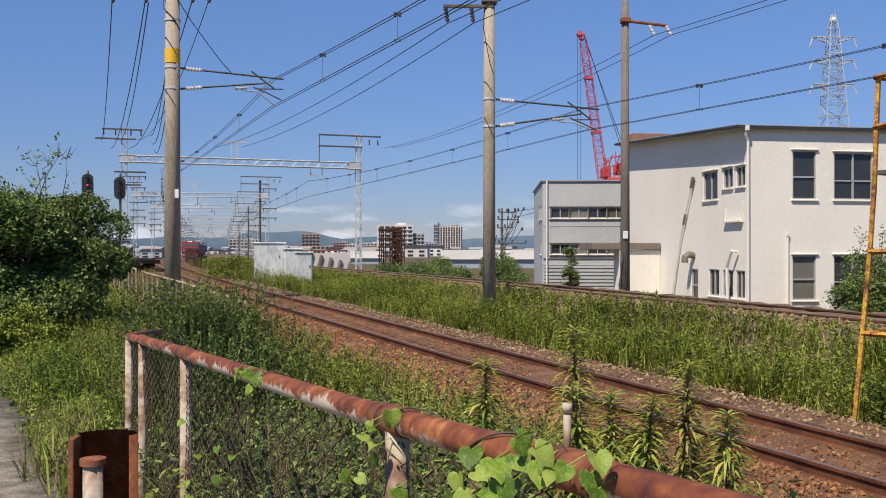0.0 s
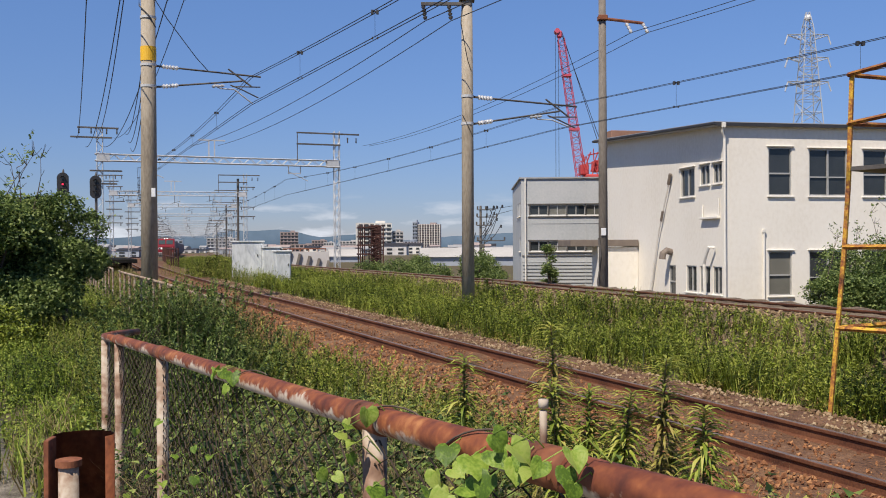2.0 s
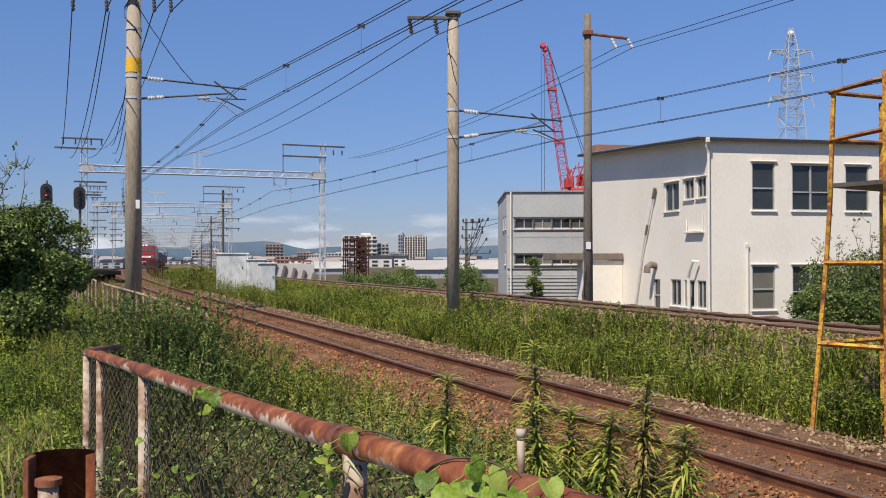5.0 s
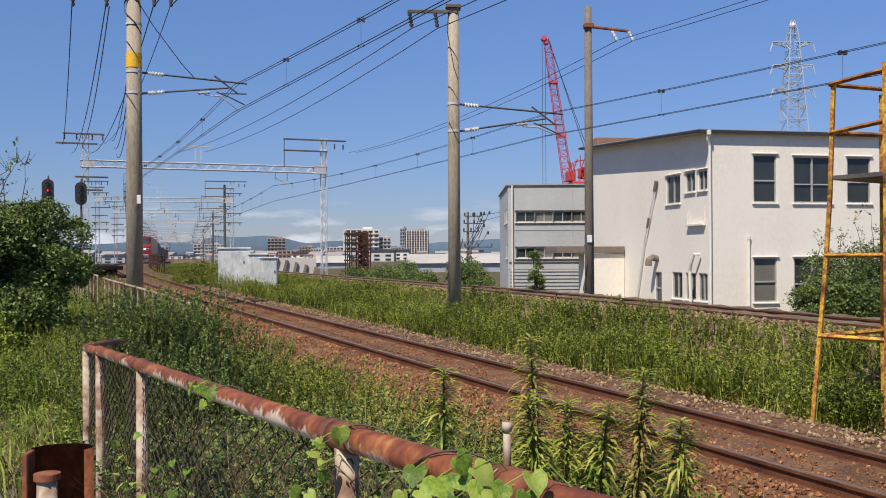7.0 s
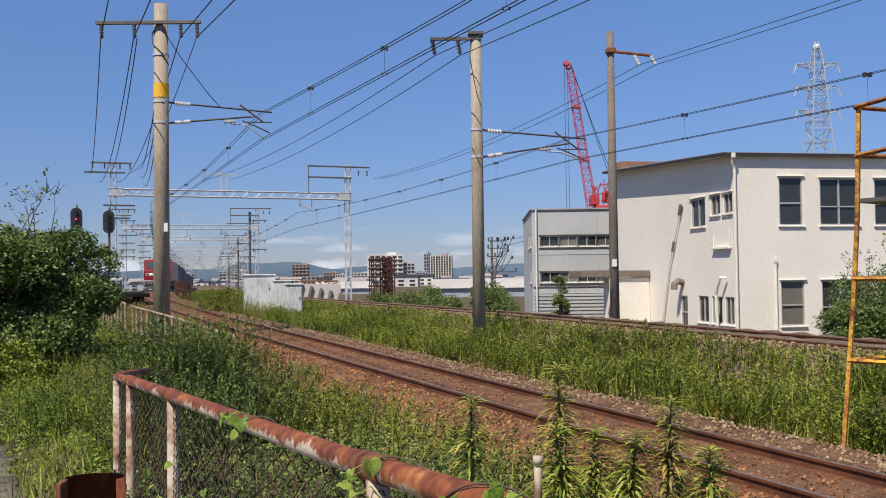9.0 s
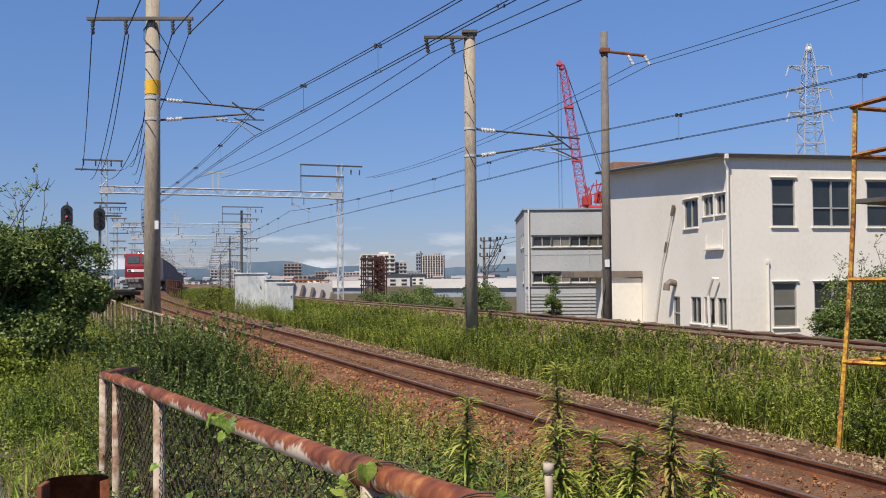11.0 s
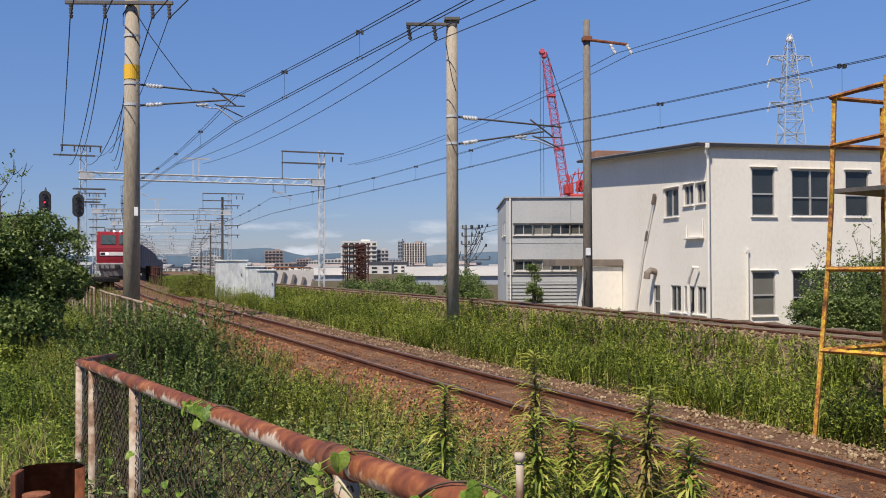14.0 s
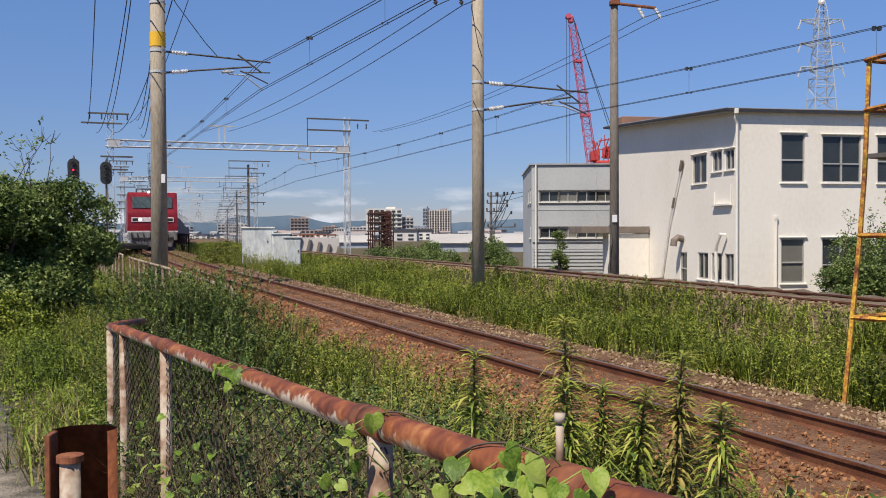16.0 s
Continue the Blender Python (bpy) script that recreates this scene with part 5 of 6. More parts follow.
apartment(-66, 520, -3, 14, 8, 6.5, M_APTB, 6, 3, 6, "distant low brown building")
apartment(-32, 560, -3, 12, 8, 6.5, M_APTG, 6, 3, 6, "distant low grey building")


def warehouse(x, y, w, d, h, z0, turn, label):
    t = thing("warehouse", label, "building", pose(x, y, z0, 0, 0, turn))
    bm = B()
    box(bm, (0, 0, h / 2), (w, d, h))
    part("wall", bm, M_APTG, t)
    bm = B()
    v = [bm.verts.new(p) for p in ((-w / 2 - 0.4, -d / 2 - 0.4, h), (w / 2 + 0.4, -d / 2 - 0.4, h), (w / 2 + 0.4, 0, h + 1.35), (-w / 2 - 0.4, 0, h + 1.35), (w / 2 + 0.4, d / 2 + 0.4, h), (-w / 2 - 0.4, d / 2 + 0.4, h))]
    bm.faces.new((v[0], v[1], v[2], v[3]))
    bm.faces.new((v[3], v[2], v[4], v[5]))
    bm.faces.new((v[0], v[3], v[5]))
    bm.faces.new((v[1], v[4], v[2]))
    part("roof", bm, M_WARE, t, "pale sheet roof")


warehouse(7.5, 140, 15, 10, 1.35, -1.0, 2, "long low warehouse with a pale roof")
warehouse(-15, 180, 5.5, 8, 1.1, -1.0, 8, "low pale roofed shed in the distance")


def parapet_wall():
    t = thing("buttressed_wall", "pinkish concrete wall with slanting buttresses", "wall", pose(-12.6, 100, -1.2, 0, 0, 6))
    bm = B()
    box(bm, (0, 0, 1.25), (5.2, 0.4, 2.7))
    part("wall", bm, M_APT, t)
    for k in range(5):
        bm = B()
        box(bm, (-2.1 + 1.05 * k, -0.3, 1.0), (0.28, 0.4, 2.4), pose(0, 0, 0, 0, 14, 0))
        part("buttress", bm, M_CONCRETE_D, t)
    bm = B()
    box(bm, (0, 0.3, 2.9), (4.6, 0.1, 0.12))
    for k in range(6):
        box(bm, (-2.2 + 0.88 * k, 0.3, 2.75), (0.1, 0.1, 0.4))
    part("railing", bm, M_RUST, t)


parapet_wall()


def house(x, y, w, d, h, turn, m, roof_m, label):
    t = thing("house", label, "house", pose(x, y, -1.4, 0, 0, turn), "far houses")
    bm = B()
    box(bm, (0, 0, h / 2), (w, d, h))
    part("wall", bm, m, t)
    bm = B()
    r = h * 0.28
    v = [bm.verts.new(p) for p in ((-w * 0.54, -d * 0.54, h), (w * 0.54, -d * 0.54, h), (w * 0.54, d * 0.54, h), (-w * 0.54, d * 0.54, h), (-w * 0.54, 0, h + r), (w * 0.54, 0, h + r))]
    for f in ((0, 1, 5, 4), (2, 3, 4, 5), (0, 4, 3), (1, 2, 5), (3, 2, 1, 0)):
        bm.faces.new([v[k] for k in f])
    part("roof", bm, roof_m, t)
    for k in range(2):
        for z in (0.3, 0.68):
            bm = B()
            box(bm, ((k - 0.5) * w * 0.5, -d / 2 - 0.03, h * z), (w * 0.24, 0.1, h * 0.2))
            part("window", bm, M_GLASS, t)


def far_houses():
    rng = random.Random(5)
    walls = ((M_APT, "pale"), (M_APTG, "grey"), (M_APTB, "brown"), (M_TRIMW, "white"))
    roofs = ((M_ROOFG, "grey"), (M_ROOFD, "dark"), (M_APTB, "brown"))
    for k in range(130):
        y = rng.uniform(310, 700)
        x = rng.uniform(-0.36, 0.10) * y
        line_x = NEAR[int(min(y * 1.03 + S_BACK, len(NEAR) - 1))][0]
        if line_x - 9 < x < line_x + 20:
            x = line_x + (-14 if k % 2 else 26) + rng.uniform(-4, 4)
        (m, mn), (r, rn) = rng.choice(walls), rng.choice(roofs)
        house(x, y, rng.uniform(5, 9), rng.uniform(5, 8), rng.uniform(1.8, 3.9), rng.uniform(-14, 14), m, r, f"distant {mn} house with a {rn} roof")


far_houses()


def lineside_power_pole():
    t = thing("utility_pole", "cluttered steel utility pole behind the raised track", "utility pole", pose(5.7, 90, -1))
    bm = B()
    tube(bm, [(0, 0, 0), (0, 0, 6.8)], [0.16, 0.11], 10)
    part("shaft", bm, M_CONCRETE_D, t)
    for z, w, x in ((6.4, 1.6, 0.5), (5.7, 1.9, 0.6), (4.9, 1.4, 0.3), (3.4, 2.6, 1.0)):
        bm = B()
        box(bm, (x, -0.1, z), (w, 0.1, 0.1))
        part("crossarm", bm, M_STEEL_D, t)
        for k in range(3):
            bm = B()
            rod(bm, (x - w / 2 + w * k / 2, -0.1, z), (x - w / 2 + w * k / 2, -0.1, z + 0.35), 0.08, n=8)
            part("insulator", bm, M_STEEL_D, t)
    bm = B()
    tube(bm, [(0.9, -0.1, 6.4), (1.3, -0.1, 5.6), (0.6, -0.1, 4.4), (0.2, -0.1, 3.8)], 0.045)
    part("drop_cable", bm, M_WIRE, t)
    rng = random.Random(31)
    for k in range(7):
        a = Vector((rng.uniform(-0.2, 0.3), -0.15, rng.uniform(2.5, 6.3)))
        b = Vector((rng.uniform(0.6, 2.4), -0.15, rng.uniform(4.6, 6.9)))
        bm = B()
        tube(bm, hang(a, b, rng.uniform(0.3, 0.8), 8), 0.035)
        rod(bm, b, b - Vector((0, 0, 0.3)), 0.09, n=8)
        part("jumper_cable", bm, M_WIRE, t)
    for z in (2.4, 2.9):
        bm = B()
        box(bm, (0.1, -0.2, z), (0.5, 0.4, 0.4), bevel=0.04)
        part("switch_box", bm, M_STEEL_D, t)
    bm = B()
    rod(bm, (-0.5, -0.1, 4.2), (-1.1, -0.1, 1.8), 0.04)
    part("stay_wire", bm, M_WIRE, t)
    for z in (6.5, 5.8):
        wire("power_line", "thin dark power line to the factory", hang((6.2, 90, z - 1), (9.0, 66, 5.4), 0.2), 0.02)


lineside_power_pole()


def rust_railing():
    """Brown bridge railing along the near track where it passes the first gantry."""
    t = thing("bridge_railing", "rust brown railing beside the near track", "fence")
    for z in (0.45, 1.0):
        bm = B()
        tube(bm, [on_line(NEAR, Z_NEAR, s, 2.5, z - 0.2) for s in range(62, 97, 2)], 0.045, 6)
        part("rail_bar", bm, M_FRAMERUST, t)
    for s in range(62, 97, 2):
        bm = B()
        p = on_line(NEAR, Z_NEAR, s, 2.5)
        rod(bm, (p.x, p.y, p.z - 0.9), (p.x, p.y, p.z + 0.9), 0.055, n=6)
        part("post", bm, M_FRAMERUST, t)


rust_railing()


def girder():
    t = thing("bridge_girder", "dark steel deck girder beside the track", "girder", pose(-17.3, 51.0, 0, 0, 0, 22))
    bm = B()
    box(bm, (0, 0, 1.2), (2.6, 9.5, 0.2), bevel=0.02)
    part("deck", bm, M_DECK, t)
    for x in (-1.1, 0.0, 1.1):
        bm = B()
        box(bm, (x, 0, 0.6), (0.2, 5.2, 1.3))
        part("web", bm, M_DECK, t)


girder()
house(-27.9, 82, 2.2, 2.4, 1.9, 10, M_TRIMW, M_ROOFG, "small white trackside hut")


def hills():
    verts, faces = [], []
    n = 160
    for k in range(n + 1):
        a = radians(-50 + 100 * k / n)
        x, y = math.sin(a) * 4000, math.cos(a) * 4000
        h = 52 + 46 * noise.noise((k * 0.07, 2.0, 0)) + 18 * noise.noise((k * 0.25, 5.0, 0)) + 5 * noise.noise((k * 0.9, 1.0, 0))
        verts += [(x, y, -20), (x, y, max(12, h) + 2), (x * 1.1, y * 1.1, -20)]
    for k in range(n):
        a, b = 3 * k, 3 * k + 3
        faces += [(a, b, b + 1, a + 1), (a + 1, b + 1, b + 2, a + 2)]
    # the ridge looks hazy through its colour alone, no air in between
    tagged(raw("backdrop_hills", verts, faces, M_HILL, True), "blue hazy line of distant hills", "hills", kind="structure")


hills()


# ---- train ----
def locomotive():
    t = thing("locomotive", "red electric locomotive with a pale nose band", "locomotive")
    W, L, H0, H1 = 2.9, 19.0, 1.05, 3.45
    bm = B()
    # body side profile: the nose leans back above the lamp band; x across, y along, the nose at y = 0
    prof = [(0.0, H0), (-0.02, 1.35), (0.0, 2.15), (0.12, 2.45), (0.38, 3.25), (0.55, H1), (L - 0.55, H1), (L, 2.15), (L, H0)]
    left = [bm.verts.new((-W / 2, y, z)) for y, z in prof]
    right = [bm.verts.new((W / 2, y, z)) for y, z in prof]
    bm.faces.new(left)
    bm.faces.new(right[::-1])
    for k in range(len(prof)):
        j = (k + 1) % len(prof)
        bm.faces.new((left[k], left[j], right[j], right[k]))
    bmesh.ops.bevel(bm, geom=bm.edges[:], offset=0.05, segments=2, affect="EDGES")
    part("body", bm, M_LOCO, t, "dark red body")
    for sx in (-1, 1):
        bm = B()
        box(bm, (sx * 0.63, 0, 0), (1.06, 0.04, 0.74), pose(0, 0.21, 2.82, -18, 0, 0), bevel=0.015)
        part("windscreen", bm, M_WINDSCREEN, t, "dark greenish windscreen")
        bm = B()
        tube(bm, [(sx * 0.3, 0.06, 2.5), (sx * 0.75, 0.2, 2.9)], 0.012)
        part("wiper", bm, M_BLACK, t)
        bm = B()
        box(bm, (sx * 1.0, -0.055, 1.78), (0.34, 0.05, 0.17), bevel=0.02)
        part("lamp_box", bm, M_BLACK, t)
        bm = B()
        rod(bm, (sx * 0.72, -0.03, 1.78), (sx * 0.72, -0.085, 1.78), 0.085, n=14)
        part("headlamp", bm, M_LAMP, t, "lit headlamp")
        bm = B()
        rod(bm, (sx * 0.22, 0.45, 3.47), (sx * 0.22, 0.37, 3.47), 0.07, n=12)
        part("roof_lamp", bm, M_LAMP, t)
        bm = B()
        box(bm, (sx * 1.32, -0.16, 0.78), (0.2, 0.26, 0.5), bevel=0.03)
        part("step", bm, M_UNDER, t)
    bm = B()
    box(bm, (0, -0.045, 1.78), (2.44, 0.03, 0.27), bevel=0.008)
    part("nose_band", bm, M_LOCO_W, t, "pale nose band")
    bm = B()
    box(bm, (0, -0.02, 1.07), (2.92, 0.05, 0.06))
    part("trim_line", bm, M_LOCO_W, t)
    bm = B()
    box(bm, (0, 0.0, 0.86), (2.7, 0.34, 0.42), bevel=0.05)
    part("buffer_beam", bm, M_UNDER, t)
    bm = B()
    v = [bm.verts.new(p) for p in ((-1.25, -0.1, 0.66), (1.25, -0.1, 0.66), (1.1, 0.0, 0.14), (-1.1, 0.0, 0.14))]
    f = bm.faces.new(v)
    r = bmesh.ops.extrude_face_region(bm, geom=[f])
    bmesh.ops.translate(bm, vec=(0, 0.3, 0), verts=[e for e in r["geom"] if isinstance(e, bmesh.types.BMVert)])
    part("snow_plough", bm, M_UNDER, t)
    bm = B()
    box(bm, (0, -0.22, 0.84), (0.34, 0.4, 0.3), bevel=0.04)
    part("coupler", bm, M_BLACK, t)
    for x in (-0.9, -0.55, 0.5, 0.85):
        bm = B()
        tube(bm, [(x, -0.18, 0.95), (x + 0.03, -0.3, 0.6), (x + 0.08, -0.2, 0.45)], 0.03)
        part("brake_hose", bm, M_BLACK, t)
    bm = B()
    box(bm, (0, L / 2, 0.75), (2.4, L - 2.4, 0.5), bevel=0.04)
    part("underframe", bm, M_UNDER, t)
    for y in (2.4, 5.0, 8.3, 10.9, 14.1, 16.7):
        bm = B()
        for sx in (-0.533, 0.533):
            rod(bm, (sx - 0.06, y, 0.55), (sx + 0.06, y, 0.55), 0.55, n=20)
        rod(bm, (-0.6, y, 0.55), (0.6, y, 0.55), 0.08)
        part("wheelset", bm, M_UNDER, t)
    bm = B()
    for y in (3.4, 15.4):
        for x in (-0.55, 0.55):
            rod(bm, (x, y - 0.9, 3.5), (x * 0.9, y + 0.9, 3.75), 0.035)
        rod(bm, (-0.85, y + 0.9, 3.8), (0.85, y + 0.9, 3.8), 0.04)
        for x in (-0.5, 0.5):
            rod(bm, (x, y - 0.6, 3.4), (x, y - 0.6, 3.65), 0.07)
    box(bm, (0, 9.5, 3.55), (1.6, 6.0, 0.25), bevel=0.05)
    part("pantograph", bm, M_UNDER, t)
    for k, x in enumerate((-0.9, -0.2, 0.6)):
        bm = B()
        rod(bm, (x, 1.6 + 0.3 * k, 3.4), (x, 1.6 + 0.3 * k, 3.72), 0.05, n=8)
        part("roof_horn", bm, M_STEEL_D, t)
    return t


def container_wagon():
    t = thing("container_wagon", "flat wagon loaded with dull purple freight containers", "freight wagon", None, "freight wagons")
    L = 20.0
    bm = B()
    box(bm, (0, L / 2, 0.95), (2.6, L - 0.6, 0.22), bevel=0.03)
    box(bm, (0, L / 2, 0.7), (0.8, L - 2, 0.4), bevel=0.03)
    part("flat_frame", bm, M_UNDER, t)
    body = rib = None
    for k in range(5):
        m = pose(0, 2.1 + 3.95 * k, 1.07)
        if body is None:
            bm = B()
            box(bm, (0, 0, 1.25), (2.45, 3.7, 2.5), bevel=0.03)
            body = part("container", bm, M_CONT, t)
            body.matrix_basis = m
            rib = []
            for sx in (-1, 1):
                bm = B()
                ys = [(y0 + 0.2125 * q, 1.232 if q % 2 else 1.268) for y0 in (-1.7,) for q in range(17)]
                sheet = [(bm.verts.new((sx * x, y, 0.08)), bm.verts.new((sx * x, y, 2.42))) for y, x in ys]
                back = [(bm.verts.new((sx * 1.226, y, 0.08)), bm.verts.new((sx * 1.226, y, 2.42))) for y, x in ys]
                for p, q, r, s in zip(sheet, sheet[1:], back, back[1:]):
                    bm.faces.new((p[0], q[0], q[1], p[1]))
                    bm.faces.new((p[1], q[1], s[1], r[1]))
                rib.append(part("side_panel", bm, M_CONT_B, body))
        else:
            c = share("container", body, t, m)
            for piece in rib:
                share("side_panel", piece, c, Matrix())
    for y in (2.2, 4.2, 15.8, 17.8):
        bm = B()
        for sx in (-0.533, 0.533):
            rod(bm, (sx - 0.06, y, 0.43), (sx + 0.06, y, 0.43), 0.43, n=16)
        rod(bm, (-0.6, y, 0.43), (0.6, y, 0.43), 0.07)
        part("wheelset", bm, M_UNDER, t)
    return t


LOCO = locomotive()
WAGONS = [container_wagon()]
for _ in range(8):
    WAGONS.append(copy_thing(WAGONS[0], Matrix()))


# ---- plants ----
def leaf_cloud(name, material, stems, leaf, count, droop, label, category, seed, kind="stuff", roll=0.8, shape=1.0, corners=4):
    """Many small plants in one mesh. stems: rows of x, y, z, height, lean x, lean y; leaf: length and width; count: leaves a metre of stem."""
    rng = np.random.default_rng(seed)
    stems = np.asarray(stems)
    n = np.maximum(2, (stems[:, 3] * count).astype(int))
    idx = np.repeat(np.arange(len(stems)), n)
    S = stems[idx]
    f = rng.uniform(0.02, 1.0, len(idx)) ** 0.85
    base = S[:, :3] + np.column_stack([S[:, 4] * f * f, S[:, 5] * f * f, S[:, 3] * f])
    az = rng.uniform(0, 2 * np.pi, len(idx))
    el = rng.normal(0.45 - droop, 0.45, len(idx))
    ln = leaf[0] * rng.uniform(0.6, 1.3, len(idx)) * (1 - 0.35 * f * shape)
    wd = leaf[1] * rng.uniform(0.7, 1.3, len(idx))
    d = np.column_stack([np.cos(az) * np.cos(el), np.sin(az) * np.cos(el), np.sin(el)])
    side = np.column_stack([-np.sin(az), np.cos(az), rng.normal(0, roll, len(idx))])
    side /= np.linalg.norm(side, axis=1)[:, None]
    tip = base + d * ln[:, None] - np.array([0, 0, 1]) * (ln * droop * 0.6)[:, None]
    mid = base + d * (ln * 0.5)[:, None] + np.array([0, 0, 1]) * (ln * 0.07)[:, None]
    if corners == 4:
        v = np.stack([base, mid + side * wd[:, None] / 2, tip, mid - side * wd[:, None] / 2], 1).reshape(-1, 3)
    else:
        v = np.stack([base * 0.7 + mid * 0.3 + side * wd[:, None] * 0.6, tip, base * 0.7 + mid * 0.3 - side * wd[:, None] * 0.6], 1).reshape(-1, 3)
    q = np.arange(len(idx) * corners).reshape(-1, corners)
    me = bpy.data.meshes.new(name)
    me.vertices.add(len(v))
    me.vertices.foreach_set("co", v.ravel())
    me.loops.add(len(v))
    me.loops.foreach_set("vertex_index", q.ravel())
    me.polygons.add(len(q))
    me.polygons.foreach_set("loop_start", q[:, 0])
    me.polygons.foreach_set("loop_total", np.full(len(q), corners))
    me.materials.append(material)
    me.update(calc_edges=True)
    ob = new(name, me)
    if kind:
        tagged(ob, label, category, kind=kind)
    return ob


def blades(name, material, roots, height, width, seed, label, category, lean=0.35):
    """Grass: each root gets one bent two piece blade."""
    rng = np.random.default_rng(seed)
    roots = np.asarray(roots)
    n = len(roots)
    h = height * rng.uniform(0.5, 1.25, n) * (roots[:, 3] if roots.shape[1] > 3 else 1)
    az = rng.uniform(0, 2 * np.pi, n)
    out = np.column_stack([np.cos(az), np.sin(az), np.zeros(n)])
    side = np.column_stack([-np.sin(az), np.cos(az), np.zeros(n)]) * (width * rng.uniform(0.6, 1.4, n))[:, None] / 2
    up = np.array([0, 0, 1.0])
    b = roots[:, :3]
    ll = lean * rng.uniform(0.2, 1.6, n)
    m = b + up * (h * 0.6)[:, None] + out * (h * ll * 0.35)[:, None]
    t = b + up * (h * (1 - ll * 0.3))[:, None] + out * (h * ll)[:, None]
    v = np.stack([b - side, b + side, m + side * 0.8, m - side * 0.8, t], 1).reshape(-1, 3)
    k = np.arange(n)[:, None] * 5
    loops = np.concatenate([k + np.array([[0, 1, 2, 3]]), k + np.array([[3, 2, 4]])], 1).ravel()
    starts = (np.arange(n)[:, None] * 7 + np.array([[0, 4]])).ravel()
    me = bpy.data.meshes.new(name)
    me.vertices.add(len(v))
    me.vertices.foreach_set("co", v.ravel())
    me.loops.add(len(loops))
    me.loops.foreach_set("vertex_index", loops)
    me.polygons.add(len(starts))
    me.polygons.foreach_set("loop_start", starts)
    me.polygons.foreach_set("loop_total", np.tile([4, 3], n))
    me.materials.append(material)
    me.update(calc_edges=True)
    return tagged(new(name, me), label, category, kind="stuff")


def scatter(line, heights, s_range, o_range, count, seed, near=0.0):
    """Random places in a strip beside a track, denser towards the viewer."""
    rng = np.random.default_rng(seed)
    f = rng.uniform(0, 1, count)
    s = s_range[0] + (s_range[1] - s_range[0]) * f ** (1 + near)
    o = rng.uniform(*o_range, count)
    k = np.clip(s + S_BACK, 0, len(line) - 2)
    i = k.astype(int)
    g = (k - i)[:, None]
    p = line[i] * (1 - g) + line[i + 1] * g
    d = line[i + 1] - line[i]
    d /= np.hypot(d[:, 0], d[:, 1])[:, None]
    xy = p + np.column_stack([d[:, 1], -d[:, 0]]) * o[:, None]
    return np.column_stack([xy, terrain(xy)]), s, o


def patchy(xyz, scale, seed):
    return np.array([noise.noise((p[0] * scale, p[1] * scale, seed)) for p in xyz])


def stems_from(xyz, h0, h1, seed, lean=0.12):
    rng = np.random.default_rng(seed)
    n = len(xyz)
    h = rng.uniform(h0, h1, n)
    return np.column_stack([xyz, h, rng.normal(0, lean, n), rng.normal(0, lean, n)])


def middle_field():
    xyz, s, o = scatter(NEAR, Z_NEAR, (-2, 75), (2.3, 9.5), 16500, 11, 0.6)
    s2, o2 = track_coords(FAR, xyz[:, :2])
    keep = (o2 < -1.8) & (o > 2.75 + 0.5 * patchy(xyz, 0.5, 3.0))
    xyz = xyz[keep]
    h = 0.50 + 0.24 * patchy(xyz, 0.35, 7.0)
    edge = soft_step(-1.7, -2.3, track_coords(FAR, xyz[:, :2])[1])
    h *= 0.28 + 0.72 * edge
    st = stems_from(xyz, 0.75, 1.25, 5)
    st[:, 3] *= h
    leaf_cloud("weeds", M_GRASS, st, (0.085, 0.021), 112, 0.05, "dense knee high green weeds between the tracks", "weeds", 21, corners=3)
    blades("grass", M_GRASS, np.column_stack([xyz, h / 0.5])[np.random.default_rng(4).integers(0, len(xyz), 26000)] + np.random.default_rng(5).normal(0, 0.12, (26000, 4)) * [1, 1, 0, 0], 0.6, 0.011, 6,
           "tall grass between the two tracks", "grass", 0.75)
    # tussocks of long arching blades
    g = np.random.default_rng(61)
    c = xyz[edge > 0.9]
    c = c[g.integers(0, len(c), 300)]
    pick = np.repeat(np.arange(len(c)), 50)
    roots = np.column_stack([c[pick] + g.normal(0, 0.09, (len(pick), 3)) * [1, 1, 0], np.repeat(g.uniform(0.6, 1.2, len(c)), 50)])
    blades("tussocks", M_GRASS, roots, 0.52, 0.014, 62, "bright arching grass tussocks between the tracks", "grass", 1.1)


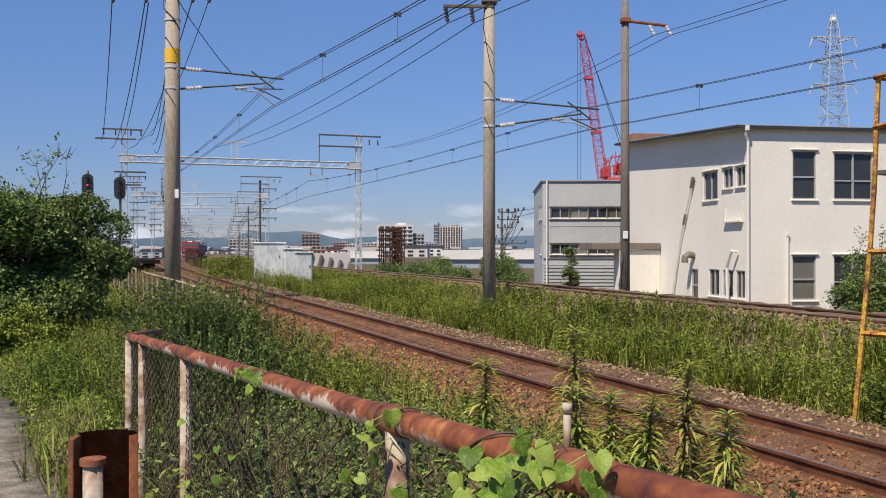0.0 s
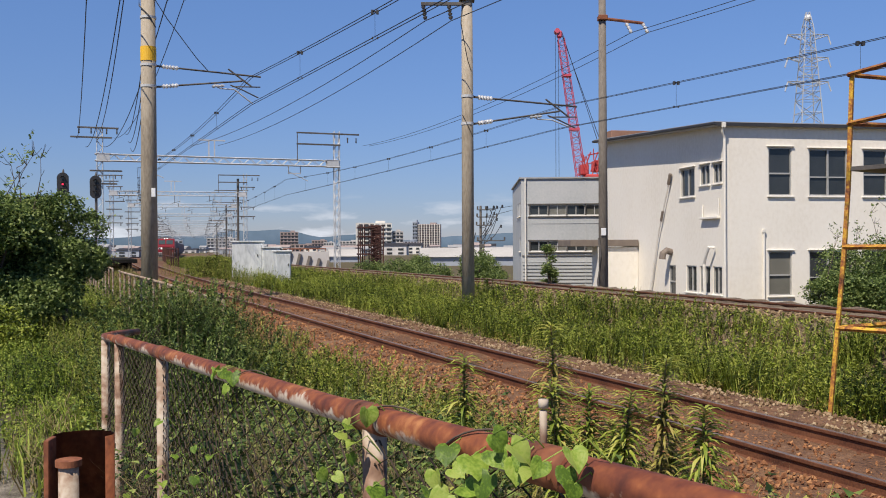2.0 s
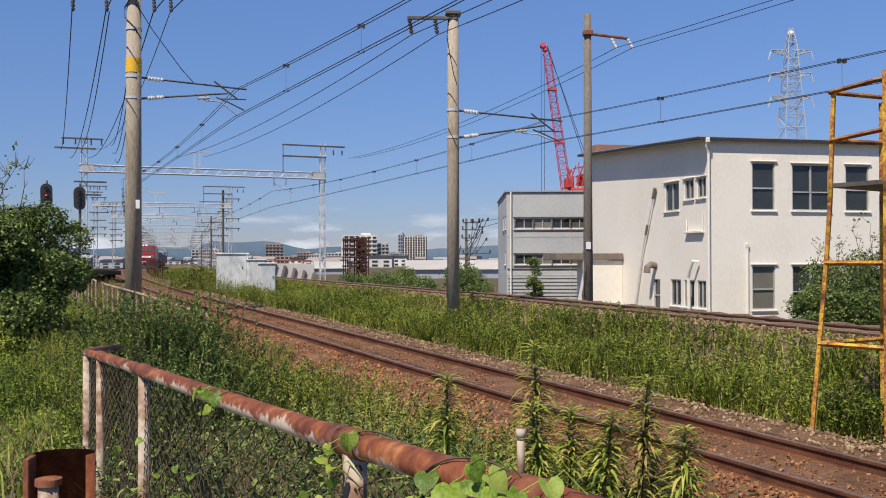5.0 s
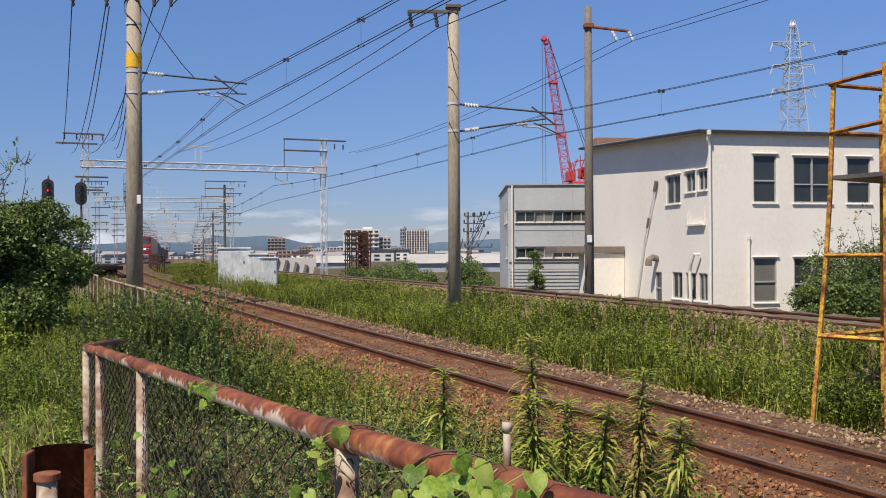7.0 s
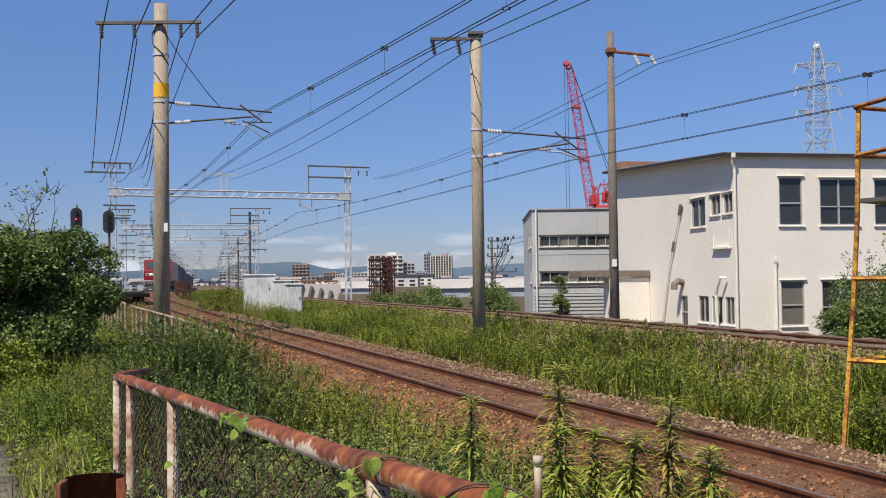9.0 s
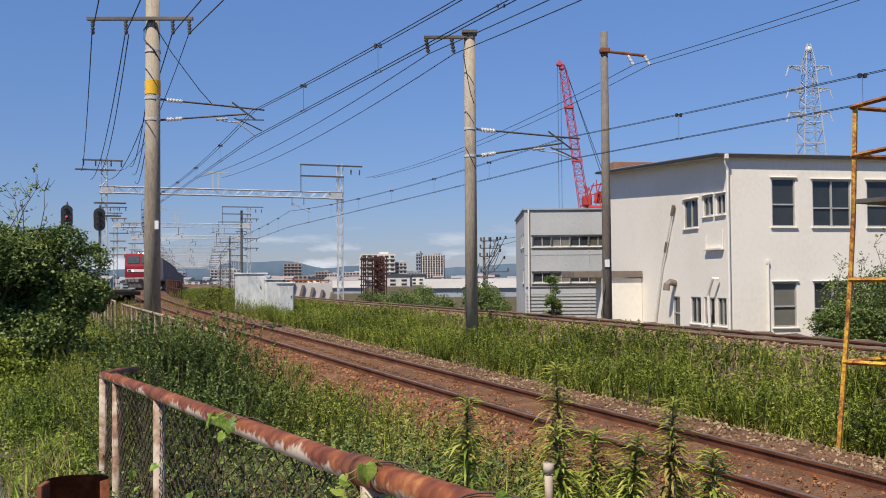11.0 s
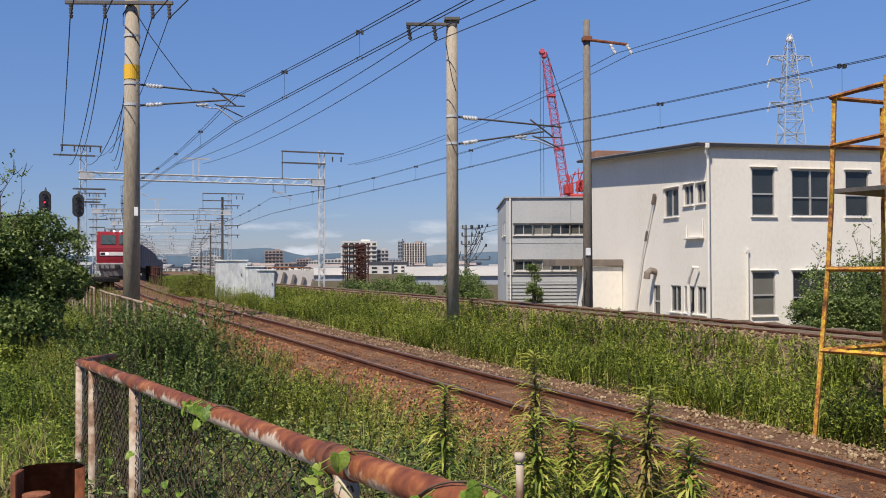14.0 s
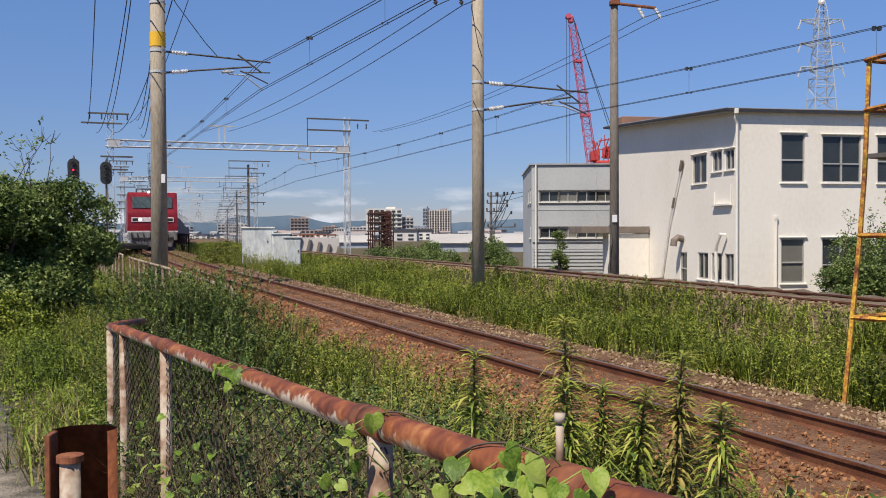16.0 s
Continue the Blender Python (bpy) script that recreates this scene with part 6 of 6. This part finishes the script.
def near_verge():
    xyz, s, o = scatter(NEAR, Z_NEAR, (-2.5, 60), (-6.0, -1.15), 11500, 31, 1.0)
    gap = patchy(xyz, 0.6, 9.0)
    keep = o < np.interp(s, [0, 6, 10, 13, 17, 30], [-2.9, -2.6, -2.3, -2.3, -1.75, -1.25]) + 0.5 * gap
    xyz, s, o = xyz[keep], s[keep], o[keep]
    h = np.interp(s, [-3, 3, 6, 9, 14, 60], [0.42, 0.48, 0.58, 0.58, 0.42, 0.32]) * (1 + 0.5 * patchy(xyz, 0.4, 1.0))
    h *= 0.45 + 0.55 * soft_step(-1.5, -2.9, o)
    st = stems_from(xyz, 0.7, 1.3, 8)
    st[:, 3] *= h
    leaf_cloud("weeds", M_WEED, st, (0.055, 0.0145), 120, 0.0, "leafy green weeds between fence and track", "weeds", 22, corners=3)
    g = np.random.default_rng(9)
    pick = g.integers(0, len(xyz), 16000)
    blades("grass", M_GRASS, np.column_stack([xyz[pick] + g.normal(0, 0.1, (16000, 3)) * [1, 1, 0], h[pick] / 0.5]), 0.62, 0.010, 14, "upright green grass among the weeds by the fence", "grass", 0.5)
    pick = g.integers(0, len(xyz), 9000)
    blades("dry_grass", M_DRY, np.column_stack([xyz[pick] + g.normal(0, 0.1, (9000, 3)) * [1, 1, 0], np.ones(9000)]), 0.5, 0.009, 10, "dry straw stalks among the weeds", "grass")


def left_verge():
    xyz, s, o = scatter(NEAR, Z_NEAR, (4.5, 45), (-8.8, -3.6), 40000, 41, 0.9)
    keep = ~((s < 7.0) & (o > -6.3)) & (o > np.interp(s, *PATH_EDGE) - 0.05 + 0.3 * patchy(xyz, 0.9, 2.0))
    xyz, s, o = xyz[keep], s[keep], o[keep]
    h = (0.75 + 0.5 * patchy(xyz, 0.5, 4.0)) * np.interp(s, [4, 8, 14, 40], [0.55, 0.8, 1.0, 1.0])
    h *= 0.3 + 0.7 * soft_step(0.0, 0.8, o - np.interp(s, *PATH_EDGE))
    blades("grass", M_VERGE, np.column_stack([xyz, h]), 0.42, 0.012, 12, "bright green grass on the verge beside the path", "grass")
    k = np.random.default_rng(3).integers(0, len(xyz), 8000)
    st = stems_from(xyz[k], 0.25, 0.6, 13)
    st[:, 3] *= h[k]
    leaf_cloud("weeds", M_VERGE, st, (0.06, 0.022), 100, 0.1, "low leafy weeds on the grass verge", "weeds", 23, corners=3)


def leaf_litter():
    """Withered low growth on the shoulder below the tall weeds."""
    xyz, s, o = scatter(NEAR, Z_NEAR, (-2.5, 12), (-5.2, -1.7), 1500, 51, 0.3)
    st = stems_from(xyz, 0.12, 0.38, 52, 0.15)
    leaf_cloud("withered_weeds", M_DRYLEAF, st, (0.10, 0.02), 60, 0.5, "withered yellow brown weeds on the track shoulder", "weeds", 53)
    xyz, s, o = scatter(NEAR, Z_NEAR, (-2, 30), (2.3, 3.6), 700, 54, 0.5)
    st = stems_from(xyz, 0.08, 0.25, 55, 0.1)
    leaf_cloud("withered_weeds", M_DRYLEAF, st, (0.09, 0.02), 60, 0.4, "low yellowing weeds along the ballast edge", "weeds", 56)


def verge_tufts():
    """Straw coloured grass tufts where the verge meets the path."""
    g = np.random.default_rng(71)
    c = np.array([(-3.3, 8.2), (-3.15, 7.5), (-3.45, 8.9), (-2.75, 7.0), (-3.75, 9.8), (-3.0, 7.9)])
    xy = np.repeat(c, 130, 0) + g.normal(0, 0.13, (len(c) * 130, 2))
    roots = np.column_stack([xy, terrain(xy), np.ones(len(xy))])
    blades("straw_tufts", M_DRY, roots[::2], 0.42, 0.011, 72, "straw coloured grass tufts at the edge of the path", "grass", 0.9)
    blades("grass_tufts", M_VERGE, roots[1::2], 0.46, 0.012, 73, "green grass tufts at the edge of the path", "grass", 0.9)


leaf_litter()
verge_tufts()
middle_field()
near_verge()
left_verge()


def shrub(name, label, x, y, z0, radius, height, leaves, leaf, seed, material, bare=0, lobes=9, flat=1.0):
    """A bush: a short trunk, limbs to several uneven lobes, and leaves round each lobe."""
    rng = np.random.default_rng(seed)
    t = thing(name, label, "tree" if height > 3 else "bush", pose(x, y, z0))
    bm = B()
    centres = []
    for k in range(lobes):
        a = 2 * math.pi * k / lobes + rng.uniform(-0.4, 0.4)
        d = radius * rng.uniform(0.25, 0.72)
        c = Vector((math.cos(a) * d, math.sin(a) * d * flat, height * rng.uniform(0.22, 0.8)))
        r = radius * rng.uniform(0.32, 0.5)
        centres.append((c, r))
        tube(bm, [(0, 0, 0), c * 0.35 + Vector((0, 0, height * 0.1)), c], [0.09, 0.05, 0.02], 6)
    centres.append((Vector((0, 0, height * 0.78)), radius * 0.5))
    for k in range(lobes):
        a = 2 * math.pi * (k + 0.5) / lobes + rng.uniform(-0.3, 0.3)
        c = Vector((math.cos(a) * radius * 0.75, math.sin(a) * radius * 0.75 * flat, height * rng.uniform(0.1, 0.45)))
        centres.append((c, radius * rng.uniform(0.24, 0.38)))
    tufts = []
    for k in range(bare):
        a = rng.uniform(0, 2 * math.pi)
        p = Vector((math.cos(a) * radius * 0.45, math.sin(a) * radius * 0.3, height * 0.7))
        way = Vector((rng.uniform(-0.25, 0.25), rng.uniform(-0.15, 0.15), 1)).normalized()
        pts, total = [p], rng.uniform(1.3, 2.2)
        for q in range(5):
            way = (way + Vector((rng.uniform(-0.22, 0.22), rng.uniform(-0.15, 0.15), 0))).normalized()
            pts.append(pts[-1] + way * total / 5)
        tube(bm, pts, [0.02, 0.017, 0.014, 0.011, 0.008, 0.005], 5)
        for q in range(7):
            w = pts[rng.integers(2, 6)]
            e = w + Vector((rng.uniform(-0.32, 0.32), rng.uniform(-0.2, 0.2), rng.uniform(0.08, 0.35)))
            tube(bm, [w, w.lerp(e, 0.5) + Vector((0, 0, -0.03)), e], [0.008, 0.006, 0.004], 4)
            if rng.uniform() < 0.6:
                tufts.append(e)
        tufts.append(pts[-1])
    tube(bm, [(0, 0, -0.3), (0.03, 0.02, height * 0.3)], [0.14, 0.08], 8)
    part("trunk", bm, M_BARK, t)
    pts = []
    per = leaves // len(centres)
    for c, r in centres:
        v = rng.normal(0, 1, (per, 3))
        v /= np.linalg.norm(v, axis=1)[:, None]
        v[:, 2] = np.where(v[:, 2] < -0.6, -v[:, 2], v[:, 2])
        p = np.array(c) + v * r * rng.uniform(0.72, 1.12, per)[:, None] * np.array([1, flat ** 0.5, 0.85])
        p = p[p[:, 2] > 0.05]
        pts.append(p)
    for e in tufts:
        pts.append(np.array(e) + rng.normal(0, 0.05, (2, 3)))
    pts = np.concatenate(pts)
    st = np.column_stack([pts, np.full(len(pts), leaf * 1.6), rng.normal(0, leaf, len(pts)), rng.normal(0, leaf, len(pts))])
    ob = leaf_cloud("crown", material, st, (leaf, leaf * 0.5), 3.0 / (leaf * 1.6), 0.25, "", "", seed + 1, "", roll=1.3)
    ob.parent = t
    return t


shrub("roadside_tree", "large dark green bushy tree with bare twigs on top", -9.5, 20.3, -0.1, 2.0, 2.9, 27000, 0.125, 51, M_BUSH, bare=9, lobes=13)
shrub("roadside_tree", "dark green bush below the signals", -8.0, 20.8, 0.55, 0.9, 2.6, 9000, 0.105, 55, M_BUSH, lobes=9)
shrub("roadside_tree", "dark spreading bush beside the path", -10.9, 19.6, -0.1, 2.0, 2.6, 12000, 0.115, 57, M_BUSH, bare=3, lobes=10)
shrub("bush", "low leafy bush at the foot of the tree", -7.9, 17.6, -0.2, 0.8, 0.7, 4200, 0.09, 58, M_GRASS, lobes=8)
shrub("bush", "low leafy bush on the verge", -8.9, 16.6, -0.2, 1.0, 0.85, 4200, 0.09, 59, M_GRASS, lobes=8)
shrub("bush", "dark green bush below the white wall", 15.4, 31.0, -0.9, 1.7, 2.7, 9000, 0.13, 61, M_BUSH, bare=5, lobes=14)
shrub("bush", "green leafy bush beside the white wall", 17.6, 31.5, -0.9, 1.6, 2.9, 8200, 0.13, 63, M_BUSH, bare=3, lobes=12)
shrub("bush", "low green bush beside the white wall", 13.9, 30.8, -0.9, 1.0, 1.7, 3600, 0.12, 64, M_BUSH, bare=2, lobes=9)
shrub("bush", "green bush beside the factory", 2.9, 47.0, -0.8, 1.2, 2.3, 3200, 0.14, 65, M_BUSH, lobes=8)
shrub("bush", "ragged green bush behind the bank", 1.0, 52.0, -0.9, 1.2, 1.5, 2400, 0.14, 67, M_BUSH, lobes=7)
shrub("bush", "ragged bush behind the bank", -1.4, 60.0, -0.9, 1.6, 1.5, 2600, 0.15, 69, M_BUSH, lobes=7)
shrub("bush", "thin green bush behind the bank", -3.6, 66.0, -0.9, 1.5, 1.4, 2200, 0.15, 71, M_BUSH, lobes=7)
shrub("bush", "thin green sapling before the factory wall", 7.2, 52.5, -0.9, 0.5, 3.1, 1100, 0.14, 75, M_BUSH, lobes=6)
shrub("bush", "green bush before the long warehouse", 4.6, 66.0, -0.9, 1.5, 1.7, 2400, 0.16, 77, M_BUSH, lobes=7)
shrub("bush", "ragged green bush behind the raised track", -0.2, 72.0, -0.9, 1.5, 1.7, 2400, 0.16, 79, M_BUSH, lobes=7)
shrub("bush", "green shrub beside the equipment cabinets", -9.4, 42.5, 0.25, 1.2, 0.75, 3600, 0.12, 73, M_WEED, lobes=7)


def weed_clump(x, y, spread, h0, h1, count, seed, label, material):
    rng = np.random.default_rng(seed)
    xy = np.column_stack([rng.normal(x, spread, count), rng.normal(y, spread * 1.2, count)])
    st = stems_from(np.column_stack([xy, terrain(xy)]), h0, h1, seed, 0.22)
    leaf_cloud("weed_clump", material, st, (0.05, 0.0125), 150, -0.1, label, "weeds", seed + 1, corners=3)
    blades("seed_stalks", M_DRY, np.column_stack([st[::3, :3], np.ones(len(st[::3]))]), h1 * 1.0, 0.008, seed + 2, "thin dry seed stalks", "grass", 0.3)


weed_clump(-2.3, 8.9, 0.29, 0.85, 1.6, 620, 175, "tall feathery weed clump on the track side", M_FEATHER)
weed_clump(-2.75, 10.2, 0.26, 0.5, 1.0, 150, 195, "dark feathery weeds beside the railing end", M_FEATHER)
weed_clump(-1.9, 7.6, 0.25, 0.7, 1.2, 150, 177, "feathery weeds swallowing the end of the fence", M_FEATHER)
weed_clump(-3.6, 12.0, 0.4, 0.55, 0.95, 110, 179, "tall weeds beside the railing", M_WEED)
weed_clump(-2.6, 12.5, 0.6, 0.3, 0.6, 150, 181, "feathery weeds on the slope", M_WEED)
weed_clump(-4.7, 16.6, 0.6, 0.35, 0.7, 150, 183, "weeds along the overgrown railing", M_WEED)
weed_clump(-7.7, 39.3, 0.5, 0.4, 0.9, 150, 197, "tall grass at the foot of the cabinets", M_GRASS)
weed_clump(-6.7, 38.6, 0.7, 0.4, 0.8, 150, 187, "tall grass and weeds in front of the cabinets", M_GRASS)
weed_clump(-9.6, 42.0, 1.0, 0.5, 0.9, 200, 189, "tall grassy weeds beside the cabinets", M_GRASS)
weed_clump(-7.2, 25.2, 0.5, 0.5, 1.0, 90, 191, "weeds round the foot of the banded pole", M_WEED)
weed_clump(1.3, 25.0, 0.4, 0.3, 0.6, 60, 193, "weeds round the foot of the pole", M_GRASS)
weed_clump(-1.15, 9.6, 0.45, 0.5, 0.95, 260, 185, "pale feathery weeds beside the track", M_GRASS)


def undergrowth():
    """Tangle right behind the mesh."""
    rng = np.random.default_rng(90)
    k, side = rng.uniform(-1.0, 5.6, 1500), rng.uniform(0.1, 1.5, 1500)
    k[:500] = rng.uniform(2.6, 5.6, 500)
    xy = np.array([[(FN * (0.719 + q) + FU * w).x, (FN * (0.719 + q) + FU * w).y] for w, q in zip(k, side)])
    xyz = np.column_stack([xy, terrain(xy)])
    st = stems_from(xyz, 0.5, 0.95, 91, 0.2)
    leaf_cloud("undergrowth", M_FEATHER, st[:1100], (0.055, 0.018), 85, 0.2, "dark tangle of weeds behind the mesh", "weeds", 92, corners=3)
    blades("dead_stalks", M_DRY, np.column_stack([np.repeat(xyz, 6, 0) + rng.normal(0, 0.07, (9000, 3)) * [1, 1, 0], np.ones(9000)]), 0.85, 0.005, 93, "dead brown stalks behind the mesh", "grass", 0.6)


undergrowth()


def tall_weed(x, y, top, seed, dry):
    """An upright weed with long drooping leaves, dry towards its foot."""
    rng = np.random.default_rng(seed)
    z0 = ground_z(x, y)
    h = top - z0
    t = thing("tall_weed", "tall upright weed with long drooping leaves" + (", half withered" if dry else ""), "weed", pose(x, y, z0), "tall weeds")
    bm = B()
    bend = Vector((rng.uniform(-0.08, 0.08), rng.uniform(-0.05, 0.05), 0))
    spine = [bend * f * f + Vector((0, 0, h * f)) for f in np.linspace(0, 1, 9)]
    tube(bm, [s - Vector((0, 0, 0.05)) if k == 0 else s for k, s in enumerate(spine)], [0.008 * (1 - 0.6 * k / 8) for k in range(9)], 6)
    part("stem", bm, M_DRY, t)

    def leaves(f0, f1, count, ln, wd, droop, material, label):
        bm = B()
        for k in range(count):
            f = f0 + (f1 - f0) * (k + rng.uniform(0, 0.9)) / count
            base = bend * f * f + Vector((0, 0, h * f))
            a = k * 2.4 + rng.uniform(-0.4, 0.4)
            out, side = Vector((math.cos(a), math.sin(a), 0)), Vector((-math.sin(a), math.cos(a), 0))
            L, w = ln * rng.uniform(0.7, 1.2), wd * rng.uniform(0.7, 1.2) / 2
            dr = droop * rng.uniform(0.4, 1.3)
            rows = []
            for g, ww in ((0.0, 0.25), (0.3, 0.95), (0.65, 0.8), (1.0, 0.05)):
                p = base + out * L * (g - 0.15 * dr * g * g) + Vector((0, 0, L * (0.5 * g - (0.35 + dr) * g * g)))
                rows.append((bm.verts.new(p + side * w * ww + Vector((0, 0, 0.2 * w))), bm.verts.new(p), bm.verts.new(p - side * w * ww + Vector((0, 0, 0.2 * w)))))
            for r0, r1 in zip(rows, rows[1:]):
                bm.faces.new((r0[0], r0[1], r1[1], r1[0]))
                bm.faces.new((r0[1], r0[2], r1[2], r1[1]))
        part("foliage", bm, material, t, label)

    leaves(0.78, 1.0, 130, 0.09, 0.014, 0.15, M_DRYTOP if dry else M_TALL, "fresh light green top leaves")
    leaves(0.5, 0.88, 140, 0.12, 0.015, 0.5, M_DRYLEAF if dry else M_TALL, "drooping green leaves")
    leaves(0.12, 0.62, 130, 0.115, 0.014, 0.9, M_DRYLEAF, "withered yellow brown leaves")


for x, y, top, seed, dry in ((0.17, 3.7, 1.40, 1, 0), (0.56, 3.75, 1.53, 2, 1), (0.52, 3.3, 1.36, 3, 0), (0.70, 3.4, 1.31, 4, 0), (0.86, 3.4, 1.43, 5, 1), (1.0, 3.3, 1.27, 6, 0),
                             (0.62, 3.5, 1.30, 7, 0), (0.78, 3.6, 1.15, 8, 1), (0.95, 3.7, 1.10, 9, 1), (0.42, 3.6, 1.12, 10, 1)):
    tall_weed(x, y, top, seed, dry)


def heart_leaf(fold, wave):
    """A heart shaped leaf, tip along y, one unit long, cupped along its midrib and wavy at the rim."""
    bm = B()
    edge = [(0.0, 0.0), (0.2, -0.17), (0.44, -0.12), (0.56, 0.12), (0.54, 0.38), (0.42, 0.62), (0.2, 0.83), (0.0, 1.0)]
    ys = (0.0, 0.05, 0.12, 0.24, 0.4, 0.58, 0.78, 1.0)
    last = len(ys) - 1
    mid = [bm.verts.new((0, y, -0.02 - 0.22 * y * y)) for y in ys]
    for sx in (-1, 1):
        rows = [mid]
        for g in (0.55, 1.0):
            row = []
            for k, (x, y) in enumerate(edge):
                if k in (0, last):
                    row.append(mid[k])
                    continue
                yy = ys[k] + (y - ys[k]) * g
                z = fold * x * g - 0.22 * yy * yy - 0.35 * (x * g) ** 2 + wave * g * g * math.sin(k * 2.1 + sx) + (0.03 if g < 0.9 else 0.0)
                row.append(bm.verts.new((sx * x * g, yy, z)))
            rows.append(row)
        for r0, r1 in zip(rows, rows[1:]):
            for k in range(last):
                vs = [r0[k], r0[k + 1], r1[k + 1], r1[k]]
                vs = [v for q, v in enumerate(vs) if v not in vs[:q]]
                if len(vs) > 2:
                    bm.faces.new(vs if sx > 0 else vs[::-1])
    return bm


def vines():
    rng = np.random.default_rng(70)
    t = thing("climbing_vine", "bright green heart leaved vine twining over the fence", "vine")
    for phase, k0, k1, up in ((0.0, 0.95, 1.8, 0.0), (1.7, 1.0, 1.5, -0.02), (3.1, 2.45, 2.75, 0.0)):
        bm = B()
        pts = [fence_at(k) + Vector((0.031 * math.cos(k * 17 + phase), 0.0, up + 0.033 * math.sin(k * 17 + phase))) for k in np.arange(k0, k1, 0.02)]
        tube(bm, pts, 0.0018, 5)
        part("vine_stem", bm, M_BARK, t)
    shapes = []
    spots = []
    for n, k0, k1, z0, z1, big in ((24, 1.12, 1.5, -0.2, -0.02, 0.95), (3, 1.16, 1.3, -0.05, 0.03, 1.3), (11, 0.84, 1.14, 0.0, 0.045, 0.85), (8, 1.55, 1.72, -0.12, 0.03, 0.85), (6, 2.52, 2.7, -0.03, 0.03, 0.9),
                                   (6, 1.0, 2.4, -0.42, -0.12, 0.8), (5, 2.6, 3.7, -0.4, -0.1, 0.7), (7, 3.0, 4.6, -0.75, -0.35, 0.8)):
        for _ in range(n):
            spots.append((rng.uniform(k0, k1), rng.uniform(z0, z1), big))
    stalks = B()
    for i, (k, z, big) in enumerate(spots):
        size = rng.uniform(0.026, 0.046) * big
        p = fence_at(k, z, -0.035 - rng.uniform(0, 0.03))
        turn = rng.uniform(120, 240)
        m = Matrix.Translation(p) @ Euler((radians(rng.uniform(-85, 10)), radians(rng.uniform(-45, 45)), radians(turn))).to_matrix().to_4x4() @ Matrix.Diagonal((size, size, size, 1))
        tube(stalks, [fence_at(k + rng.uniform(-0.02, 0.02), z - 0.02), p.lerp(fence_at(k, z), 0.5) + Vector((0, 0, 0.012)), p], 0.0011, 4)
        if len(shapes) < 4:
            ob = part("leaf", heart_leaf(*((0.3, 0.03), (0.5, 0.05), (0.15, 0.06), (0.65, 0.02))[len(shapes)]), M_VINE, t, "", True)
            ob.matrix_basis = m
            shapes.append(ob)
        else:
            share("leaf", shapes[i % 4], t, m)
    tagged(part("leaf_stalks", stalks, M_VINE, t), kind="stuff")


vines()


def stones(name, material, line, heights, s_range, o_range, count, size, seed, label, near=0.8):
    """Loose angular stones."""
    xyz, s, o = scatter(line, heights, s_range, o_range, count, seed, near)
    rng = np.random.default_rng(seed)
    n = len(xyz)
    base = np.array([(1, 0, 0), (-1, 0, 0), (0, 1, 0), (0, -1, 0), (0, 0, 1), (0, 0, -1)], float)
    tri = np.array([(0, 2, 4), (2, 1, 4), (1, 3, 4), (3, 0, 4), (2, 0, 5), (1, 2, 5), (3, 1, 5), (0, 3, 5)])
    q = np.linalg.qr(rng.normal(0, 1, (n, 3, 3)))[0]
    v = base[None] * rng.uniform(0.55, 1.3, (n, 6, 1)) * size * rng.uniform(0.5, 1.25, (n, 1, 1))
    v = np.einsum("nij,nkj->nki", q, v) + (xyz + np.array([0, 0, size * 0.25]))[:, None]
    f = (tri[None] + (np.arange(n) * 6)[:, None, None]).reshape(-1, 3)
    ob = raw(name, v.reshape(-1, 3).tolist(), f.tolist(), material)
    return tagged(ob, label, "ballast", kind="stuff")


stones("ballast_stones", M_STONE_GREY, NEAR, Z_NEAR, (-3, 40), (0.8, 3.0), 13000, 0.03, 81, "loose pale grey ballast beside the track")
stones("ballast_stones", M_STONE_RED, NEAR, Z_NEAR, (-3, 40), (-0.5, 0.5), 5200, 0.022, 83, "rust stained ballast between the rails")
stones("ballast_stones", M_STONE_RED, NEAR, Z_NEAR, (-3, 40), (-2.7, -0.62), 14000, 0.031, 85, "rust brown ballast on the track shoulder")
stones("ballast_stones", M_STONE_BANK, FAR, Z_FAR, (0, 50), (-3.8, -0.7), 15000, 0.043, 87, "brown ballast bank of the raised track", 0.5)


# ---- what moves ----
def motions():
    front = [(0, 181.5), (2, 166.0), (4, 150.0), (6, 133.5), (8, 117.0), (10, 101.5), (12, 86.5), (14, 72.5), (16, 58.6)]

    def rows(back, length):
        out = []
        for k in range(17):
            s = ramp(k, front) + back
            a = on_line(NEAR, Z_NEAR, s + 0.15 * length, 0.15)
            b = on_line(NEAR, Z_NEAR, s + 0.85 * length, 0.15)
            d = b - a
            nose = a - d.normalized() * 0.15 * length
            turn = math.degrees(math.atan2(-d.x, d.y))
            tip = math.degrees(math.atan2(d.z, math.hypot(d.x, d.y)))
            out.append((float(k), pose(nose.x, nose.y, nose.z, tip, 0, turn)))
        return out

    walk(LOCO, rows(0.0, 19.0))
    for k, wagon in enumerate(WAGONS):
        walk(wagon, rows(20.0 + 20.6 * k, 20.0))


motions()
